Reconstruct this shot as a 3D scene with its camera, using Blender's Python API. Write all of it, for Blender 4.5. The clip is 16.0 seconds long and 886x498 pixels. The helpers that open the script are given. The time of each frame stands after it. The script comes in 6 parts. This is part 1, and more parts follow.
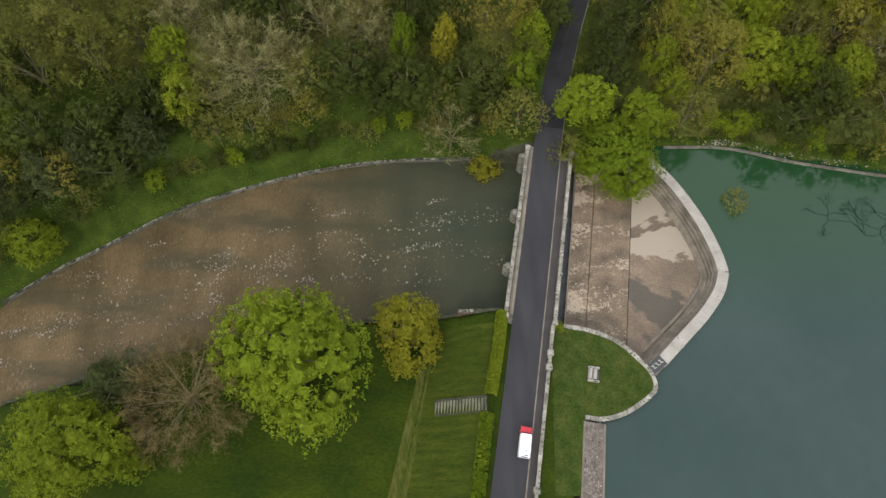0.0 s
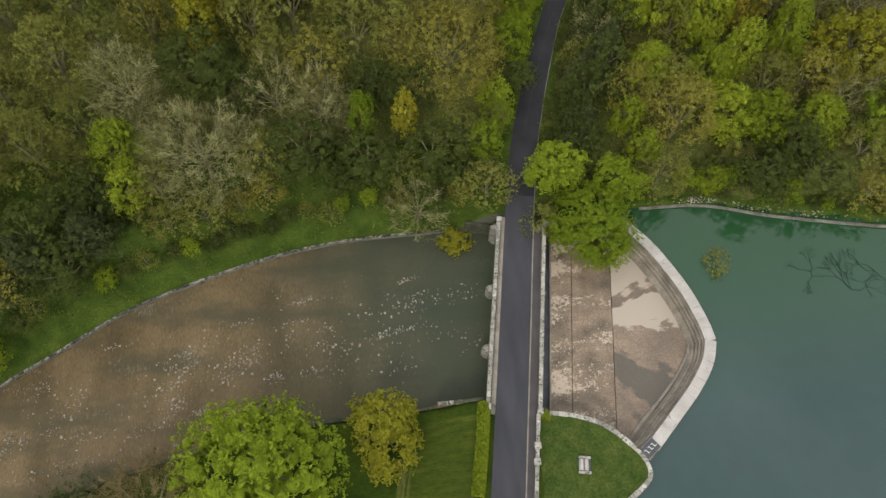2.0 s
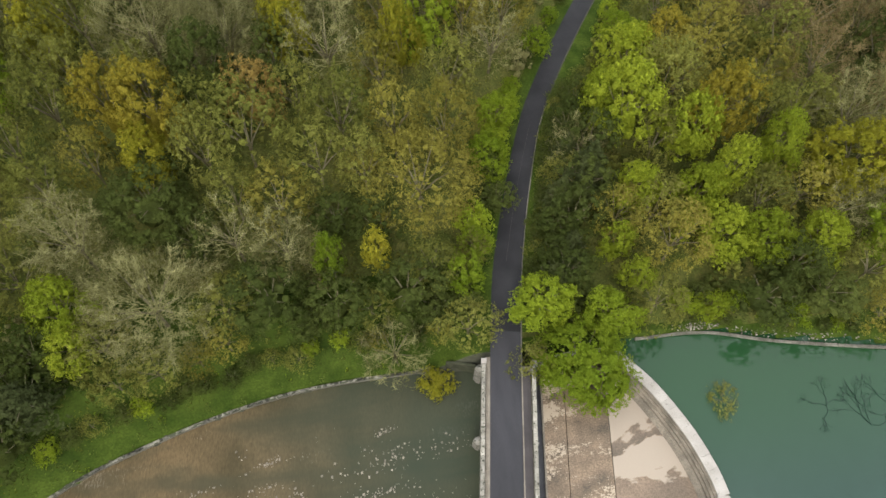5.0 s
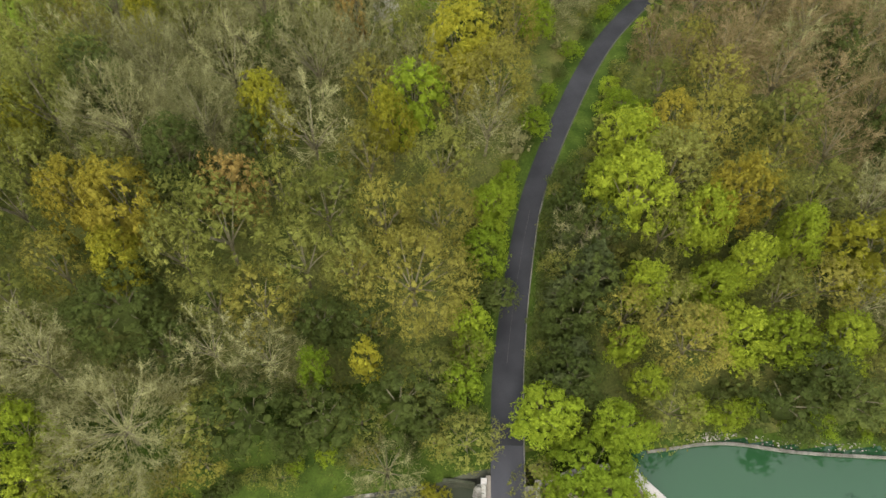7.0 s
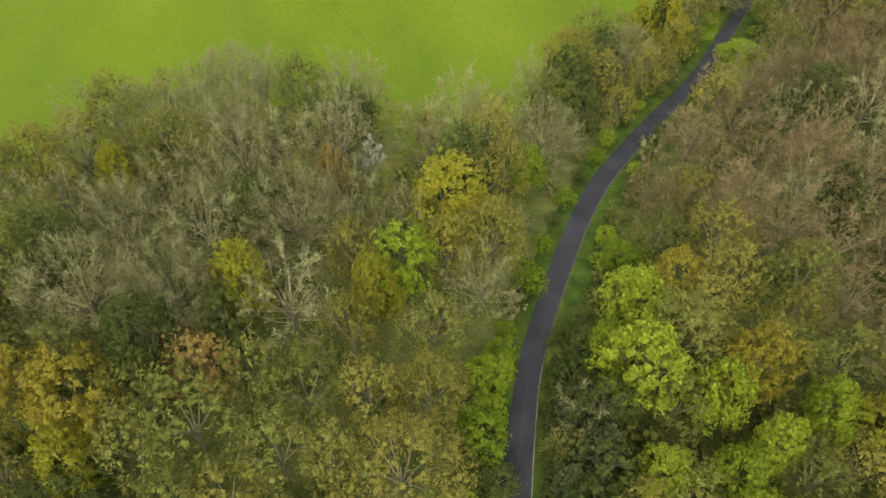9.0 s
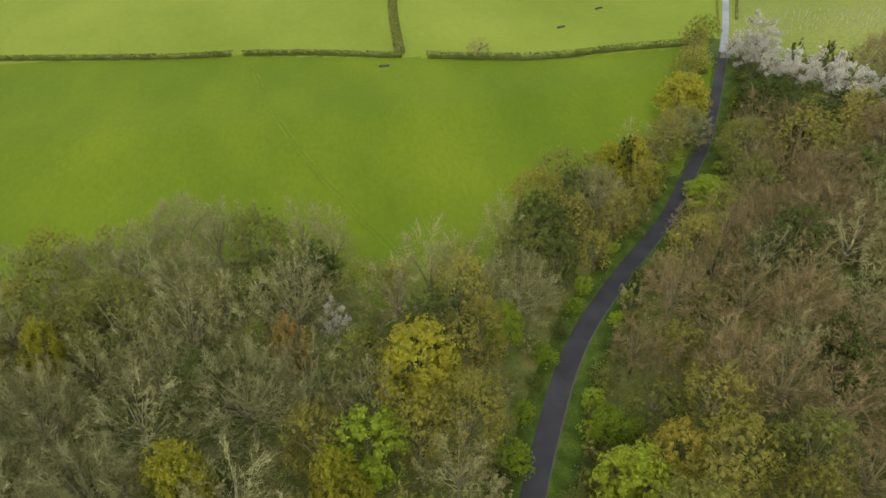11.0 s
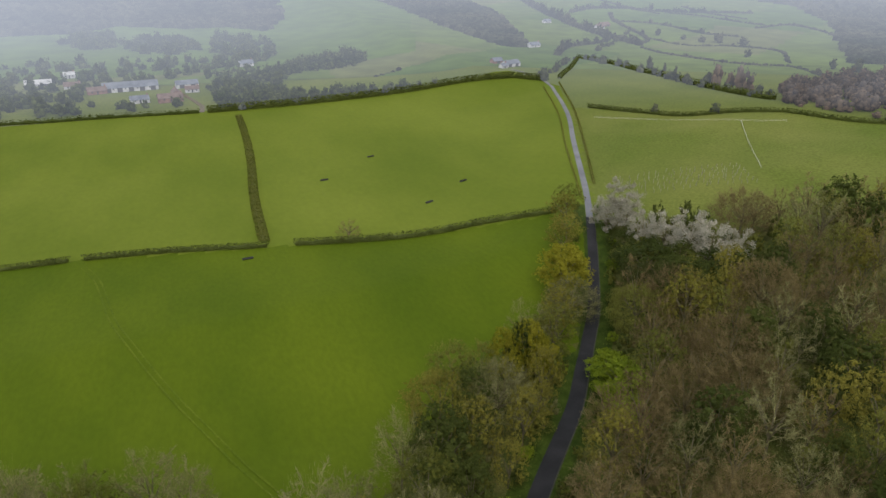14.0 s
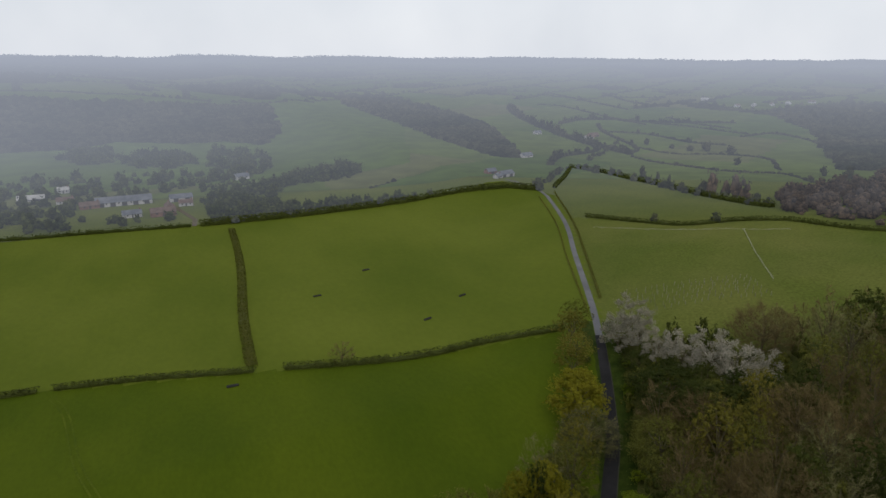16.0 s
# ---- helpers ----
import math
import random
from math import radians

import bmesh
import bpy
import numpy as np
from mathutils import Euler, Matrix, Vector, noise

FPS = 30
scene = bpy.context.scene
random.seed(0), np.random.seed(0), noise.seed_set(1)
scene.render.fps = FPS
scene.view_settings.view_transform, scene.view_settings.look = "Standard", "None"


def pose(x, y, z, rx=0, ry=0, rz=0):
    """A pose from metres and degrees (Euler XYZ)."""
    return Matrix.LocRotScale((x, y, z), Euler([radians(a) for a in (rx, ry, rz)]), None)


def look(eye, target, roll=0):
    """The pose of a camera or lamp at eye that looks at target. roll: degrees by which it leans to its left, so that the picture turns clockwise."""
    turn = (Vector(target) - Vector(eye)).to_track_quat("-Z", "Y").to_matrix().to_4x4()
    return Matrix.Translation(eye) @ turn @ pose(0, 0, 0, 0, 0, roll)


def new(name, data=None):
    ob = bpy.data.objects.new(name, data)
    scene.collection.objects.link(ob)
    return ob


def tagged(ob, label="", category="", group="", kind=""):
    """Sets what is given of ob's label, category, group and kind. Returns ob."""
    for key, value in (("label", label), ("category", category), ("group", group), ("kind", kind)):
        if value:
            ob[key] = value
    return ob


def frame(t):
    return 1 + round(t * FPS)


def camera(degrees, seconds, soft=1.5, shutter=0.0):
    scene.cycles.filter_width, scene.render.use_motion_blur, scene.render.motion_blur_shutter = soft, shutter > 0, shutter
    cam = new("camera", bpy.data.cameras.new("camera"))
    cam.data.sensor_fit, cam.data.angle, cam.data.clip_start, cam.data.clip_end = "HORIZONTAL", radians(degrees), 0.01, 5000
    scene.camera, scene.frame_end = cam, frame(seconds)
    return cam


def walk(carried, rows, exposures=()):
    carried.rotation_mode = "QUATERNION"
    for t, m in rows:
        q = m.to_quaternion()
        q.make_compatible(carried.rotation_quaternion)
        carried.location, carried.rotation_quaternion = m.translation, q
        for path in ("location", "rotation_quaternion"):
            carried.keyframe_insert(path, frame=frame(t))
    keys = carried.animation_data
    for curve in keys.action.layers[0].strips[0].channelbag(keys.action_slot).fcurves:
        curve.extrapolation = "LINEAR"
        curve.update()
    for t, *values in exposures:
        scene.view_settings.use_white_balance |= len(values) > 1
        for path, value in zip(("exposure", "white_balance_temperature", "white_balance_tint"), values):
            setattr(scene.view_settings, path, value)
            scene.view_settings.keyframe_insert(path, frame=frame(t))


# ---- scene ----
cam = camera(67.9, 16.0)
PATH = [
    (0, (-1.32, -6.202, 105.442), (-1.308, -5.307, 103.654), 1.1),
    (0.5, (-1.02, -2.925, 105.432), (-0.992, -2.031, 103.643), 1.0),
    (1, (-0.695, 0.377, 105.442), (-0.651, 1.284, 103.659), 1.0),
    (1.5, (-0.312, 3.727, 105.425), (-0.25, 4.649, 103.651), 1.0),
    (2, (0.099, 7.073, 105.427), (0.18, 8.01, 103.662), 1.0),
    (2.5, (0.557, 10.455, 105.416), (0.656, 11.406, 103.659), 1.1),
    (3, (1.037, 13.912, 105.39), (1.152, 14.878, 103.643), 1.1),
    (3.5, (1.557, 17.459, 105.368), (1.683, 18.438, 103.628), 1.1),
    (4, (2.108, 21.041, 105.391), (2.238, 22.035, 103.66), 1.0),
    (4.2, (2.329, 22.499, 105.396), (2.46, 23.498, 103.668), 1.0),
    (6.3, (4.602, 38.1, 105.33), (4.748, 39.167, 103.644), 0.7),
    (6.5, (4.83, 39.577, 105.327), (4.978, 40.651, 103.646), 0.8),
    (7, (5.417, 43.23, 105.338), (5.568, 44.319, 103.668), 0.7),
    (7.5, (6.028, 47.055, 105.306), (6.186, 48.188, 103.665), 0.6),
    (8, (6.59, 50.924, 105.261), (6.76, 52.12, 103.667), 0.5),
    (8.5, (7.098, 54.784, 105.22), (7.285, 56.041, 103.675), 0.5),
    (9, (7.607, 58.619, 105.19), (7.816, 59.935, 103.698), 0.5),
    (9.2, (7.827, 60.115, 105.181), (8.044, 61.454, 103.712), 0.5),
    (11.3, (10.434, 75.496, 104.742), (10.807, 77.044, 103.532), 0.9),
    (11.5, (10.676, 76.947, 104.729), (11.075, 78.509, 103.545), 0.8),
    (12, (11.265, 80.535, 104.702), (11.735, 82.126, 103.584), 0.9),
    (12.5, (12.018, 84.088, 104.698), (12.563, 85.699, 103.647), 0.9),
    (13, (12.992, 87.611, 104.723), (13.611, 89.238, 103.738), 1.0),
    (13.5, (14.063, 91.125, 104.748), (14.756, 92.761, 103.83), 1.0),
    (14, (15.109, 94.605, 104.762), (15.86, 96.252, 103.913), 1.0),
    (14.5, (16.112, 98.057, 104.774), (16.882, 99.73, 103.995), 0.8),
    (15, (17.086, 101.538, 104.764), (17.87, 103.236, 104.057), 0.7),
    (15.5, (18.085, 104.991, 104.752), (18.882, 106.713, 104.118), 0.6),
    (16, (19.169, 108.421, 104.752), (19.98, 110.164, 104.198), 0.4),
]
EXPOSURES = [(0, 0.75), (2, 0.88), (4, 1.1), (7.5, 1.62), (9, 1.5), (11.5, 0.96), (13, 0.54), (15, -0.18), (16, -0.7)]
walk(cam, [(t, look(eye, target, roll)) for t, eye, target, roll in PATH], EXPOSURES)

# ---- sky and sun: a low grey overcast ----
SUN_UP, SUN_ROUND = 42, 200
world = bpy.data.worlds.new("overcast_sky")
scene.world = world
world.use_nodes = True
wt = world.node_tree
sky = wt.nodes.new("ShaderNodeTexSky")
sky.sky_type, sky.sun_disc = "NISHITA", False
sky.sun_elevation, sky.sun_rotation = radians(SUN_UP), radians(SUN_ROUND)
sky.air_density, sky.dust_density = 1.0, 3.0
cloud = wt.nodes.new("ShaderNodeTexNoise")
cloud.inputs["Scale"].default_value, cloud.inputs["Detail"].default_value = 2.2, 6
ramp = wt.nodes.new("ShaderNodeValToRGB")
ramp.color_ramp.elements[0].position, ramp.color_ramp.elements[0].color = 0.3, (7.2, 7.6, 8.3, 1)
ramp.color_ramp.elements[1].position, ramp.color_ramp.elements[1].color = 0.7, (9.6, 9.8, 10.2, 1)
veil = wt.nodes.new("ShaderNodeMixRGB")
veil.inputs["Fac"].default_value = 0.88
wt.links.new(cloud.outputs["Fac"], ramp.inputs["Fac"])
wt.links.new(sky.outputs["Color"], veil.inputs["Color1"])
wt.links.new(ramp.outputs["Color"], veil.inputs["Color2"])
back = wt.nodes["Background"]
# the veil of cloud is thinner and paler towards the horizon, all the way round
level, height_, glow, lit = (wt.nodes.new(k) for k in ("ShaderNodeTexCoord", "ShaderNodeSeparateXYZ", "ShaderNodeMapRange", "ShaderNodeVectorMath"))
glow.inputs["From Max"].default_value, glow.inputs["To Min"].default_value, glow.inputs["To Max"].default_value = 0.35, 1.34, 1.0
glow.interpolation_type, lit.operation = "SMOOTHSTEP", "SCALE"
wt.links.new(level.outputs["Generated"], height_.inputs["Vector"])
wt.links.new(height_.outputs["Z"], glow.inputs["Value"])
wt.links.new(veil.outputs["Color"], lit.inputs[0])
wt.links.new(glow.outputs["Result"], lit.inputs["Scale"])
wt.links.new(lit.outputs["Vector"], back.inputs["Color"])
back.inputs["Strength"].default_value = 0.125
sun = new("sun", bpy.data.lights.new("sun", "SUN"))
sun.data.energy, sun.data.angle, sun.data.color = 1.0, radians(18), (1.0, 0.95, 0.86)
a, b = radians(SUN_UP), radians(SUN_ROUND)
sun.matrix_basis = look((0, 0, 300), (-300 * math.cos(a) * math.sin(b), -300 * math.cos(a) * math.cos(b), 300 - 300 * math.sin(a)))


# ---- materials ----
def mat(name, low, high, scale=0.3, fine=6.0, rough=0.85, bump=0.0, grain=0.35, vary=0.0, island=0.0, metal=0.0, thin=0.0, spots=None, stretch=(1, 1, 1), local=False, shine=0.3, rays=None, patchy=None):
    """Two colours in large patches, broken by a fine grain. vary: brightness from thing to thing, island: from piece to piece.
    thin: share of light let through (leaves). spots: a colour, the size and the share of small pale marks."""
    m = bpy.data.materials.new(name)
    m.use_nodes = True
    t = m.node_tree
    n, l = t.nodes, t.links
    p = n["Principled BSDF"]
    if local:
        place = n.new("ShaderNodeTexCoord").outputs["Object"]
    else:
        place = n.new("ShaderNodeNewGeometry").outputs["Position"]
    if stretch != (1, 1, 1):
        mp = n.new("ShaderNodeMapping")
        mp.inputs["Scale"].default_value = stretch
        l.new(place, mp.inputs["Vector"])
        place = mp.outputs["Vector"]

    def noise_at(s, detail=4):
        q = n.new("ShaderNodeTexNoise")
        q.inputs["Scale"].default_value, q.inputs["Detail"].default_value = s, detail
        l.new(place, q.inputs["Vector"])
        return q.outputs["Fac"]

    def mixed(fac, c1, c2, how="MIX"):
        q = n.new("ShaderNodeMixRGB")
        q.blend_type = how
        for key, v in (("Fac", fac), ("Color1", c1), ("Color2", c2)):
            if isinstance(v, (int, float)):
                q.inputs[key].default_value = v
            elif isinstance(v, tuple):
                q.inputs[key].default_value = (*v, 1)
            else:
                l.new(v, q.inputs[key])
        return q.outputs["Color"]

    def spread(v, a, b, c, d):
        q = n.new("ShaderNodeMapRange")
        q.inputs["From Min"].default_value, q.inputs["From Max"].default_value = a, b
        q.inputs["To Min"].default_value, q.inputs["To Max"].default_value = c, d
        l.new(v, q.inputs["Value"])
        return q.outputs["Result"]

    blend = spread(noise_at(scale, 5), 0.3, 0.7, 0, 1)
    if vary and thin:
        blend = mixed(0.55, blend, n.new("ShaderNodeObjectInfo").outputs["Random"])
    colour = mixed(blend, low, high)
    f = noise_at(fine, 5)
    colour = mixed(1.0, colour, spread(f, 0.25, 0.75, 1 - grain, 1 + grain), "MULTIPLY")
    if spots:
        tint, size, share = spots
        many = noise_at(size, 8)
        if patchy:
            many = mixed(0.45, many, noise_at(size * 3.3, 4))
            wide = n.new("ShaderNodeMapping")
            wide.inputs["Scale"].default_value = patchy
            l.new(n.new("ShaderNodeNewGeometry").outputs["Position"], wide.inputs["Vector"])
            broad = n.new("ShaderNodeTexNoise")
            broad.inputs["Scale"].default_value, broad.inputs["Detail"].default_value = 1.0, 3
            l.new(wide.outputs["Vector"], broad.inputs["Vector"])
            many = mixed(0.5, many, broad.outputs["Fac"])
        v = spread(many, 1 - share, 1 - share + 0.03, 0, 1)
        colour = mixed(v, colour, tint)
    if rays:
        (cx, cy), tint, dark = rays
        sep = n.new("ShaderNodeSeparateXYZ")
        l.new(n.new("ShaderNodeNewGeometry").outputs["Position"], sep.inputs["Vector"])

        def calc(op, u, v=None):
            q = n.new("ShaderNodeMath")
            q.operation = op
            for i, w in enumerate((u, v)):
                if isinstance(w, (int, float)):
                    q.inputs[i].default_value = w
                elif w is not None:
                    l.new(w, q.inputs[i])
            return q.outputs[0]

        dx, dy = calc("SUBTRACT", sep.outputs["X"], cx), calc("SUBTRACT", sep.outputs["Y"], cy)
        ang = calc("ARCTAN2", dy, dx)
        dist = calc("SQRT", calc("ADD", calc("MULTIPLY", dx, dx), calc("MULTIPLY", dy, dy)))
        pos = n.new("ShaderNodeCombineXYZ")
        l.new(calc("MULTIPLY", ang, 3.1), pos.inputs["X"])
        l.new(calc("MULTIPLY", dist, 0.09), pos.inputs["Y"])
        fan = n.new("ShaderNodeTexNoise")
        fan.inputs["Scale"].default_value, fan.inputs["Detail"].default_value = 2.6, 8
        l.new(pos.outputs["Vector"], fan.inputs["Vector"])
        sway = calc("ADD", calc("MULTIPLY", calc("SUBTRACT", fan.outputs["Fac"], 0.5), 0.2), calc("MULTIPLY", calc("SUBTRACT", noise_at(0.45, 5), 0.5), 0.08))
        ramp = n.new("ShaderNodeValToRGB")
        stops = [(-90, 0.45), (-56, 0.5), (-50, 0.1), (-32, 0.05), (-27, 0.4), (-14, 0.5), (-3, 0.4), (0, 1), (18, 1), (20, 0.2), (27, 0.3), (30, 0.95), (70, 1)]
        while len(ramp.color_ramp.elements) < len(stops):
            ramp.color_ramp.elements.new(0.5)
        for e, (deg, v) in zip(ramp.color_ramp.elements, stops):
            e.position, e.color = 0.5 + deg / 180, (v, v, v, 1)
        l.new(calc("ADD", calc("ADD", calc("DIVIDE", ang, math.pi), 0.5), sway), ramp.inputs["Fac"])
        streak = ramp.outputs["Color"]
        colour = mixed(spread(streak, 0.5, 1.0, 0, 0.9), colour, tint)
        colour = mixed(spread(streak, 0.42, 0.1, 0, 0.85), colour, dark)
    if vary:
        colour = mixed(1.0, colour, spread(n.new("ShaderNodeObjectInfo").outputs["Random"], 0, 1, 1 - vary, 1 + vary), "MULTIPLY")
    if island:
        colour = mixed(1.0, colour, spread(n.new("ShaderNodeNewGeometry").outputs["Random Per Island"], 0, 1, 1 - island, 1 + island), "MULTIPLY")
    l.new(colour, p.inputs["Base Color"])
    p.inputs["Roughness"].default_value, p.inputs["Metallic"].default_value = rough, metal
    p.inputs["Specular IOR Level"].default_value = shine
    if bump:
        q = n.new("ShaderNodeBump")
        q.inputs["Strength"].default_value, q.inputs["Distance"].default_value = min(bump, 1), 0.05 if bump <= 1 else 0.05 * bump
        l.new(f, q.inputs["Height"])
        l.new(q.outputs["Normal"], p.inputs["Normal"])
    if thin:
        tr = n.new("ShaderNodeBsdfTranslucent")
        l.new(colour, tr.inputs["Color"])
        mx = n.new("ShaderNodeMixShader")
        mx.inputs["Fac"].default_value = thin
        l.new(p.outputs["BSDF"], mx.inputs[1])
        l.new(tr.outputs["BSDF"], mx.inputs[2])
        l.new(mx.outputs["Shader"], n["Material Output"].inputs["Surface"])
    return m


def leaf(name, low, high, vary=0.12):
    return mat(name, low, high, 0.3, 3.2, 0.7, 0, 0.2, vary, 0.24, thin=0.36, shine=0.08)


LEAF = {
    "lime": leaf("spring_leaf", (0.119, 0.158, 0.009), (0.188, 0.217, 0.017)),
    "green": leaf("fresh_green_leaf", (0.100, 0.150, 0.009), (0.176, 0.216, 0.015)),
    "yellow": leaf("yellow_green_leaf", (0.150, 0.152, 0.010), (0.226, 0.206, 0.019)),
    "gold": leaf("golden_leaf", (0.152, 0.127, 0.011), (0.205, 0.172, 0.022)),
    "rust": leaf("rust_leaf", (0.160, 0.108, 0.024), (0.205, 0.144, 0.040)),
    "khaki": leaf("khaki_leaf", (0.132, 0.124, 0.019), (0.192, 0.170, 0.032)),
    "olive": leaf("olive_leaf", (0.092, 0.104, 0.017), (0.156, 0.154, 0.033)),
    "dark": leaf("ivy_leaf", (0.040, 0.056, 0.010), (0.072, 0.084, 0.018)),
    "conifer": leaf("needle", (0.046, 0.058, 0.018), (0.082, 0.094, 0.032)),
    "white": leaf("blossom", (0.29, 0.272, 0.21), (0.43, 0.40, 0.33)),
    "bare": leaf("bud", (0.110, 0.108, 0.038), (0.170, 0.160, 0.064)),
    "brown": leaf("brown_bud", (0.098, 0.077, 0.028), (0.152, 0.114, 0.048)),
    "hedge": leaf("hawthorn_leaf", (0.052, 0.068, 0.014), (0.090, 0.104, 0.024)),
}
BARK = mat("bark", (0.084, 0.074, 0.040), (0.140, 0.124, 0.074), 0.8, 9, 0.9, 0.4, shine=0.06)
TWIG = {
    "bare": mat("grey_twig", (0.148, 0.141, 0.056), (0.238, 0.224, 0.100), 0.4, 5, 0.9, 0, 0.2, 0.15, 0.25, shine=0.06),
    "brown": mat("brown_twig", (0.124, 0.095, 0.040), (0.200, 0.156, 0.072), 0.4, 5, 0.9, 0, 0.2, 0.18, 0.25, shine=0.06),
}
HAZE_GLOW = (0.63, 0.69, 0.83)


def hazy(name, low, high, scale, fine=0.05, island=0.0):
    """Far land: its own colour, with haze painted in as a pale glow, stronger further off and higher up."""
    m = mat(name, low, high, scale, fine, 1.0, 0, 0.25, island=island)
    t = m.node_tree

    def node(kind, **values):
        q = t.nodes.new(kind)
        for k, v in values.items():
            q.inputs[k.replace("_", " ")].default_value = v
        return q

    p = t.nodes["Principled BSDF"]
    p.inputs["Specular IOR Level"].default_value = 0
    e = node("ShaderNodeEmission", Color=(*HAZE_GLOW, 1), Strength=1.0)
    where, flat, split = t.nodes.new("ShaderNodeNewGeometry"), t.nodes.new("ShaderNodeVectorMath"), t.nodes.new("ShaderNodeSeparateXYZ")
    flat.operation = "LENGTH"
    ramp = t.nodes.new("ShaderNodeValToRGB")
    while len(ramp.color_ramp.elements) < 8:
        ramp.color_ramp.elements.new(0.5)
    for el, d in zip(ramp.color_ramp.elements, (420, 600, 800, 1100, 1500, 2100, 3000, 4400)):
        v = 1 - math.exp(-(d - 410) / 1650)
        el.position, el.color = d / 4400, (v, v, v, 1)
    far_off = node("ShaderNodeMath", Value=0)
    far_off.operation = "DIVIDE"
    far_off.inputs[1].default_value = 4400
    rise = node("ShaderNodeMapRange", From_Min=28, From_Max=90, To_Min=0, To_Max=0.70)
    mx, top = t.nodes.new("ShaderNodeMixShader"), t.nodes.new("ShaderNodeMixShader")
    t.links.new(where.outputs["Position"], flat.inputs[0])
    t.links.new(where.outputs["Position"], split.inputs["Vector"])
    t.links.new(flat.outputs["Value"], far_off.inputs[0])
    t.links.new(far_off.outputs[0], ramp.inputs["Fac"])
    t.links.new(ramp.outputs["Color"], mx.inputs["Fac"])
    # more of the painted haze over the far western land
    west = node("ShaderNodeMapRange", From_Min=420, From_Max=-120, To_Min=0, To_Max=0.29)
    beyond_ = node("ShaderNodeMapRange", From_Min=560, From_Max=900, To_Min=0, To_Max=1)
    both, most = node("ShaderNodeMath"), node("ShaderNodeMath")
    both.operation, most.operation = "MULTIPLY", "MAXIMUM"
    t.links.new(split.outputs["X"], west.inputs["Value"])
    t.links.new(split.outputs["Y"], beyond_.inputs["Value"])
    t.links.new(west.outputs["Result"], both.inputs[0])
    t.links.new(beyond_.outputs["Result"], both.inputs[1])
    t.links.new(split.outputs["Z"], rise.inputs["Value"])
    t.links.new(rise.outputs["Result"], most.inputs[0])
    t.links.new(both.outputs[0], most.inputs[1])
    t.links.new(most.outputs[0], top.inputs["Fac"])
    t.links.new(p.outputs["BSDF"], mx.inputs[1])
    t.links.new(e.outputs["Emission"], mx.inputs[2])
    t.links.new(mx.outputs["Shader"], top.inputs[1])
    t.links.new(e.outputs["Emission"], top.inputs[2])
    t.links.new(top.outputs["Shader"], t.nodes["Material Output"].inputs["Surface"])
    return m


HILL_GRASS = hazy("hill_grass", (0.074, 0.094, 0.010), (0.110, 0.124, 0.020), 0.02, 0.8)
LAWN = mat("lawn", (0.014, 0.026, 0.003), (0.029, 0.042, 0.004), 0.16, 2.2, 0.9, 0.5, 0.3, stretch=(0.7, 1.25, 1), shine=0.06)
VERGE = mat("verge_grass", (0.018, 0.032, 0.004), (0.044, 0.064, 0.009), 0.3, 3, 0.9, 0.8, 0.35, shine=0.06)
FIELD = mat("pasture", (0.050, 0.077, 0.004), (0.080, 0.107, 0.006), 0.03, 0.9, 0.9, 0.15, 0.1, stretch=(1, 0.45, 1), shine=0.04)
FAR_PALE = mat("weathered_plastic", (0.20, 0.21, 0.12), (0.28, 0.28, 0.18), 2, 9, 0.7)
ISLE_GRASS = mat("island_grass", (0.020, 0.036, 0.006), (0.044, 0.056, 0.012), 0.4, 3, 0.9, 0.6, 0.4, shine=0.06)
MOWN = mat("mown_lawn", (0.021, 0.033, 0.004), (0.042, 0.052, 0.007), 0.5, 3, 0.9, 0.5, 0.3, stretch=(0.12, 2.4, 1), shine=0.06)
STRAW = mat("dry_clippings", (0.030, 0.042, 0.006), (0.070, 0.070, 0.018), 0.6, 2.5, 0.95, 0.4, 0.35, stretch=(1.4, 0.35, 1), shine=0.05)
WORN = mat("worn_grass", (0.053, 0.080, 0.005), (0.086, 0.111, 0.009), 0.12, 1.2, 0.9, 0.3, 0.2, shine=0.04)
FIELD_FAR = mat("far_pasture", (0.082, 0.110, 0.010), (0.122, 0.147, 0.018), 0.018, 0.5, 0.9, 0.1, 0.07, stretch=(1, 0.5, 1), shine=0.04)
FIELD_EAST = mat("grazed_pasture", (0.080, 0.106, 0.016), (0.128, 0.138, 0.032), 0.02, 1.0, 0.9, 0.3, 0.25, shine=0.04)
WOODLAND = mat("woodland_floor", (0.042, 0.058, 0.011), (0.096, 0.092, 0.026), 0.25, 2.5, 0.95, 1.0, 0.4, shine=0.06)
MUD = mat("lake_mud", (0.030, 0.030, 0.018), (0.048, 0.048, 0.030), 0.2, 3, 0.9)
ASPHALT = mat("asphalt", (0.020, 0.0195, 0.0212), (0.035, 0.034, 0.037), 0.22, 14, 0.8, 0.4, 0.22, stretch=(1.6, 0.35, 1))
# asphalt darkened for the wood's shade on the lane, put into its colour
SHADED_ASPHALT = mat("shaded_asphalt", (0.0135, 0.0132, 0.014), (0.027, 0.0265, 0.028), 0.16, 14, 0.8, 0.4, 0.25, shine=0.15)
FOOTWAY = mat("footway_asphalt", (0.033, 0.029, 0.028), (0.052, 0.045, 0.043), 0.3, 12, 0.85, 0.4, 0.2)
KERB = mat("kerb_stone", (0.110, 0.094, 0.072), (0.176, 0.154, 0.121), 0.6, 8, 0.85, 0.4, vary=0.15)
STONE = mat("pale_limestone", (0.130, 0.120, 0.092), (0.270, 0.252, 0.212), 0.9, 6, 0.85, 0.8, 0.25, 0.3, spots=((0.054, 0.054, 0.036), 2.5, 0.42))
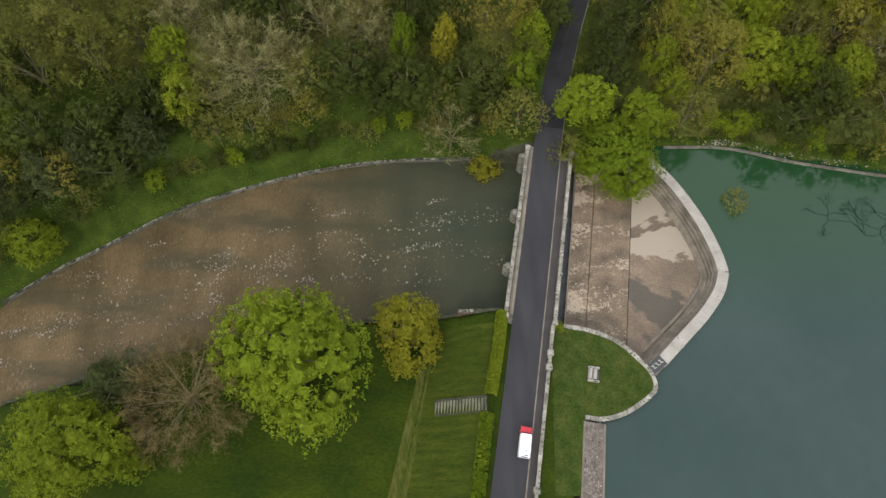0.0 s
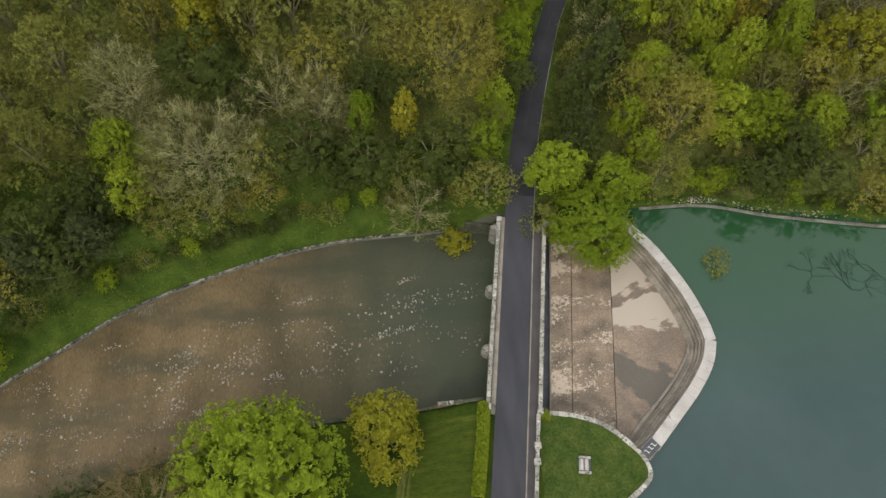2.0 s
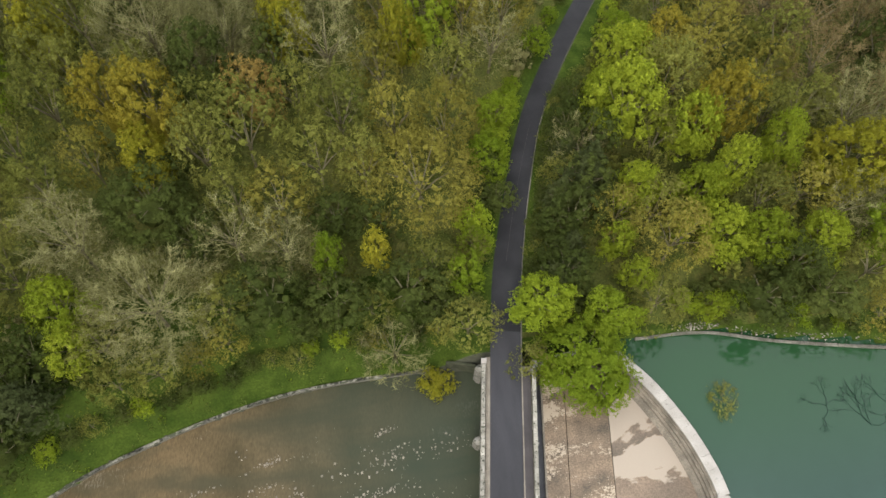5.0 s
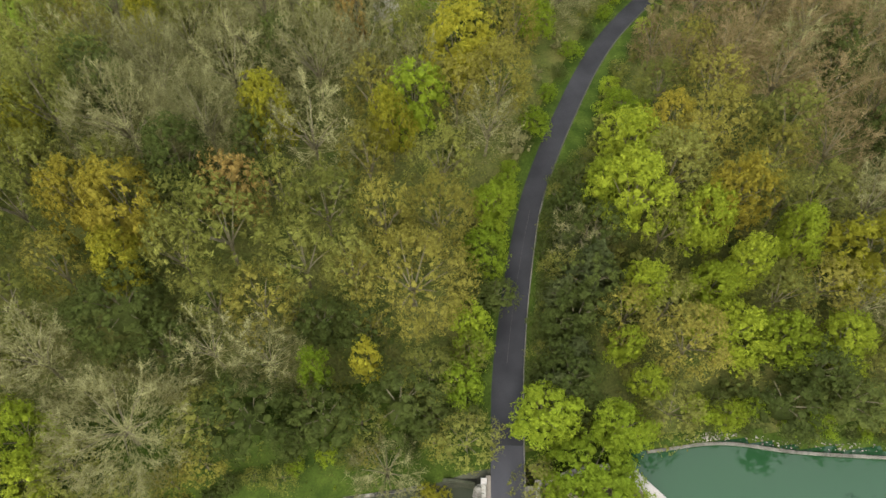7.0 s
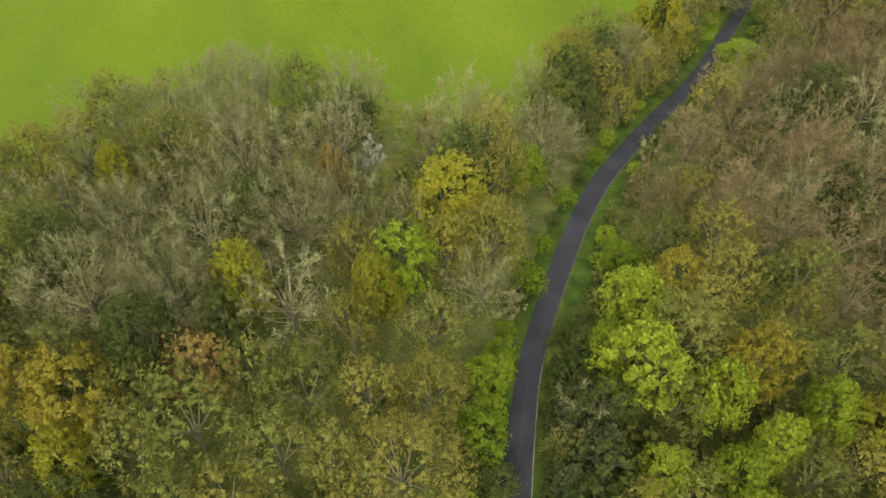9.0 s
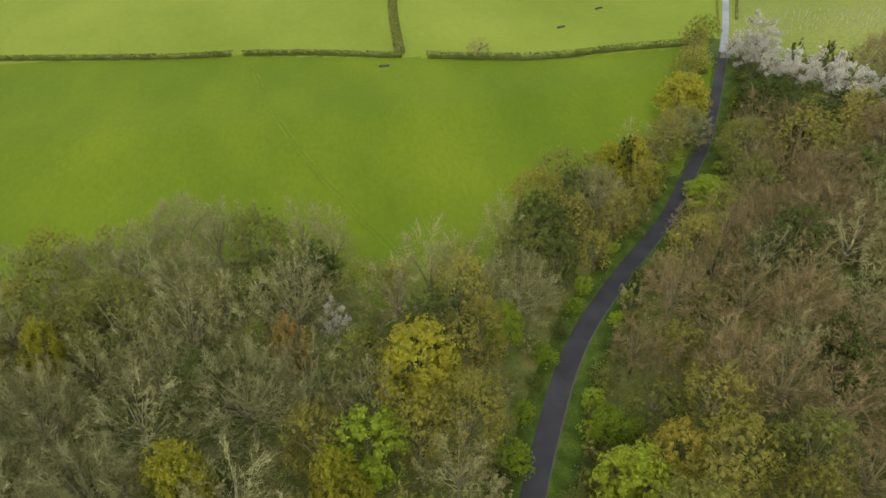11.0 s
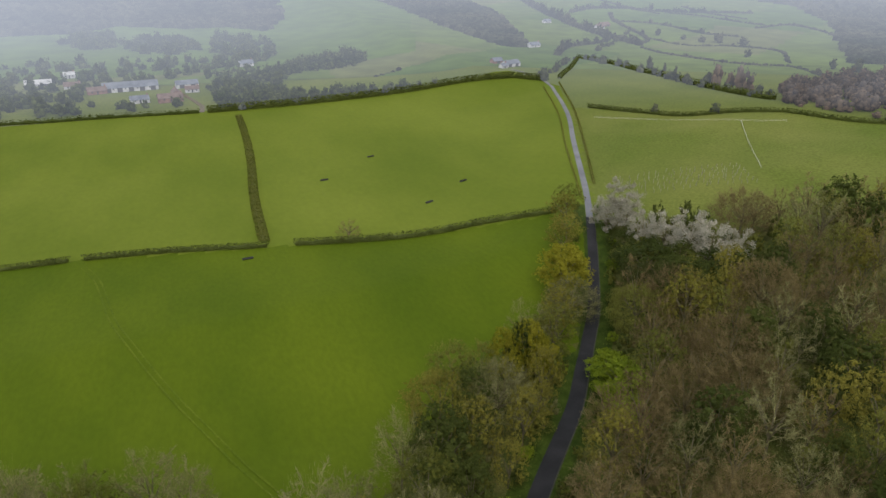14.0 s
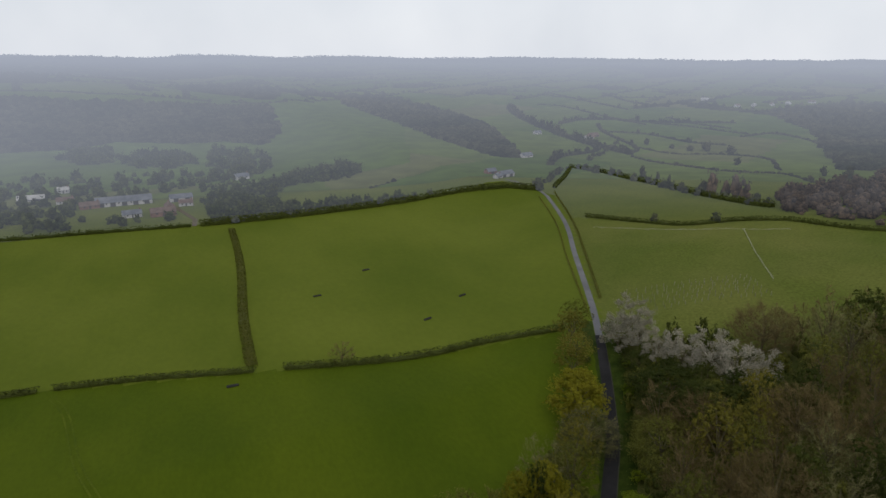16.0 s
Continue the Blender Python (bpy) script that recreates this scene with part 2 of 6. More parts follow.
COPING = mat("broken_coping", (0.050, 0.048, 0.034), (0.200, 0.186, 0.150), 1.3, 7, 0.9, 0.8, 0.3, 0.65, spots=((0.032, 0.034, 0.020), 1.4, 0.5))
WALL = mat("rubble_wall", (0.070, 0.065, 0.048), (0.150, 0.140, 0.110), 0.7, 5, 0.9, 1.0, 0.35, 0.2)
CREST = mat("crest_concrete", (0.236, 0.214, 0.184), (0.320, 0.296, 0.260), 0.35, 5, 0.8, 0.4, 0.16, 0.08, spots=((0.19, 0.17, 0.14), 1.6, 0.36))
STEP = mat("stained_concrete", (0.100, 0.086, 0.064), (0.230, 0.194, 0.148), 0.35, 4, 0.8, 0.6, 0.3, 0.1)
APRON = mat("apron_concrete", (0.070, 0.054, 0.036), (0.180, 0.128, 0.082), 0.3, 4, 0.6, 0.5, 0.4, spots=((0.30, 0.242, 0.172), 1.5, 0.475), stretch=(0.9, 1.1, 1), patchy=(0.07, 0.24, 1))
APRON_FAN = mat("fan_concrete", (0.095, 0.072, 0.050), (0.180, 0.130, 0.088), 0.2, 3.5, 0.6, 0.5, 0.3, rays=((25.5, 47.6), (0.285, 0.236, 0.180), (0.058, 0.052, 0.040)))
BED = mat("wet_stream_bed", (0.053, 0.039, 0.017), (0.116, 0.081, 0.040), 0.11, 3.0, 0.6, 0.12, 0.28, spots=((0.165, 0.135, 0.098), 3.0, 0.40), stretch=(1.3, 0.45, 1), shine=0.12, patchy=(0.05, 0.2, 1))
DARK_WALL = mat("dark_wall", (0.022, 0.026, 0.012), (0.052, 0.052, 0.030), 0.9, 6, 0.9, 0.6, 0.35)
SPLASH = mat("pale_flake", (0.115, 0.098, 0.072), (0.210, 0.184, 0.142), 1.0, 6, 0.7, island=0.35)
SLATE = mat("wet_slab", (0.030, 0.030, 0.033), (0.055, 0.055, 0.058), 0.6, 6, 0.5, 0.4)
PITCHING = mat("stone_pitching", (0.075, 0.060, 0.050), (0.150, 0.125, 0.105), 0.8, 6, 0.9, 0.6, 0.3, 0.3)
TIMBER = mat("weathered_timber", (0.096, 0.084, 0.066), (0.168, 0.150, 0.120), 1, 9, 0.9, 0.4)
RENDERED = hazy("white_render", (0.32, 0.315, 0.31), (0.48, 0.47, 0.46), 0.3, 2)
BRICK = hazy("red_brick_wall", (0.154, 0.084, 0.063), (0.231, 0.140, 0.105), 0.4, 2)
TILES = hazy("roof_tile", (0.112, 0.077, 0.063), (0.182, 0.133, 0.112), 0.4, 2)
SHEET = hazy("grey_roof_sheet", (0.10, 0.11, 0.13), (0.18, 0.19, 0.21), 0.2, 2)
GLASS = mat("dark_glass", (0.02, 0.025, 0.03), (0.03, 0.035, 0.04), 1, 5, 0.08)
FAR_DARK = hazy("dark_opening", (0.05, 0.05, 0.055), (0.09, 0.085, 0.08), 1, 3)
PAINT_WHITE = mat("white_paint", (0.74, 0.74, 0.74), (0.82, 0.82, 0.82), 0.8, 6, 0.3, 0, 0.05)
PAINT_RED = mat("red_paint", (0.42, 0.03, 0.04), (0.52, 0.045, 0.06), 0.8, 6, 0.3, 0, 0.05)
SODDEN = mat("sodden_bark", (0.012, 0.026, 0.018), (0.022, 0.038, 0.028), 1, 9, 0.9, shine=0.05)
RUBBER = mat("rubber", (0.02, 0.02, 0.02), (0.035, 0.035, 0.035), 2, 9, 0.8)
STEEL = mat("dull_steel", (0.35, 0.36, 0.37), (0.5, 0.5, 0.52), 2, 9, 0.45, metal=0.8)
LANE_PALE = mat("pale_lane_asphalt", (0.10, 0.10, 0.11), (0.16, 0.16, 0.17), 0.1, 9, 0.8, 0.3, 0.15)
PALE = mat("pale_plastic", (0.34, 0.35, 0.28), (0.45, 0.45, 0.38), 2, 9, 0.6)

WATER = mat("green_lake_water", (0.013, 0.031, 0.026), (0.027, 0.045, 0.040), 0.022, 0.4, 0.05, 0, 0.06)
nt = WATER.node_tree
ripple = nt.nodes.new("ShaderNodeTexNoise")
ripple.inputs["Scale"].default_value, ripple.inputs["Detail"].default_value = 1.1, 4
# greener towards the far bank: shallows, plus the trees' reflection painted into the colour
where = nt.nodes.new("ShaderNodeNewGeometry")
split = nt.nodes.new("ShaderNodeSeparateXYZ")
bankside = nt.nodes.new("ShaderNodeMapRange")
bankside.interpolation_type = "SMOOTHSTEP"
bankside.inputs["From Min"].default_value, bankside.inputs["From Max"].default_value = 26, 66
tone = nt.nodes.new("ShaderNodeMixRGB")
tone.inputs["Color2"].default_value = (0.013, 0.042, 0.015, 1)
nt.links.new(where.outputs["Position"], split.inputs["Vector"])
nt.links.new(split.outputs["Y"], bankside.inputs["Value"])
nt.links.new(bankside.outputs["Result"], tone.inputs["Fac"])
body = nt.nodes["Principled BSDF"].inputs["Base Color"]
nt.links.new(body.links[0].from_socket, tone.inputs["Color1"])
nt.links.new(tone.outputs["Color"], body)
rb = nt.nodes.new("ShaderNodeBump")
rb.inputs["Strength"].default_value, rb.inputs["Distance"].default_value = 0.12, 0.05
nt.links.new(nt.nodes.new("ShaderNodeNewGeometry").outputs["Position"], ripple.inputs["Vector"])
nt.links.new(ripple.outputs["Fac"], rb.inputs["Height"])
nt.links.new(rb.outputs["Normal"], nt.nodes["Principled BSDF"].inputs["Normal"])


# ---- building helpers ----
def mesh(name, verts, faces, *mats, smooth=False, slots=None):
    me = bpy.data.meshes.new(name)
    me.from_pydata(verts, [], faces)
    for m in mats:
        me.materials.append(m)
    if slots is not None:
        me.polygons.foreach_set("material_index", slots)
    if smooth:
        me.polygons.foreach_set("use_smooth", [True] * len(me.polygons))
    me.update()
    return me


def piece(name, me, parent=None, label="", m=None):
    ob = new(name, me)
    if parent:
        ob.parent = parent
    if m is not None:
        ob.matrix_basis = m
    return tagged(ob, label)


def part(name, bm, material, parent=None, label=""):
    me = bpy.data.meshes.new(name)
    bm.to_mesh(me)
    bm.free()
    me.materials.append(material)
    return piece(name, me, parent, label)


def box(bm, x0, y0, z0, x1, y1, z1, m=None, bevel=0.0):
    """A box between two corners, with its edges taken off by bevel metres."""
    made = bmesh.ops.create_cube(bm, size=1)["verts"]
    turn = Matrix.Translation(((x0 + x1) / 2, (y0 + y1) / 2, (z0 + z1) / 2)) @ Matrix.Diagonal((x1 - x0, y1 - y0, z1 - z0, 1))
    bmesh.ops.transform(bm, matrix=turn, verts=made)
    if bevel:
        edges = list({e for v in made for e in v.link_edges})
        got = bmesh.ops.bevel(bm, geom=edges, offset=bevel, segments=1, affect="EDGES")
        made = list({v for f in got["faces"] for v in f.verts} | {v for v in made if v.is_valid})
    if m is not None:
        bmesh.ops.transform(bm, matrix=m, verts=made)
    return bm


def tube(bm, p, q, r, r2=None, sides=8):
    p, q = Vector(p), Vector(q)
    m = Matrix.Translation((p + q) / 2) @ (q - p).to_track_quat("Z", "Y").to_matrix().to_4x4()
    bmesh.ops.create_cone(bm, cap_ends=True, segments=sides, radius1=r, radius2=r if r2 is None else r2, depth=(q - p).length, matrix=m)
    return bm


def smooth_line(points, step=1.0):
    """A soft curve through the points, as points about step metres apart."""
    pts = [np.array(p, float) for p in points]
    ext = [2 * pts[0] - pts[1], *pts, 2 * pts[-1] - pts[-2]]
    out = []
    for a, b, c, d in zip(ext, ext[1:], ext[2:], ext[3:]):
        n = max(1, int(np.linalg.norm(c - b) / step))
        for i in range(n):
            t = i / n
            out.append(0.5 * ((2 * b) + (c - a) * t + (2 * a - 5 * b + 4 * c - d) * t * t + (3 * b - a - 3 * c + d) * t ** 3))
    out.append(pts[-1])
    return out


def sides_of(line):
    """For each point of a plan line, its unit normal to the right."""
    out = []
    for i in range(len(line)):
        a, b = line[max(i - 1, 0)], line[min(i + 1, len(line) - 1)]
        d = (b - a)[:2]
        d = d / (np.linalg.norm(d) + 1e-9)
        out.append(np.array((d[1], -d[0])))
    return out


def sweep(line, profile, height=lambda x, y: 0.0, closed=True):
    """Verts and faces of a section (offset to the right, height) carried along a plan line."""
    shape_at = profile if callable(profile) else lambda p: profile
    verts, faces, k = [], [], len(shape_at(line[0]))
    for p, s in zip(line, sides_of(line)):
        base = height(p[0], p[1])
        verts += [(p[0] + s[0] * o, p[1] + s[1] * o, base + z) for o, z in shape_at(p)]
    for i in range(len(line) - 1):
        for j in range(k if closed else k - 1):
            a, b = i * k + j, i * k + (j + 1) % k
            faces.append((a, b, b + k, a + k))
    if closed:
        faces += [tuple(range(k))[::-1], tuple(range(len(verts) - k, len(verts)))]
    return verts, faces


def inside(x, y, poly):
    hit = False
    for (x1, y1), (x2, y2) in zip(poly, poly[1:] + poly[:1]):
        if (y1 > y) != (y2 > y) and x < (x2 - x1) * (y - y1) / (y2 - y1) + x1:
            hit = not hit
    return hit


def lerp(v, table):
    for (a, p), (b, q) in zip(table, table[1:]):
        if v <= b:
            k = min(max((v - a) / (b - a), 0), 1)
            return p + (q - p) * k
    return table[-1][1]


def soft(v):
    v = min(max(v, 0), 1)
    return v * v * (3 - 2 * v)


# ---- the lie of the land ----
LANE = [(0.9, -45), (8.5, 0), (15.9, 45.7), (18.8, 64), (21.6, 81), (24.0, 90.5), (27.2, 101), (32.2, 115), (36.8, 124.5), (44.2, 137.5), (53, 151.4),
        (62, 162.5), (76.4, 176.8), (94.8, 193.6), (105.8, 206), (116, 217.6), (125.6, 229), (140, 250), (156, 275), (171, 299), (207, 360), (240, 415), (278, 491)]
LANE_AT = [(y, x) for x, y in LANE]
LANE_Z = [(62, 0), (68, .3), (87, 2), (110, 5), (130, 6.9), (160, 7.5), (187, 6.5), (212, 5.6), (240, 9), (270, 14), (300, 15), (440, 14), (620, 10)]
LEFT = [(62, 0), (85, 0), (100, 4), (130, 7), (155, 5), (180, -2), (210, -5), (300, -14), (440, -17), (620, -12)]
RIGHT = [(62, 1), (85, 2), (100, 6), (140, 8), (180, 8), (215, 15), (250, 14), (300, 12), (330, 14), (440, 4), (620, -4)]
WALL_N = [(-150, -2), (-110, 14), (-81.2, 39.8), (-73.6, 45.8), (-65.3, 51), (-55.8, 56.9), (-48.7, 60.2), (-34.9, 64.8), (-21.6, 68), (-10.3, 69.4), (5.8, 69.9), (13.5, 69.9)]
WALL_S = [(-150, -20), (-110, 2), (-75, 20), (-45, 29.5), (-13.5, 34.8), (0, 35.2), (9.5, 35.2)]
SHORE = [(20, 70), (43, 69.9), (55, 69.9), (67, 66.9), (85, 63.6), (120, 58), (200, 30), (400, -80)]
TOE = [(24.5, 66), (39, 64.1), (42.6, 58.7), (45.5, 53.2), (46.9, 47.8), (47.0, 43.8), (44.9, 39.9), (41.1, 35.5), (35.4, 30.2), (31.5, 26.2)]
CREST_LINE = [(38.2, 67.6), (40.2, 65.0), (43.4, 60.4), (46.9, 52.9), (48.7, 46.7), (49.25, 42.7), (47.8, 39.0), (44.6, 34.8), (40.7, 30.9), (35.6, 25.9)]
ISLAND = [(0, -60), (13.0, -60), (20.5, 5), (22.0, 16.7), (25.3, 16.6), (29.0, 17.7), (33.0, 20.3), (34.3, 21.8), (34.0, 23.9), (32.8, 25.4), (30.3, 28.1), (27.7, 30.0), (23.5, 31.5), (18.0, 32.6), (10, 32)]
WATER_Z, ROAD_Z = -0.9, 0.0


def lane_x(y):
    return lerp(y, LANE_AT)


def far_rise(x, y):
    return 98 * soft((math.hypot(x, y - 60) - 620) / 2700)


def hills(x, y):
    o = x - lane_x(min(y, 491))
    s = 1 - math.exp(-max(0, abs(o) - 8) / 50)
    bed = 0.18 * (1 - soft((abs(o) - 4) / 4))
    return lerp(y, LANE_Z) + s * lerp(y, LEFT if o < 0 else RIGHT) + far_rise(x, y) - bed


def bed_z(x):
    return lerp(x, [(-150, -10.5), (-65, -8.9), (-28, -6.9), (10, -6.0)])


def land(x, y):
    """Height of the ground."""
    o = x - lane_x(y)
    if y > 90:
        return hills(x, y)
    if o < 0:
        n, s = lerp(x, WALL_N), lerp(x, WALL_S)
        top = bed_z(x) + 0.75
        if y > n or x > 13.4 and y > 69.5:
            k = soft((y - n) / 13)
            edge = top + (ROAD_Z - 0.15 - top) * soft((o + 13) / 9)
            return edge * (1 - k) + hills(x, y) * k
        if o > -4.2 and not 34.5 < y < 69:
            return -0.25
        if y > s and x < 19:
            return bed_z(x) - 1.2
        return -0.25 - 4.9 * soft((-o - 4) / 14) - 1.2 * soft((-o - 30) / 60)
    if y > lerp(x, SHORE):
        k = soft((y - lerp(x, SHORE)) / 11)
        return (-0.55) * (1 - k) + hills(x, y) * k
    if inside(x, y, ISLAND):
        return -0.25
    if o < 3.2 and not 33 < y < 66:
        return -0.25
    return -5.6


NEAR_FIELD = [(-330, 120), (-160, 130), (-110, 152), (-70, 174), (-50, 194), (-20, 207), (8, 201), (18, 175), (35, 176), (62, 202), (78, 214), (93, 220), (111, 233), (129, 254), (146, 280), (148, 286), (107, 301), (57, 318), (-15, 337), (-60, 341), (-330, 380)]
MID_FIELD = [(-330, 380), (-60, 341), (-15, 337), (57, 318), (107, 301), (148, 286), (158, 284), (205, 362), (238, 417), (283, 512), (255, 549), (232, 560), (105, 557), (-62, 566), (-330, 600)]
EAST_FIELD = [(158, 272), (172, 262), (182, 243), (205, 236), (250, 225), (420, 200), (420, 300), (342, 297), (315, 328), (298, 344), (272, 356), (257, 419), (246, 420), (210, 361), (173, 299)]
WEST_WOOD = [(-90, 40), (-82, 44), (-66, 55.5), (-48, 65), (-34, 70), (-21, 73.5), (0, 75.5), (14, 74.5), (19, 80), (150, 285), (129, 254), (111, 233), (93, 220), (78, 214), (62, 202), (35, 176), (18, 175), (8, 201), (-20, 207), (-50, 194), (-70, 174), (-88, 163), (-84, 142), (-88, 120), (-94, 80)]
EAST_WOOD = [(22, 72), (43, 72), (55, 72), (67, 69.5), (85, 66.5), (98, 64), (106, 105), (150, 152), (232, 195), (240, 222), (205, 235), (182, 242), (172, 260), (158, 271), (150, 266), (60, 155), (20, 82)]

# the bed turns darker and greener towards the bridge
nt = BED.node_tree
where, split, reach_ = (nt.nodes.new(k) for k in ("ShaderNodeNewGeometry", "ShaderNodeSeparateXYZ", "ShaderNodeMapRange"))
reach_.interpolation_type = "SMOOTHSTEP"
reach_.inputs["From Min"].default_value, reach_.inputs["From Max"].default_value = -42, 12
reach_.inputs["To Max"].default_value = 0.85
flow, weed, patch = (nt.nodes.new(k) for k in ("ShaderNodeMapping", "ShaderNodeTexNoise", "ShaderNodeMapRange"))
flow.inputs["Rotation"].default_value, flow.inputs["Scale"].default_value = (0, 0, -0.25), (0.035, 0.17, 1)
weed.inputs["Scale"].default_value, weed.inputs["Detail"].default_value = 1.0, 6
patch.inputs["From Min"].default_value, patch.inputs["From Max"].default_value, patch.inputs["To Max"].default_value = 0.48, 0.66, 0.75
streak = nt.nodes.new("ShaderNodeMixRGB")
streak.inputs["Color2"].default_value = (0.038, 0.036, 0.019, 1)
nt.links.new(where.outputs["Position"], flow.inputs["Vector"])
nt.links.new(flow.outputs["Vector"], weed.inputs["Vector"])
nt.links.new(weed.outputs["Fac"], patch.inputs["Value"])
nt.links.new(patch.outputs["Result"], streak.inputs["Fac"])
tone = nt.nodes.new("ShaderNodeMixRGB")
tone.inputs["Color2"].default_value = (0.024, 0.034, 0.021, 1)
nt.links.new(where.outputs["Position"], split.inputs["Vector"])
nt.links.new(split.outputs["X"], reach_.inputs["Value"])
nt.links.new(reach_.outputs["Result"], tone.inputs["Fac"])
body = nt.nodes["Principled BSDF"].inputs["Base Color"]
nt.links.new(body.links[0].from_socket, streak.inputs["Color1"])
nt.links.new(streak.outputs["Color"], tone.inputs["Color1"])
nt.links.new(tone.outputs["Color"], body)


# ---- ground ----
def steps_between(stops):
    """Grid lines: from stop to stop with the given spacing."""
    out = [stops[0][0]]
    for (a, h), (b, _) in zip(stops, stops[1:]):
        n = max(1, round((b - a) / h))
        out += [a + (b - a) * (i + 1) / n for i in range(n)]
    return out


def build_ground():
    xs = steps_between([(-4800, 400), (-800, 60), (-200, 10), (-112, 1.3), (70, 3.6), (320, 9), (800, 60), (1500, 250), (4800, 1)])
    ys = steps_between([(-4800, 400), (-400, 40), (-60, 3), (-10, 1.0), (74, 3.0), (280, 2.5), (345, 7), (620, 18), (1200, 60), (2000, 160), (4800, 1)])
    verts = [(x, y, land(x, y) - 9 * soft((math.hypot(x, y - 60) - 625) / 120) - 60 * soft((math.hypot(x, y - 60) - 800) / 900)) for y in ys for x in xs]
    w = len(xs)
    faces, slots = [], []
    for j in range(len(ys) - 1):
        for i in range(w - 1):
            faces.append((j * w + i, j * w + i + 1, j * w + w + i + 1, j * w + w + i))
            x, y = (xs[i] + xs[i + 1]) / 2, (ys[j] + ys[j + 1]) / 2
            o = x - lane_x(y)
            kind = 0
            if y > 70:
                kind = 6 if y < 86 and x < 14 else 2
                if inside(x, y, NEAR_FIELD):
                    kind = 1
                elif inside(x, y, MID_FIELD):
                    kind = 3
                elif inside(x, y, EAST_FIELD):
                    kind = 4
                elif y > 562 + max(0, x - 250) * 0.1 or o > 5 and y > 300:
                    kind = 7
                elif kind == 2 and (y > 290 or not (inside(x, y, WEST_WOOD) or inside(x, y, EAST_WOOD))):
                    kind = 3 if y > 270 else 6 if y < 130 else 4 if o > 0 else 1
            elif o < 0 and y > lerp(x, WALL_N) or o > 8 and y > lerp(x, SHORE) - 0.5:
                kind = 6
            elif land(x, y) < -5.4 and o > 0 or o < 0 and lerp(x, WALL_S) < y < lerp(x, WALL_N):
                kind = 5
            slots.append(kind)
    me = mesh("ground", verts, faces, LAWN, FIELD, WOODLAND, FIELD_FAR, FIELD_EAST, MUD, VERGE, HILL_GRASS, smooth=True, slots=slots)
    tagged(new("ground", me), "green lawns, woodland floor and pasture over rolling land", "ground", kind="structure")


build_ground()

# lake
from mathutils import geometry


def lake():
    """The lake's surface: a fan of strips to the right of the crest and the island."""
    poly = [(15, -60), (150, -60), (150, 56), (120, 62), (85, 67), (67, 70), (55, 73), (42, 73), (38.6, 67.2), *[(p[0], p[1]) for p in smooth_line(CREST_LINE, 2)][1:],
            (33.9, 24.0), (34.1, 21.8), (32.8, 20.5), (28.8, 18), (25.2, 16.9), (22.4, 17.2), (20.6, -4)]
    bm = bmesh.new()
    vs = [bm.verts.new((x, y, WATER_Z)) for x, y in poly]
    for tri in geometry.tessellate_polygon([[Vector((x, y, 0)) for x, y in poly]]):
        bm.faces.new([vs[i] for i in tri])
    for far in (((15, -60), (15, -4800), (150, -4800), (150, -60)), ((150, 56), (150, -4800), (4800, -4800), (4800, -500))):
        bm.faces.new([bm.verts.new((x, y, WATER_Z)) for x, y in far])
    bmesh.ops.recalc_face_normals(bm, faces=bm.faces[:])
    for f in bm.faces:
        if f.normal.z < 0:
            f.normal_flip()
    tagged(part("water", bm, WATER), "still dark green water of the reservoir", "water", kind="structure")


lake()


def strip(name, label, material, near, beyond, columns):
    """A sheet of other grass laid close over the lawn between two plan lines."""
    verts, faces = [], []
    for (ax, ay), (bx, by) in zip(smooth_line(near, 2.0), smooth_line(beyond, 2.0)):
        for c in range(columns + 1):
            x, y = ax + (bx - ax) * c / columns, ay + (by - ay) * c / columns
            verts.append((x, y, land(x, y) + 0.05))
    w = columns + 1
    for r in range(len(verts) // w - 1):
        faces += [(r * w + c, r * w + c + 1, r * w + w + c + 1, r * w + w + c) for c in range(columns)]
    tagged(new(name, mesh(name, verts, faces, material, smooth=True)), label, "grass", kind="structure")


strip("mown_lawn", "lighter freshly mown grass beside the dam road", MOWN, [(-2.4, 33), (-4.6, 21), (-8.0, 5), (-14, -22)], [(8.2, 33), (6.4, 21), (3.8, 5), (-0.5, -22)], 14)
strip("clippings", "strip of dry grass clippings along the mown edge", STRAW, [(-3.6, 30), (-6.4, 18), (-9.2, 5), (-15, -22)], [(-1.8, 30), (-3.8, 18), (-6.2, 5), (-12, -22)], 3)

# ---- road ----
road_line = smooth_line(LANE, 2.0)


def on_land(x, y):
    return lerp(y, LANE_Z)


def edge_right(y):
    return lerp(y, [(84, 2.6), (114, 1.5), (272, 1.5)])


def edge_left(y):
    return lerp(y, [(150, 2.6), (215, 2.1), (272, 1.5)])


PROFILE = [(-1, 0.02), (-0.5, 0.05), (0, 0.07), (0.5, 0.05), (1, 0.02), (1, -0.5), (-1, -0.5)]
SPLIT_Y = road_line[min(range(len(road_line)), key=lambda i: abs(road_line[i][1] - 74))][1]
for name, label, material, low, high in (("road", "grey asphalt road over the dam and the bridge", ASPHALT, -99, SPLIT_Y), ("lane", "narrow damp dark asphalt lane up through the wood", SHADED_ASPHALT, SPLIT_Y, 276)):
    v, f = sweep([p for p in road_line if low <= p[1] <= high], lambda p: [((edge_right(p[1]) if o > 0 else edge_left(p[1])) * o, z) for o, z in PROFILE], on_land)
    tagged(new(name, mesh(name, v, f, material)), label, "road", kind="structure")
v, f = sweep([p for p in road_line if p[1] > 274] + [np.array(p, float) for p in ((284, 508), (289, 530), (291, 552), (290, 570))], [(1.25 * o, z + 0.01) for o, z in PROFILE], land)
tagged(new("far_road", mesh("far_road", v, f, LANE_PALE)), "pale narrow lane over the open hill", "road", kind="structure")
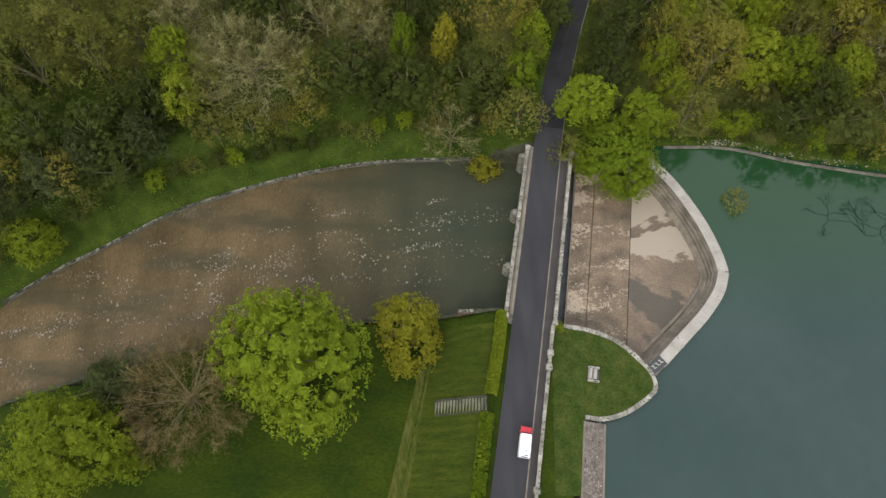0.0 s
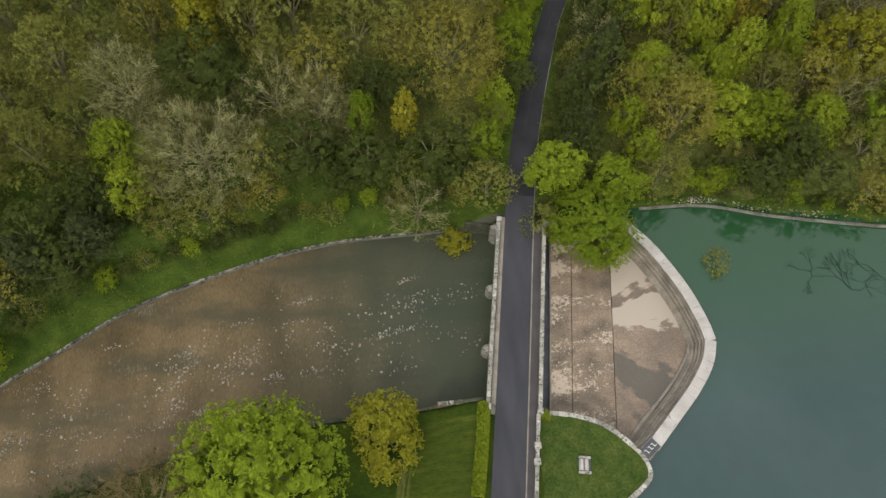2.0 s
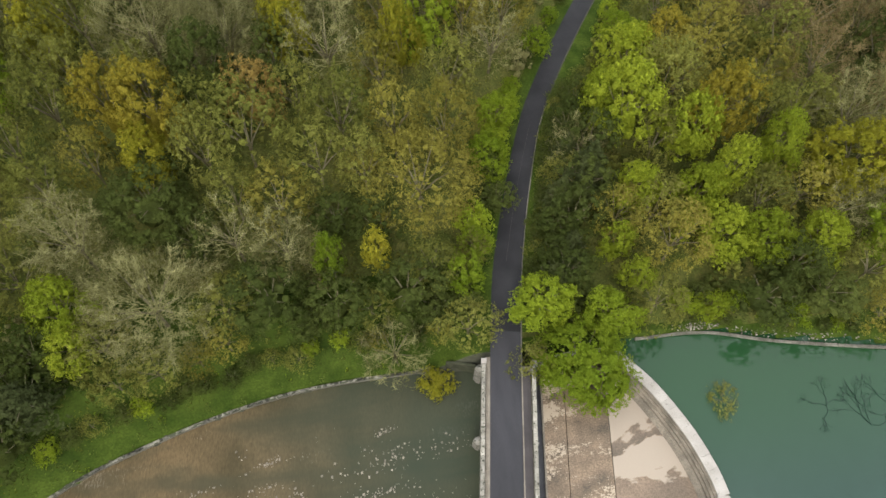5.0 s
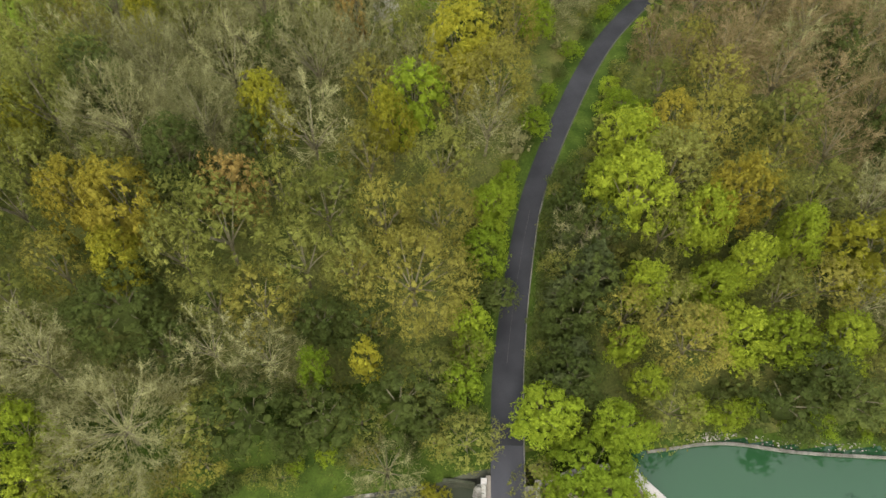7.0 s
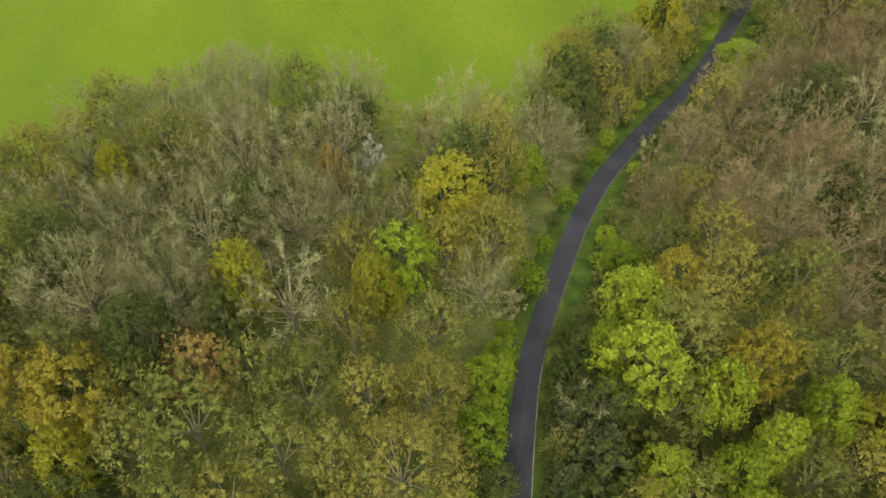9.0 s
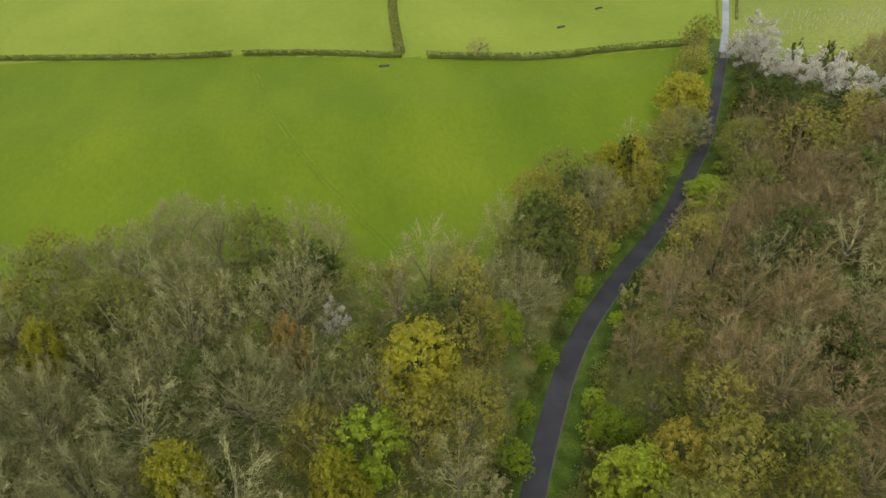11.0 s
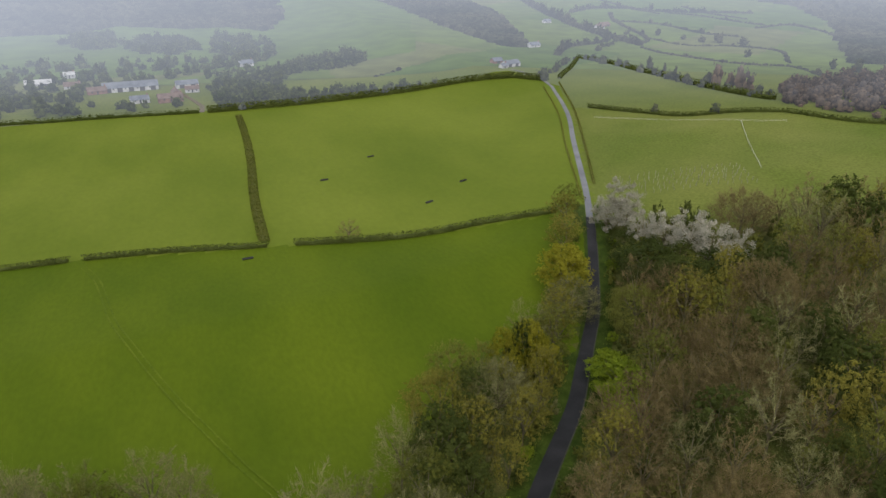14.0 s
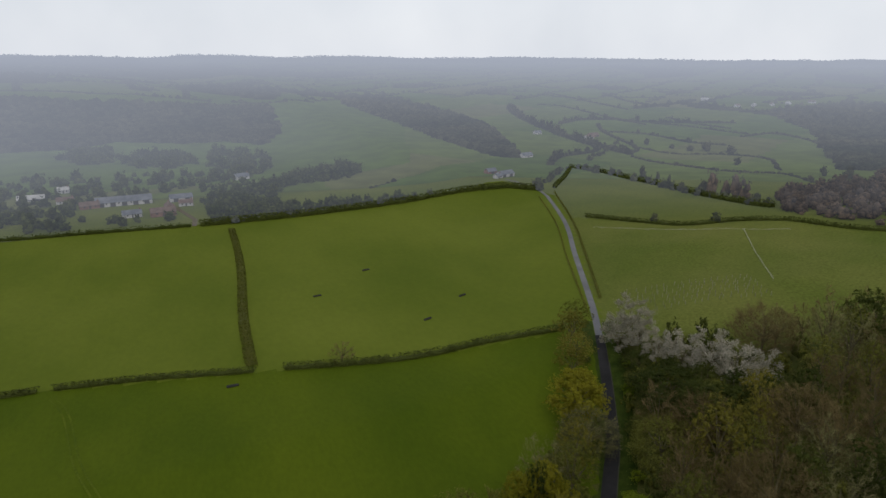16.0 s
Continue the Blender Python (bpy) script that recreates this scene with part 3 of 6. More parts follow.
dam_line = [p for p in road_line if p[1] < 70]
lane_low = [p for p in road_line if 64 < p[1] < 118]
v, f = sweep([p for p in dam_line if p[1] < 68], [(2.82, 0.14), (4.1, 0.14), (4.1, -0.4), (2.82, -0.4)])
tagged(new("pavement", mesh("pavement", v, f, FOOTWAY)), "dark asphalt footway along the dam road", "pavement", kind="structure")
v, f = sweep([p for p in dam_line if p[1] < 69], [(2.61, 0.15), (2.81, 0.16), (2.81, -0.4), (2.61, -0.4)])
tagged(new("kerb", mesh("kerb", v, f, KERB)), "pale stone kerb between road and footway", "kerb", kind="structure")
v, f = sweep([p for p in dam_line if 33 < p[1]], [(-3.35, 0.08), (-2.95, 0.14), (-2.61, 0.12), (-2.61, -0.4), (-3.35, -0.4)])
tagged(new("verge_kerb", mesh("verge_kerb", v, f, KERB)), "mossy stone kerb strip beside the bridge parapet", "kerb", kind="structure")
v, f = sweep(lane_low, lambda p: [(edge_right(p[1]) + o, z) for o, z in ((0.01, 0.16), (0.16, 0.17), (0.16, -0.3), (0.01, -0.3))], on_land)
tagged(new("lane_kerb", mesh("lane_kerb", v, f, WALL)), "worn stone kerb along the lane in the wood", "kerb", kind="structure")
v, f = sweep([p for p in road_line if 84 < p[1] < 116], [(-0.325, 0.085), (-0.275, 0.085)], on_land, closed=False)
tagged(new("road_marking", mesh("road_marking", v, f, FOOTWAY)), "faint worn centre line on the asphalt", "road marking", kind="structure")

def verge(name, side):
    def section(p):
        a, b = (-edge_left(p[1]), -6.4) if side < 0 else (edge_right(p[1]) + 0.26, 6.2)
        return [(a, 0.03), (a * 0.65 + b * 0.35, 0.10), (a * 0.3 + b * 0.7, 0.16), (b, -0.1)][::-side]

    v, f = sweep([p for p in road_line if 71 < p[1] < 285], section, on_land, closed=False)
    tagged(new(name, mesh(name, v, f, VERGE, smooth=True)), "rough green grass verge beside the lane", "grass verge", kind="structure")


verge("verge_west", -1)
verge("verge_east", 1)

# thin dark strip just outside the lane's right edge
v, f = sweep([p for p in road_line if 100 < p[1] < 262], lambda p: [(edge_right(p[1]) + o, z) for o, z in ((-0.05, 0.035), (0.25, 0.04), (0.25, -0.3), (-0.05, -0.3))], on_land)
tagged(new("gutter", mesh("gutter", v, f, MUD)), "dark earthy gutter along the edge of the lane", "gutter", kind="structure")


# ---- masonry along plan lines ----
def run_of(line, length):
    """Cuts a plan line into stretches of about that length."""
    out, cur, run = [], [line[0]], 0.0
    for a, b in zip(line, line[1:]):
        cur.append(b)
        run += np.linalg.norm(b - a)
        if run >= length:
            out.append(cur)
            cur, run = [b], 0.0
    if len(cur) > 1:
        out.append(cur)
    return out


def shrink(line, gap):
    d0, d1 = line[1] - line[0], line[-1] - line[-2]
    return [line[0] + d0 / np.linalg.norm(d0) * gap, *line[1:-1], line[-1] - d1 / np.linalg.norm(d1) * gap]


def coped_wall(name, label, points, foot, top, half, stone=1.4, cope=0.14, over=0.08, body=WALL, cap=STONE, step=0.7, category="wall", kind="structure"):
    """A masonry wall along a line: a rough body and a course of separate coping stones. foot and top: heights, or functions of x."""
    line = smooth_line(points, step)
    zf = foot if callable(foot) else lambda x, y: foot
    zt = top if callable(top) else lambda x, y: top
    root = tagged(new(name), label, category, kind=kind)
    verts, faces = [], []
    for p, s in zip(line, sides_of(line)):
        a, b = zf(p[0], p[1]), zt(p[0], p[1]) - cope
        verts += [(p[0] + s[0] * o, p[1] + s[1] * o, z) for o, z in ((-half, a), (half, a), (half, b), (-half, b))]
    for i in range(len(line) - 1):
        for j in range(4):
            faces.append((4 * i + j, 4 * i + (j + 1) % 4, 4 * i + 4 + (j + 1) % 4, 4 * i + 4 + j))
    n = len(verts)
    faces += [(3, 2, 1, 0), (n - 4, n - 3, n - 2, n - 1)]
    piece("wall_body", mesh("wall_body", verts, faces, body), root)
    for cut in run_of(line, stone):
        o, dz = half + over + random.uniform(-0.03, 0.03), random.uniform(-0.02, 0.02)
        c = shrink(cut, 0.025)
        v, f = sweep(c, [(-o, -cope), (o, -cope), (o, -0.03), (o - 0.04, 0), (-o + 0.04, 0), (-o, -0.03)], lambda x, y: zt(x, y) + dz)
        piece("coping_stone", mesh("coping_stone", v, f, cap), root)
    return root


def wall_top(x, y):
    return bed_z(x) + 0.85


coped_wall("stream_wall_north", "low curved stone wall with pale coping beside the spillway channel", WALL_N[2:], lambda x, y: bed_z(x) - 1.0, wall_top, 0.2, 1.2, over=0.03, cap=COPING)
coped_wall("stream_wall_south", "low stone wall along the lawn side of the spillway channel", WALL_S[2:], lambda x, y: bed_z(x) - 1.0, lambda x, y: max(land(x, y - 1.0) + 0.25, bed_z(x) + 0.8), 0.22, 1.6, over=0.03, cap=DARK_WALL)

# stream bed, with a broad rise and fall
xs = np.arange(-112, 16.1, 1.4)
verts, faces = [], []
for x in xs:
    a, b = lerp(x, WALL_S) - 0.1, lerp(x, WALL_N) + 0.1
    if x > 9.5:
        a, b = 33.5, 69.9
    verts += [(x, a + (b - a) * j / 24, bed_z(x) + 0.05 * math.sin(x * 0.31 + j)) for j in range(25)]
for i in range(len(xs) - 1):
    for j in range(24):
        faces.append((i * 25 + j, i * 25 + 25 + j, i * 25 + 26 + j, i * 25 + j + 1))
tagged(new("stream_bed", mesh("stream_bed", verts, faces, BED, smooth=True)), "wet brown concrete bed of the spillway channel under thin water", "stream bed", kind="structure")

# pale flakes of worn mortar and foam that lie in streaks on the bed
rng = random.Random(4)
verts, faces = [], []
for band in range(120):
    cx = rng.uniform(-80, 12)
    lo, hi = lerp(cx, WALL_S) + 1.5, lerp(cx, WALL_N) - 4
    cy = lo + (hi - lo) * rng.triangular(0, 1, 0.42)
    along, wide = rng.choice((0.9, 1.6, 3.0)), rng.choice((0.4, 0.7, 1.2))
    for k in range(rng.choice((3, 5, 9, 20, 44))):
        k = rng.gauss(0, along)
        x, y = cx + k, cy + 0.2 * k + rng.gauss(0, wide)
        x = round(x / 0.62) * 0.62 + rng.uniform(-0.22, 0.22)
        if not lerp(x, WALL_S) + 1 < y < lerp(x, WALL_N) - 1 or x > 12:
            continue
        n, z = len(verts), bed_z(x) + 0.09
        k = rng.choice((0.5, 0.6, 0.8, 1, 1.7))
        rx, ry = rng.uniform(0.07, 0.14) * k, rng.uniform(0.07, 0.15) * k
        verts += [(x + sx * rx * rng.uniform(0.6, 1.1), y + sy * ry * rng.uniform(0.6, 1.1), z) for sx, sy in ((-1, -1), (1, -1), (1, 1), (-1, 1))]
        verts += [(vx, vy, z - 0.08) for vx, vy, _ in verts[n:n + 4]]
        faces.append((n, n + 1, n + 2, n + 3))
        faces += [(n + (a + 1) % 4, n + a, n + 4 + a, n + 4 + (a + 1) % 4) for a in range(4)]
tagged(new("bed_flake", mesh("bed_flake", verts, faces, SPLASH)), "pale flakes and stones scattered over the wet channel bed", "stones", kind="stuff")

# ---- bridge ----
BRIDGE = Matrix.Translation((15.9, 45.7, 0)) @ Matrix.Rotation(-math.atan(0.162), 4, "Z")
SPANS = [-13.2, -1.8, 9.6, 21.2]
bridge = tagged(new("bridge"), "three-arched pale stone bridge carrying the road over the spillway", "bridge")
bridge.matrix_basis = BRIDGE
for a, b in zip(SPANS, SPANS[1:]):
    verts, faces, n = [], [], 14
    w0, w1 = -4.15, 4.85
    for i in range(n + 1):
        k = i / n
        y = a + 0.55 + (b - a - 1.1) * k
        z = -4.4 + 3.1 * math.sqrt(max(0, 1 - (2 * k - 1) ** 2))
        verts += [(w0, y, z), (w1, y, z), (w0, y, -0.05), (w1, y, -0.05)]
    for i in range(n):
        q = 4 * i
        faces += [(q, q + 4, q + 5, q + 1), (q, q + 2, q + 6, q + 4), (q + 1, q + 5, q + 7, q + 3), (q + 2, q + 3, q + 7, q + 6)]
    piece("arch", mesh("arch", verts, faces, WALL), bridge)
for y in SPANS:
    end = y in (SPANS[0], SPANS[-1])
    bm = bmesh.new()
    box(bm, -4.15, y - 0.55, -8.5, 4.85, y + 0.55, -0.06)
    part("pier", bm, WALL, bridge)
    for side, x in ((-1, -4.15), (1, 4.85)):
        out = 0.7 if side > 0 else 1.15
        r = 0.55 if side > 0 else 0.75
        pts = [(x, y - r), (x + side * out * 0.5, y - r * 0.85), (x + side * out, y), (x + side * out * 0.5, y + r * 0.85), (x, y + r)]
        top = -0.5 if end else -2.6
        verts = [(px, py, z) for z in (-8.5, top) for px, py in pts] + [(x, y, top + 0.55)]
        faces = [(i, i + 1, i + 6, i + 5) for i in range(4)] + [(5 + i, 6 + i, 10) for i in range(4)]
        piece("cutwater", mesh("cutwater", verts, faces, STONE), bridge)
for name, x in (("parapet_west", -3.85), ("parapet_east", 4.5)):
    bm = bmesh.new()
    box(bm, x - 0.24, -12.6, -0.1, x + 0.24, 21.6, 0.98)
    wall = part("parapet", bm, STONE, bridge)
    y, shared = -12.6, {}
    while y < 21.4:
        l = min(random.choice((1.1, 1.25, 1.4)), 21.6 - y)
        key = round(l, 2)
        if key not in shared:
            bm = bmesh.new()
            box(bm, -0.32, 0.012, 0, 0.32, l - 0.012, 0.17, bevel=0.03)
            me = bpy.data.meshes.new("coping_stone")
            bm.to_mesh(me)
            bm.free()
            me.materials.append(STONE)
            shared[key] = me
        piece("coping_stone", shared[key], wall, m=pose(x + random.uniform(-0.015, 0.015), y, 0.985 + random.uniform(-0.008, 0.008)))
        y += l
    for yy in (-12.9, 21.9):
        bm = bmesh.new()
        box(bm, x - 0.38, yy - 0.38, -0.2, x + 0.38, yy + 0.38, 1.35, bevel=0.03)
        box(bm, x - 0.46, yy - 0.46, 1.35, x + 0.46, yy + 0.46, 1.5, bevel=0.05)
        part("end_pillar", bm, CREST if x < 0 else STONE, bridge)

# wing wall and dam wall beyond the bridge
coped_wall("wing_wall", "curved stone wing wall at the end of the bridge", [(23.9, 66.6), (27, 67.3), (32, 67.9), (38.5, 67.8)], -5.5, 0.35, 0.4, 1.3)
coped_wall("wing_wall_west", "stone wing wall between bridge and channel wall", [(14.6, 68.7), (12.0, 69.5), (9.5, 69.9)], -8, -2.6, 0.18, 1.3, over=0.02, cap=DARK_WALL, body=DARK_WALL)
dam_wall = coped_wall("dam_wall", "low weathered stone wall along the dam footway", [(17.95, 31.9), (13.5, 4.5), (4.2, -53)], -0.6, 1.0, 0.22, 1.3, cap=STONE, category="wall")
for x, y in ((17.15, 27.0), (16.75, 24.6), (13.6, 5.6)):
    bm = bmesh.new()
    box(bm, x - 0.42, y - 0.42, -0.4, x + 0.42, y + 0.42, 1.25, bevel=0.04)
    box(bm, x - 0.52, y - 0.52, 1.25, x + 0.52, y + 0.52, 1.42, bevel=0.06)
    part("pillar", bm, STONE, dam_wall, "square stone pillar with a cap")
coped_wall("dam_wall_west", "retaining wall below the lawn end of the bridge", [(9.2, 35.4), (8.0, 35.3), (2, 35.2)], -8, -1.2, 0.25, 0.8, cap=COPING, body=mat("brown_wall", (0.07, 0.045, 0.03), (0.12, 0.08, 0.06), 1, 5, 0.9, 0.8))

# ---- spillway ----
apron = tagged(new("spillway_apron"), "stained concrete spillway apron in three bays with dark joints", "spillway", kind="structure")


def slab(name, poly, z, thick, material, parent, label=""):
    bm = bmesh.new()
    face = bm.faces.new([bm.verts.new((x, y, z)) for x, y in poly])
    if face.normal.z < 0:
        face.normal_flip()
    up = bmesh.ops.extrude_face_region(bm, geom=[face])
    bmesh.ops.translate(bm, verts=[g for g in up["geom"] if isinstance(g, bmesh.types.BMVert)], vec=(0, 0, thick))
    bmesh.ops.recalc_face_normals(bm, faces=bm.faces[:])
    return part(name, bm, material, parent, label)


slab("floor_slab", [(19.5, 67), (25.6, 67), (22.9, 47.6), (20.6, 31), (17, 31)], -5.3, 0.8, SLATE, apron, "dark wet gutter beside the bridge")
slab("floor_slab", [(25.75, 67), (29.65, 67), (24.15, 31.2), (20.6, 32.4), (22.95, 47.6)], -5, 1.2, APRON, apron)
slab("floor_slab", [(29.78, 67), (36.95, 67.2), (31.0, 28.2), (24.28, 31.4)], -5, 1.2, APRON, apron)
toe = [(p[0], p[1]) for p in smooth_line(TOE[1:], 1.2)]
slab("floor_slab", [(37.08, 67.2), (38.6, 66)] + [(30 + (x - 30) * 1.07, 46 + (y - 46) * 1.07) for x, y in toe[2:-1]] + [(32.0, 26.6), (31.12, 28.2)], -5, 1.2, APRON_FAN, apron)
edge_line = [np.array(p) for p in ((25.68, 66.9), (22.92, 47.6), (20.6, 32.2))]
v, f = sweep(edge_line, [(-0.14, -4), (0.14, -4), (0.14, -3.6), (-0.14, -3.6)])
piece("edge_kerb", mesh("edge_kerb", v, f, KERB), apron, "pale kerb along the gutter")

weir = tagged(new("spillway_weir"), "curved overflow weir with a pale coping and dark stained steps", "weir", kind="structure")
crest = smooth_line(CREST_LINE[:6], 0.8)[:-1] + smooth_line(CREST_LINE[5:], 0.8)
v, f = sweep(crest + [crest[-1] + (crest[-1] - crest[-2]) / np.linalg.norm(crest[-1] - crest[-2]) * k for k in (1.0, 2.0)], [(-0.85, -6), (-0.85, -0.62), (0.8, -0.62), (0.8, -1.05), (1.2, -1.08), (1.2, -1.65), (1.55, -1.68), (1.55, -2.3), (1.9, -2.33), (1.9, -2.95), (2.25, -3.0), (2.75, -3.72), (2.75, -6)])
piece("weir_body", mesh("weir_body", v, f, STEP), weir)
for cut in run_of(crest, 1.55):
    dz = random.uniform(-0.012, 0.012)
    v, f = sweep(shrink(cut, 0.012), [(-0.97, -0.62), (0.97, -0.62), (0.97, -0.44), (0.92, -0.4), (-0.92, -0.4), (-0.97, -0.44)], lambda x, y: dz)
    piece("coping_stone", mesh("coping_stone", v, f, CREST), weir)
# a raised rim along the foot of the steps
v, f = sweep(smooth_line(TOE[1:], 0.9), [(-0.12, -3.85), (0.35, -3.85), (0.35, -3.5), (-0.12, -3.5)])
piece("toe_rim", mesh("toe_rim", v, f, KERB), weir)

plat = tagged(new("sluice_platform"), "dark grey sluice platform with pale metal brackets at the weir end", "platform")
plat.matrix_basis = Matrix.Translation((34.75, 25.5, -0.35)) @ Matrix.Rotation(radians(38), 4, "Z")
bm = bmesh.new()
box(bm, -1.75, -1.05, -5, 1.75, 1.05, 0, bevel=0.05)
part("base", bm, SLATE, plat)
for x in (-0.55, 0.25, 1.0):
    bm = bmesh.new()
    box(bm, x, -0.35, 0, x + 0.09, 0.35, 0.12)
    box(bm, x + 0.09, -0.35, 0.002, x + 0.4, -0.26, 0.12)
    box(bm, x - 0.3, 0.26, 0.002, x, 0.35, 0.12)
    part("bracket", bm, PALE, plat, "pale metal bracket")
for y in (-0.98, 0.98):
    bm = bmesh.new()
    box(bm, -1.7, y - 0.05, 0, 1.7, y + 0.05, 0.1)
    part("edge_strip", bm, KERB, plat)

# ---- island lawn, pitching and steps ----
bm = bmesh.new()
isle = [p for p in ISLAND[2:] if p[0] > 17]
rim = bm.faces.new([bm.verts.new((x, y, -0.2)) for x, y in [(16.6, 5), (20.55, 5), (22.0, 16.5), *isle[2:], (18.0, 32.2), (17.7, 30)]])
bmesh.ops.triangulate(bm, faces=bm.faces[:])
bmesh.ops.recalc_face_normals(bm, faces=bm.faces[:])
me = bpy.data.meshes.new("island_lawn")
bm.to_mesh(me)
bm.free()
me.materials.append(ISLE_GRASS)
tagged(new("island_lawn", me), "rough olive-green grass on the island beside the dam road", "lawn", kind="structure")
coped_wall("island_wall", "curved stone edging round the island lawn", [(18.4, 32.4), (23.5, 31.6), (27.7, 30.1), (30.3, 28.2), (32.2, 26.2), (33.6, 24.4), (34.2, 22.0), (33.0, 20.3), (29.0, 17.7), (25.3, 16.6), (22.2, 16.9)],
           -6, -0.08, 0.28, 1.3)
pitching = tagged(new("stone_pitching"), "sloping strip of rough stone setts at the water's edge", "embankment", kind="structure")
line = [np.array(p, float) for p in ((22.05, 16.3), (21.0, 8), (20.2, 2), (19.2, -8), (13.3, -58))]
v, f = sweep(line[::-1], [(0.0, -0.3), (3.3, -0.82), (3.3, -6), (0, -6)])
piece("slope", mesh("slope", v, f, PITCHING), pitching)
for o, z in ((0.0, -0.18), (3.35, -0.72)):
    v, f = sweep(line[::-1], [(o - 0.15, z - 0.5), (o + 0.15, z - 0.5), (o + 0.15, z), (o - 0.15, z)])
    piece("edge_kerb", mesh("edge_kerb", v, f, KERB), pitching)
rng = random.Random(7)
verts, faces = [], []
up = np.array((0.12, 0.99))
for i in range(74):
    for j in range(8):
        s, o = i * 0.42 + rng.uniform(-0.05, 0.05) + (j % 2) * 0.2, 0.34 + j * 0.37
        y = 16.0 - s
        x = lerp(y, [(-58, 13.3), (-8, 19.2), (2, 20.2), (8, 21.0), (16.3, 22.05)]) + o
        h = -0.3 - 0.52 * o / 3.3 + rng.uniform(0.01, 0.09)
        n, a, b = len(verts), rng.uniform(0.13, 0.18), rng.uniform(0.15, 0.2)
        verts += [(x - a, y - b, h - 0.3), (x + a, y - b, h - 0.4), (x + a, y + b, h - 0.4), (x - a, y + b, h - 0.3)]
        verts += [(x - a * 0.8, y - b * 0.8, h), (x + a * 0.8, y - b * 0.8, h - 0.05), (x + a * 0.8, y + b * 0.8, h - 0.05), (x - a * 0.8, y + b * 0.8, h)]
        faces += [(n + 4, n + 5, n + 6, n + 7)] + [(n + k, n + (k + 1) % 4, n + 4 + (k + 1) % 4, n + 4 + k) for k in range(4)]
tagged(piece("sett", mesh("sett", verts, faces, mat("sett_stone", (0.07, 0.06, 0.05), (0.2, 0.17, 0.145), 0.9, 6, 0.9, 0.5, 0.3, island=0.5)), pitching), kind="stuff")

stair = tagged(new("garden_steps"), "flight of worn stone steps down the grassy dam slope", "steps")
stair.matrix_basis = pose(2.35, 18.95, 0)
for x in range(17):
    px = 4.0 - x * 0.5
    z = land(px + 2.35, 18.95) + 0.10
    bm = bmesh.new()
    box(bm, px - 0.17, -1.05, z - 0.4, px + 0.17, 1.05, z, bevel=0.02)
    part("tread", bm, WALL, stair)
for y in (-1.25, 1.25):
    pts = [np.array((4.3 - 0.6 * i, y)) for i in range(15)]
    v, f = sweep(pts, [(-0.14, -0.5), (0.14, -0.5), (0.14, 0.22), (-0.14, 0.22)], lambda x, yy: land(x + 2.35, 18.95))
    piece("side_wall", mesh("side_wall", v, f, DARK_WALL), stair, "low stone side wall")

valve = tagged(new("valve_chamber"), "small concrete valve chamber with two pale curved covers on the lawn", "valve chamber")
valve.matrix_basis = pose(24.15, 23.8, -0.25, 0, 0, -8)
bm = bmesh.new()
box(bm, -0.95, -1.25, -0.3, 0.95, 1.25, 0.12, bevel=0.04)
part("base_slab", bm, SLATE, valve)
for y in (-1.12, 1.12):
    bm = bmesh.new()
    box(bm, -0.95, y - 0.2, 0.12, 0.95, y + 0.2, 0.5, bevel=0.05)
    part("end_wall", bm, STONE, valve)
for x in (-0.5, 0.25):
    bm = bmesh.new()
    n = 10
    ring = [(x + 0.36 * math.cos(math.pi * i / n), 0.12 + 0.62 * math.sin(math.pi * i / n)) for i in range(n + 1)]
    lo = [bm.verts.new((px, -0.85, pz)) for px, pz in ring]
    hi = [bm.verts.new((px, 0.85, pz)) for px, pz in ring]
    for i in range(n):
        bm.faces.new((lo[i], hi[i], hi[i + 1], lo[i + 1]))
    bm.faces.new(lo)
    bm.faces.new(hi[::-1])
    part("curved_cover", bm, CREST, valve, "pale curved cover")


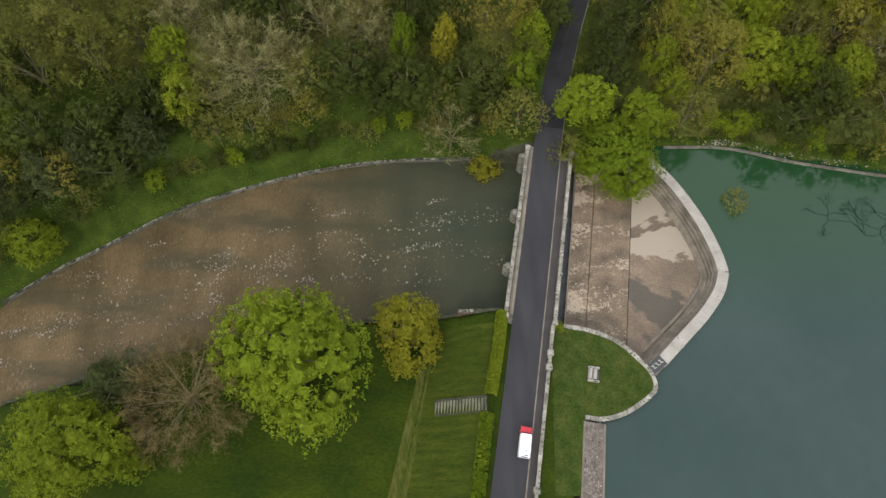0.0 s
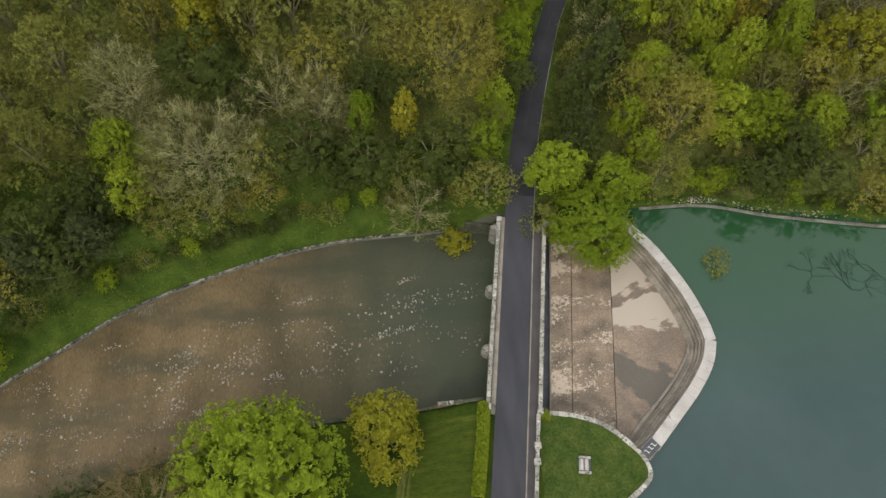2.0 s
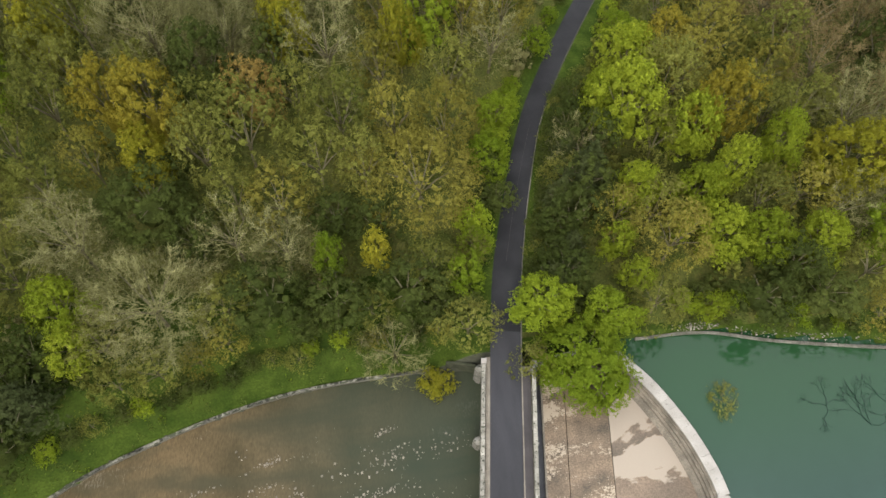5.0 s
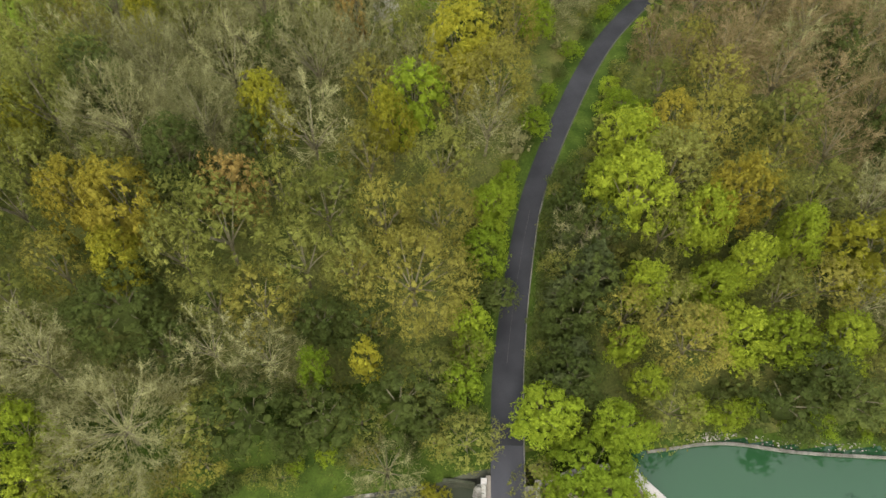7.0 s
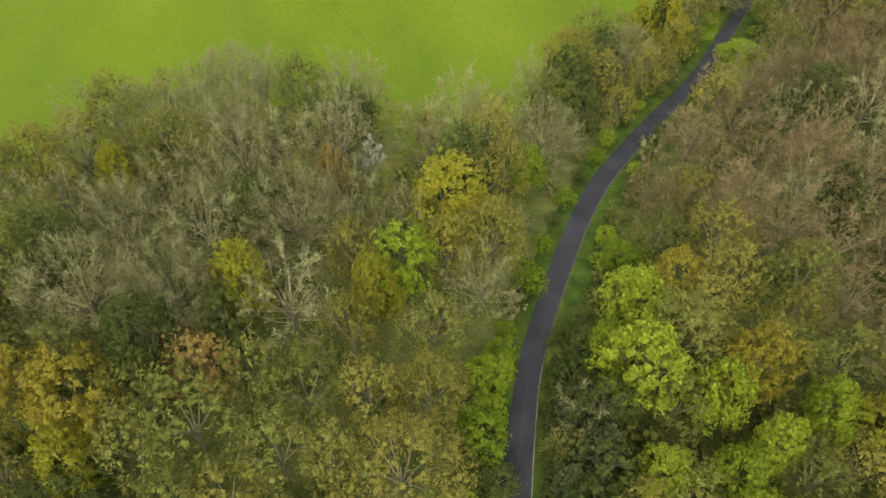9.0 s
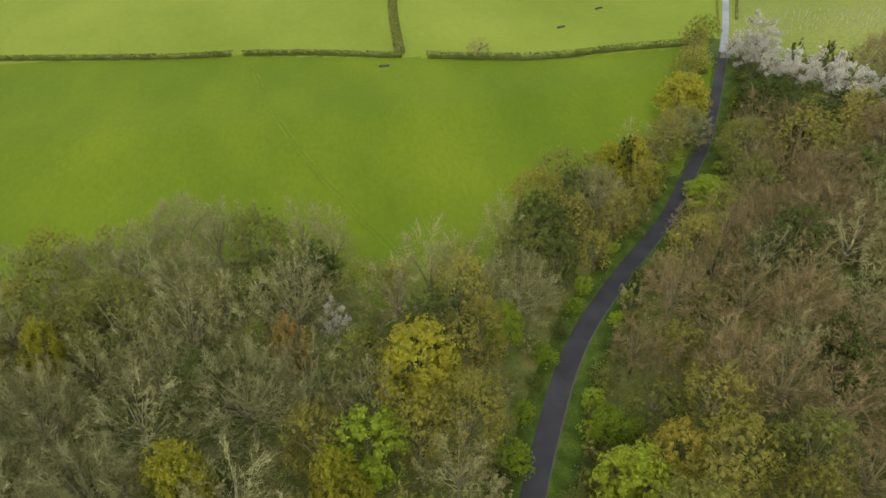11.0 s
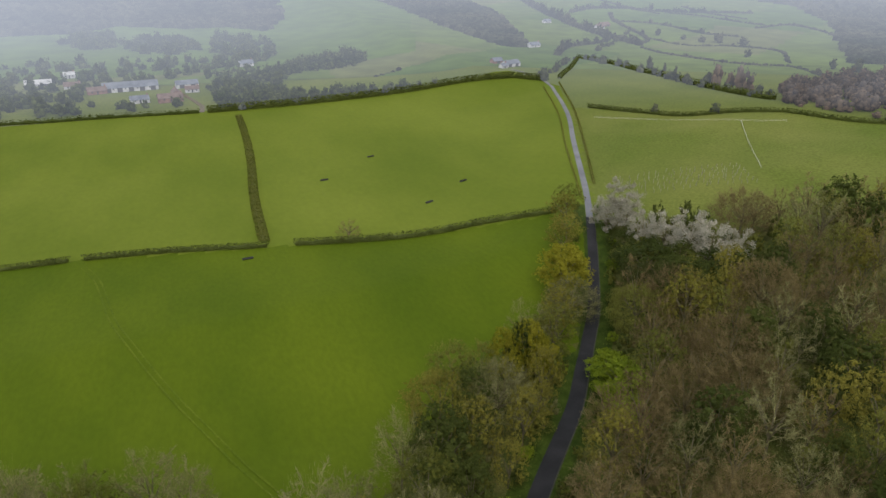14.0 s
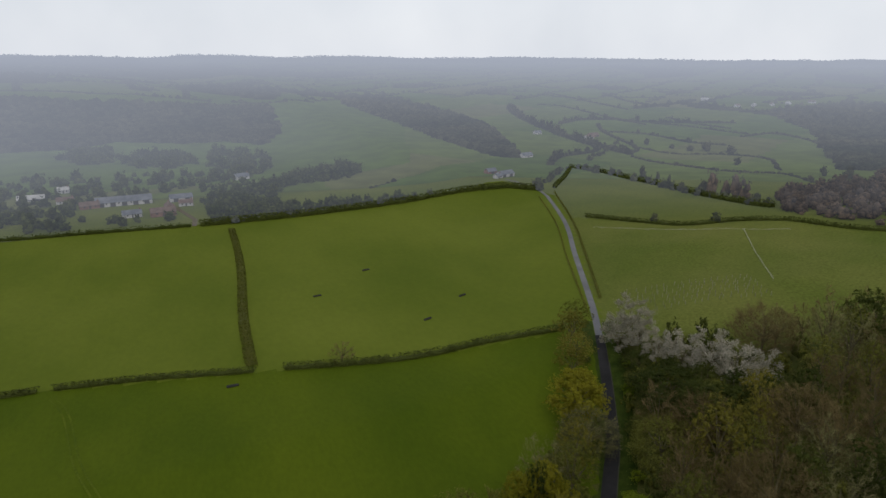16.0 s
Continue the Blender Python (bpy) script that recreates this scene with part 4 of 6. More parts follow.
# ---- parked van ----
def van(m):
    root = tagged(new("van"), "white panel van with a red bonnet parked on the dam road", "van")
    root.matrix_basis = m
    bm = bmesh.new()
    ring = [(-0.92, 0.35), (-0.95, 1.0), (-0.86, 1.75), (-0.72, 1.95), (0.72, 1.95), (0.86, 1.75), (0.95, 1.0), (0.92, 0.35)]
    secs = [(-2.35, 0.97, 0.0), (-2.25, 1.0, 0.02), (0.95, 1.0, 0.0), (1.05, 0.99, -0.01)]
    rows = [[bm.verts.new((x * s, y, z + (dz if z > 1.5 else 0))) for x, z in ring] for y, s, dz in secs]
    for a, b in zip(rows, rows[1:]):
        for i in range(8):
            bm.faces.new((a[i], a[(i + 1) % 8], b[(i + 1) % 8], b[i]))
    bm.faces.new(rows[0])
    bm.faces.new(rows[-1][::-1])
    bmesh.ops.recalc_face_normals(bm, faces=bm.faces[:])
    part("body", bm, PAINT_WHITE, root)
    bm = bmesh.new()
    ring = [(-0.92, 0.35), (-0.94, 0.95), (-0.8, 1.1), (0.8, 1.1), (0.94, 0.95), (0.92, 0.35)]
    rows = [[bm.verts.new((x * s, y, 0.35 + (z - 0.35) * k)) for x, z in ring] for y, s, k in ((1.05, 1, 1.12), (1.75, 0.98, 1.0), (2.2, 0.93, 0.9), (2.38, 0.84, 0.62))]
    for a, b in zip(rows, rows[1:]):
        for i in range(6):
            bm.faces.new((a[i], a[(i + 1) % 6], b[(i + 1) % 6], b[i]))
    bm.faces.new(rows[-1])
    bmesh.ops.recalc_face_normals(bm, faces=bm.faces[:])
    part("bonnet", bm, PAINT_RED, root, "red painted bonnet and front")
    bm = bmesh.new()
    q = [bm.verts.new(p) for p in ((-0.78, 1.52, 1.16), (0.78, 1.52, 1.16), (0.68, 1.06, 1.86), (-0.68, 1.06, 1.86), (-0.78, 1.06, 1.16), (0.78, 1.06, 1.16))]
    for fc in ((0, 1, 2, 3), (0, 3, 4), (1, 5, 2), (3, 2, 5, 4)):
        bm.faces.new([q[i] for i in fc])
    part("windscreen", bm, PAINT_RED, root, "red cab front below the roof")
    bm = bmesh.new()
    box(bm, -0.66, 1.2, 1.42, 0.66, 1.36, 1.62)
    part("windscreen_glass", bm, GLASS, root)
    bm = bmesh.new()
    box(bm, -0.5, -2.4, 1.2, 0.5, -2.34, 1.7, bevel=0.02)
    part("rear_window", bm, GLASS, root)
    bm = bmesh.new()
    box(bm, 0.02, -1.75, 1.955, 0.42, -1.35, 2.0, bevel=0.02)
    part("roof_vent", bm, STEEL, root)
    bm = bmesh.new()
    box(bm, -0.1, -2.25, 1.955, 0.5, -2.1, 1.985, bevel=0.01)
    part("rear_lamp_bar", bm, RUBBER, root)
    for x in (-1.06, 0.94):
        bm = bmesh.new()
        box(bm, x, 1.0, 1.05, x + 0.12, 1.2, 1.3, bevel=0.02)
        part("mirror", bm, RUBBER, root)
    for x in (-0.86, 0.86):
        for y in (-1.5, 1.6):
            bm = bmesh.new()
            tube(bm, (x - 0.1, y, 0.33), (x + 0.1, y, 0.33), 0.33, sides=16)
            w = part("wheel", bm, RUBBER, root)
            bm = bmesh.new()
            s = 1 if x > 0 else -1
            tube(bm, (x + s * 0.1, y, 0.33), (x + s * 0.12, y, 0.33), 0.2, sides=12)
            part("rim", bm, STEEL, w)
    for x in (-0.62, 0.62):
        bm = bmesh.new()
        box(bm, x - 0.14, 2.3, 0.68, x + 0.14, 2.37, 0.84, bevel=0.02)
        part("headlight", bm, PALE, root)


van(Matrix.Translation((12.25, 12.75, 0.06)) @ Matrix.Rotation(-math.atan(0.15), 4, "Z"))

coped_wall("shore_wall", "low stone edging along the far bank of the reservoir", [(42.6, 69.6), (55, 69.4), (67, 66.4), (85, 63.1), (120, 57.5), (200, 29.5)], -5, -0.45, 0.2, 1.6, over=0.04, cap=WALL)
rng = random.Random(5)
verts, faces = [], []
for i in range(210):
    x = rng.choice((rng.gauss(55, 2.4), rng.gauss(53, 1.5), rng.gauss(64, 2.0), rng.gauss(74, 2.5), rng.uniform(46, 110)))
    y = lerp(x, SHORE) + rng.uniform(0.1, 1.5)
    r, n = rng.uniform(0.08, 0.24), len(verts)
    z = land(x, y) + 0.02
    for a in range(5):
        verts.append((x + r * rng.uniform(0.7, 1.2) * math.cos(a * 1.257), y + r * rng.uniform(0.6, 1) * math.sin(a * 1.257), z))
    verts.append((x, y, z + r * 0.7))
    faces += [(n + a, n + (a + 1) % 5, n + 5) for a in range(5)]
tagged(new("shore_rubble", mesh("shore_rubble", verts, faces, mat("bank_stone", (0.07, 0.058, 0.042), (0.24, 0.215, 0.185), 0.5, 6, 0.9, 0.5, 0.3, island=0.5))), "pale broken stones along the reservoir bank", "stones", kind="stuff")


def sunken_branch(x, y, seed, length):
    """A dead bough lying just at the water's surface."""
    rng = random.Random(seed)
    bm = bmesh.new()

    def grow_arm(p, a, l, r, deep):
        bend = a + rng.uniform(-0.5, 0.5)
        m = (p[0] + 0.5 * l * math.cos(bend), p[1] + 0.5 * l * math.sin(bend), WATER_Z + 0.03)
        a += a - bend
        q = (m[0] + 0.5 * l * math.cos(a), m[1] + 0.5 * l * math.sin(a), WATER_Z + 0.03)
        tube(bm, p, m, r, r * 0.8, 5)
        tube(bm, m, q, r * 0.8, r * 0.6, 5)
        if deep:
            for _ in range(rng.randint(2, 3)):
                grow_arm(q, a + rng.uniform(-0.8, 0.8), l * rng.uniform(0.55, 0.85), r * 0.6, deep - 1)

    for k in range(4):
        grow_arm((x, y, WATER_Z + 0.02), rng.uniform(0, 6.28), length, 0.06, 3)
    tagged(part("sunken_branch", bm, SODDEN), "dark dead branches lying in the shallow lake water", "branch")


sunken_branch(77.0, 50.5, 3, 3.0)
sunken_branch(71, 54.5, 9, 2.0)
sunken_branch(82.5, 54, 5, 2.6)


# ---- trees ----
def blades(rng, at, out, size, flat=0.5, slim=1.0):
    """Leaf clumps: bent four-cornered blades at the points, facing outwards with some chance. Verts and faces as arrays."""
    n = len(at)
    nor = out * flat + rng.normal(0, 0.55, (n, 3))
    nor /= np.linalg.norm(nor, axis=1, keepdims=True) + 1e-9
    ax = np.cross(nor, rng.normal(0, 1, (n, 3)))
    ax /= np.linalg.norm(ax, axis=1, keepdims=True) + 1e-9
    bx = np.cross(nor, ax)
    s = (size * rng.uniform(0.55, 1.25, n))[:, None]
    k = slim * rng.uniform(0.35, 0.7, n)[:, None]
    dip = nor * s * 0.25
    v = np.stack([at - ax * s - dip, at + bx * s * k, at + ax * s - dip, at - bx * s * k], 1).reshape(-1, 3)
    f = np.arange(4 * n).reshape(-1, 4)
    return v, f


def join(parts):
    vs, fs, n = [], [], 0
    for v, f in parts:
        vs.append(np.asarray(v))
        fs += [tuple(int(i) + n for i in q) for q in f]
        n += len(v)
    return np.concatenate(vs).tolist(), fs


def ball(level):
    bm = bmesh.new()
    bmesh.ops.create_icosphere(bm, subdivisions=level, radius=1)
    v = np.array([q.co[:] for q in bm.verts])
    f = [tuple(q.index for q in p.verts) for p in bm.faces]
    bm.free()
    return v, f


BALL, LOBE = ball(1), ball(2)
OCTA = (np.array(((1, 0, 0), (0, 1, 0), (-1, 0, 0), (0, -1, 0), (0, 0, 1.0))), [(0, 1, 4), (1, 2, 4), (2, 3, 4), (3, 0, 4)])


ring_ = [(math.cos(a * 1.257), math.sin(a * 1.257)) for a in range(5)]
CAP = (np.array([(c, q, -0.3) for c, q in ring_] + [(0.72 * c, 0.72 * q, 0.62) for c, q in ring_] + [(0, 0, 1.0)]),
       [(a, (a + 1) % 5, 5 + (a + 1) % 5, 5 + a) for a in range(5)] + [(5 + a, 5 + (a + 1) % 5, 10) for a in range(5)])


def prism(p, q, r, r2):
    p, q = np.asarray(p, float), np.asarray(q, float)
    d = (q - p) / (np.linalg.norm(q - p) + 1e-9)
    a = np.cross(d, (0.31, 0.77, 0.55))
    a /= np.linalg.norm(a) + 1e-9
    b = np.cross(d, a)
    v = [e + (a * math.cos(t) + b * math.sin(t)) * w for e, w in ((p, r), (q, r2)) for t in (0, 2.094, 4.189)]
    return np.array(v), [(0, 1, 4, 3), (1, 2, 5, 4), (2, 0, 3, 5)]


def girth(u):
    """How wide a crown is, 0 to 1, from its skirt (0) to its top (1)."""
    u = np.clip(u, 0, 1)
    return np.sqrt(np.clip(1 - np.abs((u - 0.36) / np.where(u < 0.36, 0.52, 0.66)) ** 2.2, 0, 1))


def lobes_of(rng, r, h, count, plump=1.0, foot=0.12):
    """Centres and radii of the rounded boughs that make up an egg-shaped crown."""
    out = []
    p1, p2, tip = rng.uniform(0, 6.28), rng.uniform(0, 6.28), rng.normal(0, 0.1 * r, 2)
    for i in range(count):
        up = 1 - 1.75 * (i + 0.5) / count + rng.uniform(-0.06, 0.06)
        a = i * 2.39996 + rng.uniform(-0.5, 0.5)
        w = math.sqrt(max(0.0, 1 - up * up)) * (1 - 0.14 * up)
        edge = 1 + 0.14 * math.sin(2 * a + p1 + up) + 0.10 * math.sin(3 * a + p2 - 2 * up)
        size = plump * r * rng.uniform(0.15, 0.3) * (48 / count) ** 0.45
        k = (r * edge - 0.75 * size) * w * rng.uniform(0.86, 1.04)
        z = h * (foot + (1 - foot) * (0.5 + 0.5 * up * rng.uniform(0.88, 1.02)))
        out.append(((k * math.cos(a) + tip[0] * up, k * math.sin(a) + tip[1] * up, z - size * (0.5 + 0.5 * up)), size))
    return out


def leafy(seed, r, h, count, leaves, size, core=1.0, loose=1.0, form=None, heart=None, plump=1.0, slim=1.0, foot=0.12, tuft=5):
    """A crown: many separate leafy masses about a dark heart, each bristling with leaf sprays."""
    rng = np.random.default_rng(seed)
    form, heart = form or LOBE, heart or LOBE
    lobes = lobes_of(rng, r, h, count, plump, foot)
    hv = heart[0] * rng.uniform(0.8, 1.1, (len(heart[0]), 1))
    hv = hv * np.array((r * 0.36, r * 0.36, h * 0.2))
    hv[:, :2] *= np.clip(1.0 - 0.55 * hv[:, 2:3] / (h * 0.2), 0.3, 1.15)
    parts = [(hv + (0, 0, h * 0.33), heart[1])] if core > 0.3 else []
    weight = np.array([q[1] ** 2 for q in lobes])
    share = rng.choice(len(lobes), leaves, p=weight / weight.sum())
    at, out = [], []
    for i, (c, q) in enumerate(lobes):
        c = np.array(c)
        far_out = c - np.array((0, 0, h * 0.1 + 0.5 * c[2]))
        far_out = far_out / (np.linalg.norm(far_out) + 1e-9)
        v = form[0] * rng.uniform(0.7, 1.12, (len(form[0]), 1)) * np.array((1, 1, 0.9)) * q * core * 0.93
        parts.append((v + c, form[1]))
        n = int((share == i).sum()) // tuft + 1
        w = rng.normal(0, 1, (n, 3)) + far_out * 0.9 + (0, 0, 0.5)
        w /= np.linalg.norm(w, axis=1, keepdims=True) + 1e-9
        head = c + w * q * rng.uniform(0.72, 1.0 + 0.16 * loose, (n, 1)) * (1, 1, 0.95)
        # each spray is a handful of leaves about one shoot
        at.append(np.repeat(head, tuft, 0) + rng.normal(0, size * 0.6, (n * tuft, 3)))
        out.append(np.repeat(w, tuft, 0))
    at, out = np.concatenate(at), np.concatenate(out)
    parts.append(blades(rng, at, out, size, 1.3, slim))
    return join(parts)


def slivers(rng, foot, tip, thick):
    """Thin tapering twigs from foot to tip, one triangle each."""
    side = np.cross(tip - foot, rng.normal(0, 1, foot.shape))
    side *= np.asarray(thick).reshape(-1, 1) / (np.linalg.norm(side, axis=1, keepdims=True) + 1e-9)
    return np.stack([foot - side, foot + side, tip], 1).reshape(-1, 3), np.arange(3 * len(foot)).reshape(-1, 3)


def bristle(seed, r, h, count, lengthy, thick, bunch=110):
    """The fine outer twigs of a thin crown: slivers that fan up and outwards in bunches."""
    rng = np.random.default_rng(seed + 3)
    u = 1 - rng.uniform(0, 1, bunch) ** 0.8 * 0.95
    a = rng.uniform(0, 6.283, bunch)
    k = r * girth(u) * rng.uniform(0.72, 1.0, bunch)
    head = np.stack([k * np.cos(a), k * np.sin(a), h * (0.12 + 0.86 * u)], 1)
    lean = np.stack([np.cos(a) * (0.95 - 0.55 * u), np.sin(a) * (0.95 - 0.55 * u), 0.45 + 0.7 * u], 1)
    pick = rng.integers(0, bunch, count)
    tip = head[pick] + rng.normal(0, 0.085 * r, (count, 3))
    along = lean[pick] + rng.normal(0, 0.3, (count, 3))
    along /= np.linalg.norm(along, axis=1, keepdims=True)
    foot = tip - along * (lengthy * rng.uniform(0.4, 1.3, count))[:, None]
    return slivers(rng, foot, tip, np.full(count, thick))


def ascending(seed, r, h, mains, forks, twigs, thick, short=1.0):
    """A leafless crown: limbs that sweep out and up from the bole, fork, and end in sprays of fine twigs. Verts and faces, and the twig tips."""
    rng = np.random.default_rng(seed + 9)
    parts, feet, tips, stems = [], [], [], []
    for i in range(mains):
        u = 1 - ((i + 0.5) / mains) ** 0.9 * 0.85
        a = i * 2.39996 + rng.uniform(-0.35, 0.35)
        k = r * float(girth(u)) * rng.uniform(0.78, 1.0)
        end = np.array((k * math.cos(a), k * math.sin(a), h * (0.12 + 0.86 * u)))
        start = np.array((0, 0, h * (0.14 + 0.38 * u)))
        knee = start + (end - start) * (0.5, 0.5, 0.36) + rng.normal(0, 0.04 * r, 3)
        w = thick * (2.6 - 1.2 * u)
        parts += [prism(start, knee, w, w * 0.6), prism(knee, end, w * 0.6, thick * 0.5)]
        for j in range(forks):
            t = rng.uniform(0.25, 1)
            g = knee + (end - knee) * t if t > 0.45 else start + (knee - start) * (t + 0.5)
            way = (end - knee) / np.linalg.norm(end - knee) * 0.7 + rng.normal(0, 0.6, 3) + (0.3 * math.cos(a), 0.3 * math.sin(a), 0.3)
            q = g + way / np.linalg.norm(way) * r * rng.uniform(0.12, 0.28) * short
            stems.append((g, q))
            s = g + (q - g) * rng.uniform(0.25, 1.0, (twigs, 1))
            e = way / np.linalg.norm(way) * 0.7 + rng.normal(0, 0.5, (twigs, 3)) + (0, 0, 0.25)
            e = s + e / np.linalg.norm(e, axis=1, keepdims=True) * r * rng.uniform(0.07, 0.19, (twigs, 1)) * short
            feet.append(s)
            tips.append(e)
    feet, tips = np.concatenate(feet), np.concatenate(tips)
    parts.append(slivers(rng, feet, tips, np.full(len(feet), thick)))
    stems = np.array(stems + stems)
    parts.append(slivers(rng, stems[:, 0], stems[:, 1], np.full(len(stems), thick * 1.7)))
    return join(parts), tips


def limbs(seed, r, h, count=6, trunk=0.42):
    """Trunk and main limbs."""
    rng = np.random.default_rng(seed)
    base, fork = np.array((0, 0, -0.4)), np.array((rng.uniform(-.3, .3), rng.uniform(-.3, .3), h * trunk))
    w = 0.016 * h + 0.012 * r
    parts = [prism(base, fork, w, w * 0.65)]
    for i in range(count):
        a = i * 6.283 / count + rng.uniform(-0.4, 0.4)
        start = base + (fork - base) * rng.uniform(0.65, 1)
        k = rng.uniform(0.35, 0.6)
        mid = start + np.array((r * k * 0.55 * math.cos(a), r * k * 0.55 * math.sin(a), h * 0.2))
        end = mid + np.array((r * 0.32 * math.cos(a), r * 0.32 * math.sin(a), h * rng.uniform(0.1, 0.22)))
        parts += [prism(start, mid, w * 0.5, w * 0.34), prism(mid, end, w * 0.34, w * 0.14)]
    parts.append(prism(fork, fork + np.array((0, 0, h * 0.38)), w * 0.5, w * 0.12))
    return join(parts)


def tiers(seed, r, h, leaves, size):
    """A conifer's drooping sprays, in whorls that narrow to the top."""
    rng = np.random.default_rng(seed)
    k = rng.uniform(0, 1, leaves) ** 0.75
    a = rng.uniform(0, 6.283, leaves)
    lobe = 1 + 0.28 * np.sin(a * 5 + np.floor(k * 9) * 1.7) 
    w = r * (1 - k) * lobe * rng.uniform(0.45, 1.0, leaves) ** 0.6
    at = np.stack([w * np.cos(a), w * np.sin(a), h * (0.1 + 0.9 * k) - 0.14 * w + 0.25 * np.sin(k * 57)], 1)
    out = np.stack([np.cos(a), np.sin(a), 0.7 + 0 * a], 1)
    v = BALL[0] * np.array((r * 0.55, r * 0.55, h * 0.36)) + (0, 0, h * 0.4)
    v[:, :2] *= np.clip(1.15 - v[:, 2:3] / h, 0.1, 1.2)
    return join([(v, BALL[1]), blades(rng, at, out, size, 0.9)])


SHAPES = {}


def shape(kind, big, variant, lite=0):
    """The meshes of a tree of that kind, built once. Crowns of 5 m radius and 13 m height; big ones of 10 and 18 m."""
    key = (kind, big, variant, lite)
    if key in SHAPES:
        return SHAPES[key]
    seed = sum(map(ord, kind)) * 7 + variant * 31 + big * 5
    r, h = (10, 18) if big else (5, 13)
    trunk = mesh("trunk", *limbs(seed, r, h, 9 if big else 7, 0.35), BARK)
    bud = None
    k = (0.82, 0.41, 0.24)[lite] if not big else 2.0
    leaf_size = 0.31 if big else (0.27, 0.31, 0.43)[lite]
    if kind in ("khaki", "olive"):
        v, f = leafy(seed, r, h, int(90 * k ** 0.7), int(2700 * k), leaf_size, 0.26, 1.8, BALL, slim=0.6, plump=1.3, tuft=4)
        crown = mesh("crown", *join([(v, f), bristle(seed, r, h, int((1200 if kind == "khaki" else 1800) * k), r * 0.2, 0.024)]), LEAF[kind])
    elif kind in ("lime", "green", "yellow"):
        v, f = leafy(seed, r, h, int(66 * k ** 0.6), int(4600 * k), leaf_size, 0.46, 1.15, BALL, plump=1.75 if big else 1.45, slim=0.8)
        crown = mesh("crown", v, f, LEAF[kind])
    elif kind in ("gold", "rust", "dark"):
        v, f = leafy(seed, r, h, int(74 * k ** 0.7), int(3300 * k), leaf_size, 0.4, 1.5, BALL, slim=0.7, plump=1.35)
        crown = mesh("crown", v, f, LEAF[kind])
    elif kind == "conifer":
        v, f = tiers(seed, r * 0.95, h, 3000, 0.34)
        crown = mesh("crown", v, f, LEAF[kind])
    elif kind == "white":
        (wv, wf), tips = ascending(seed, r, h, 18, 7, 12, 0.024)
        crown = mesh("crown", wv, wf, TWIG["bare"])
        q = np.random.default_rng(seed)
        at = tips[q.integers(0, len(tips), 4600)] + q.normal(0, 0.25, (4600, 3))
        out = at - np.array((0, 0, h * 0.4))
        lv, lf = blades(q, at, out / np.linalg.norm(out, axis=1, keepdims=True), 0.2, 0.4)
        bud = mesh("foliage", lv.tolist(), lf.tolist(), LEAF[kind])
    else:
        (wv, wf), tips = ascending(seed, r, h, 56 if big else (26, 19, 14)[lite], 10 if big else 7, 18 if big else (19, 16, 14)[lite], 0.019 if lite < 2 else 0.028, 0.62 if big else 1.0)
        crown = mesh("crown", wv, wf, TWIG["brown" if kind == "brown" else "bare"])
        q = np.random.default_rng(seed)
        n = int(1300 * k) if big else int(800 * k)
        at = tips[q.integers(0, len(tips), n)] * q.uniform(0.8, 1.02, (n, 1))
        out = at - np.array((0, 0, h * 0.4))
        low = leafy(seed, r * 0.9, h * 0.92, int(44 * k ** 0.8), int(1700 * k), 0.24, 0.12, 2.2, BALL, slim=0.45, plump=1.2)
        low = join([low, bristle(seed, r, h, int(2600 * k), r * 0.15, 0.022)])
        bud = mesh("foliage", *join([low, blades(q, at, out / np.linalg.norm(out, axis=1, keepdims=True), 0.2, 0.4, 0.6)]), LEAF[kind])
    SHAPES[key] = trunk, crown, bud, r, h
    return SHAPES[key]


SAYS = {
    "lime": ("tree with dense bright yellow-green spring leaves", "tree"),
    "green": ("tree with a full fresh green leafy crown", "tree"),
    "yellow": ("tree with yellow-green young leaves", "tree"),
    "gold": ("tree with golden yellow young leaves", "tree"),
    "rust": ("tree with rusty orange young leaves", "tree"),
    "dark": ("dark evergreen tree thick with ivy", "tree"),
    "khaki": ("half-leafed tree with khaki spring foliage", "tree"),
    "olive": ("thinly leafed grey-green woodland tree", "tree"),
    "bare": ("bare tree with pale grey branches", "tree"),
    "brown": ("bare tree with brown twiggy branches", "tree"),
    "white": ("tree covered in white spring blossom", "tree"),
    "conifer": ("dark green conifer with drooping sprays", "conifer"),
}
NAMES = {"conifer": "conifer", "white": "blossom_tree", "bare": "bare_tree", "brown": "bare_tree"}
TREES = []
tree_rng = random.Random(11)


def tree(kind, x, y, r, h, group=""):
    big = r > 7.5
    trunk, crown, bud, r0, h0 = shape(kind, big, tree_rng.randrange(2 if big else 3), 0 if big else (0 if kind in ("lime", "yellow", "gold", "green") and r > 3 else 1) if not group and y < 275 else 2 if y > 215 or x > 100 and y > 150 else 1 if r < 5.6 or y > 145 else 0)
    label, category = SAYS[kind]
    name = NAMES.get(kind, "woodland_tree" if group.startswith("trees of the") else "tree")
    if r < 2.75 and name == "tree":
        name, category = "bush", "bush"
        label = label.replace("woodland tree", "bush").replace("tree", "bush", 1)
    root = tagged(new(name), label, category, group)
    root.matrix_basis = pose(x, y, land(x, y), 0, 0, tree_rng.uniform(0, 360)) @ Matrix.Diagonal((1.1 * r / r0, 1.1 * r / r0, h / h0, 1))
    piece("trunk", trunk, root)
    piece("crown", crown, root)
    if bud:
        piece("foliage", bud, root)
    TREES.append((x, y, r))
    return root


def grow(kind, rows):
    for x, y, r, h in rows:
        tree(kind, x, y, r, h)


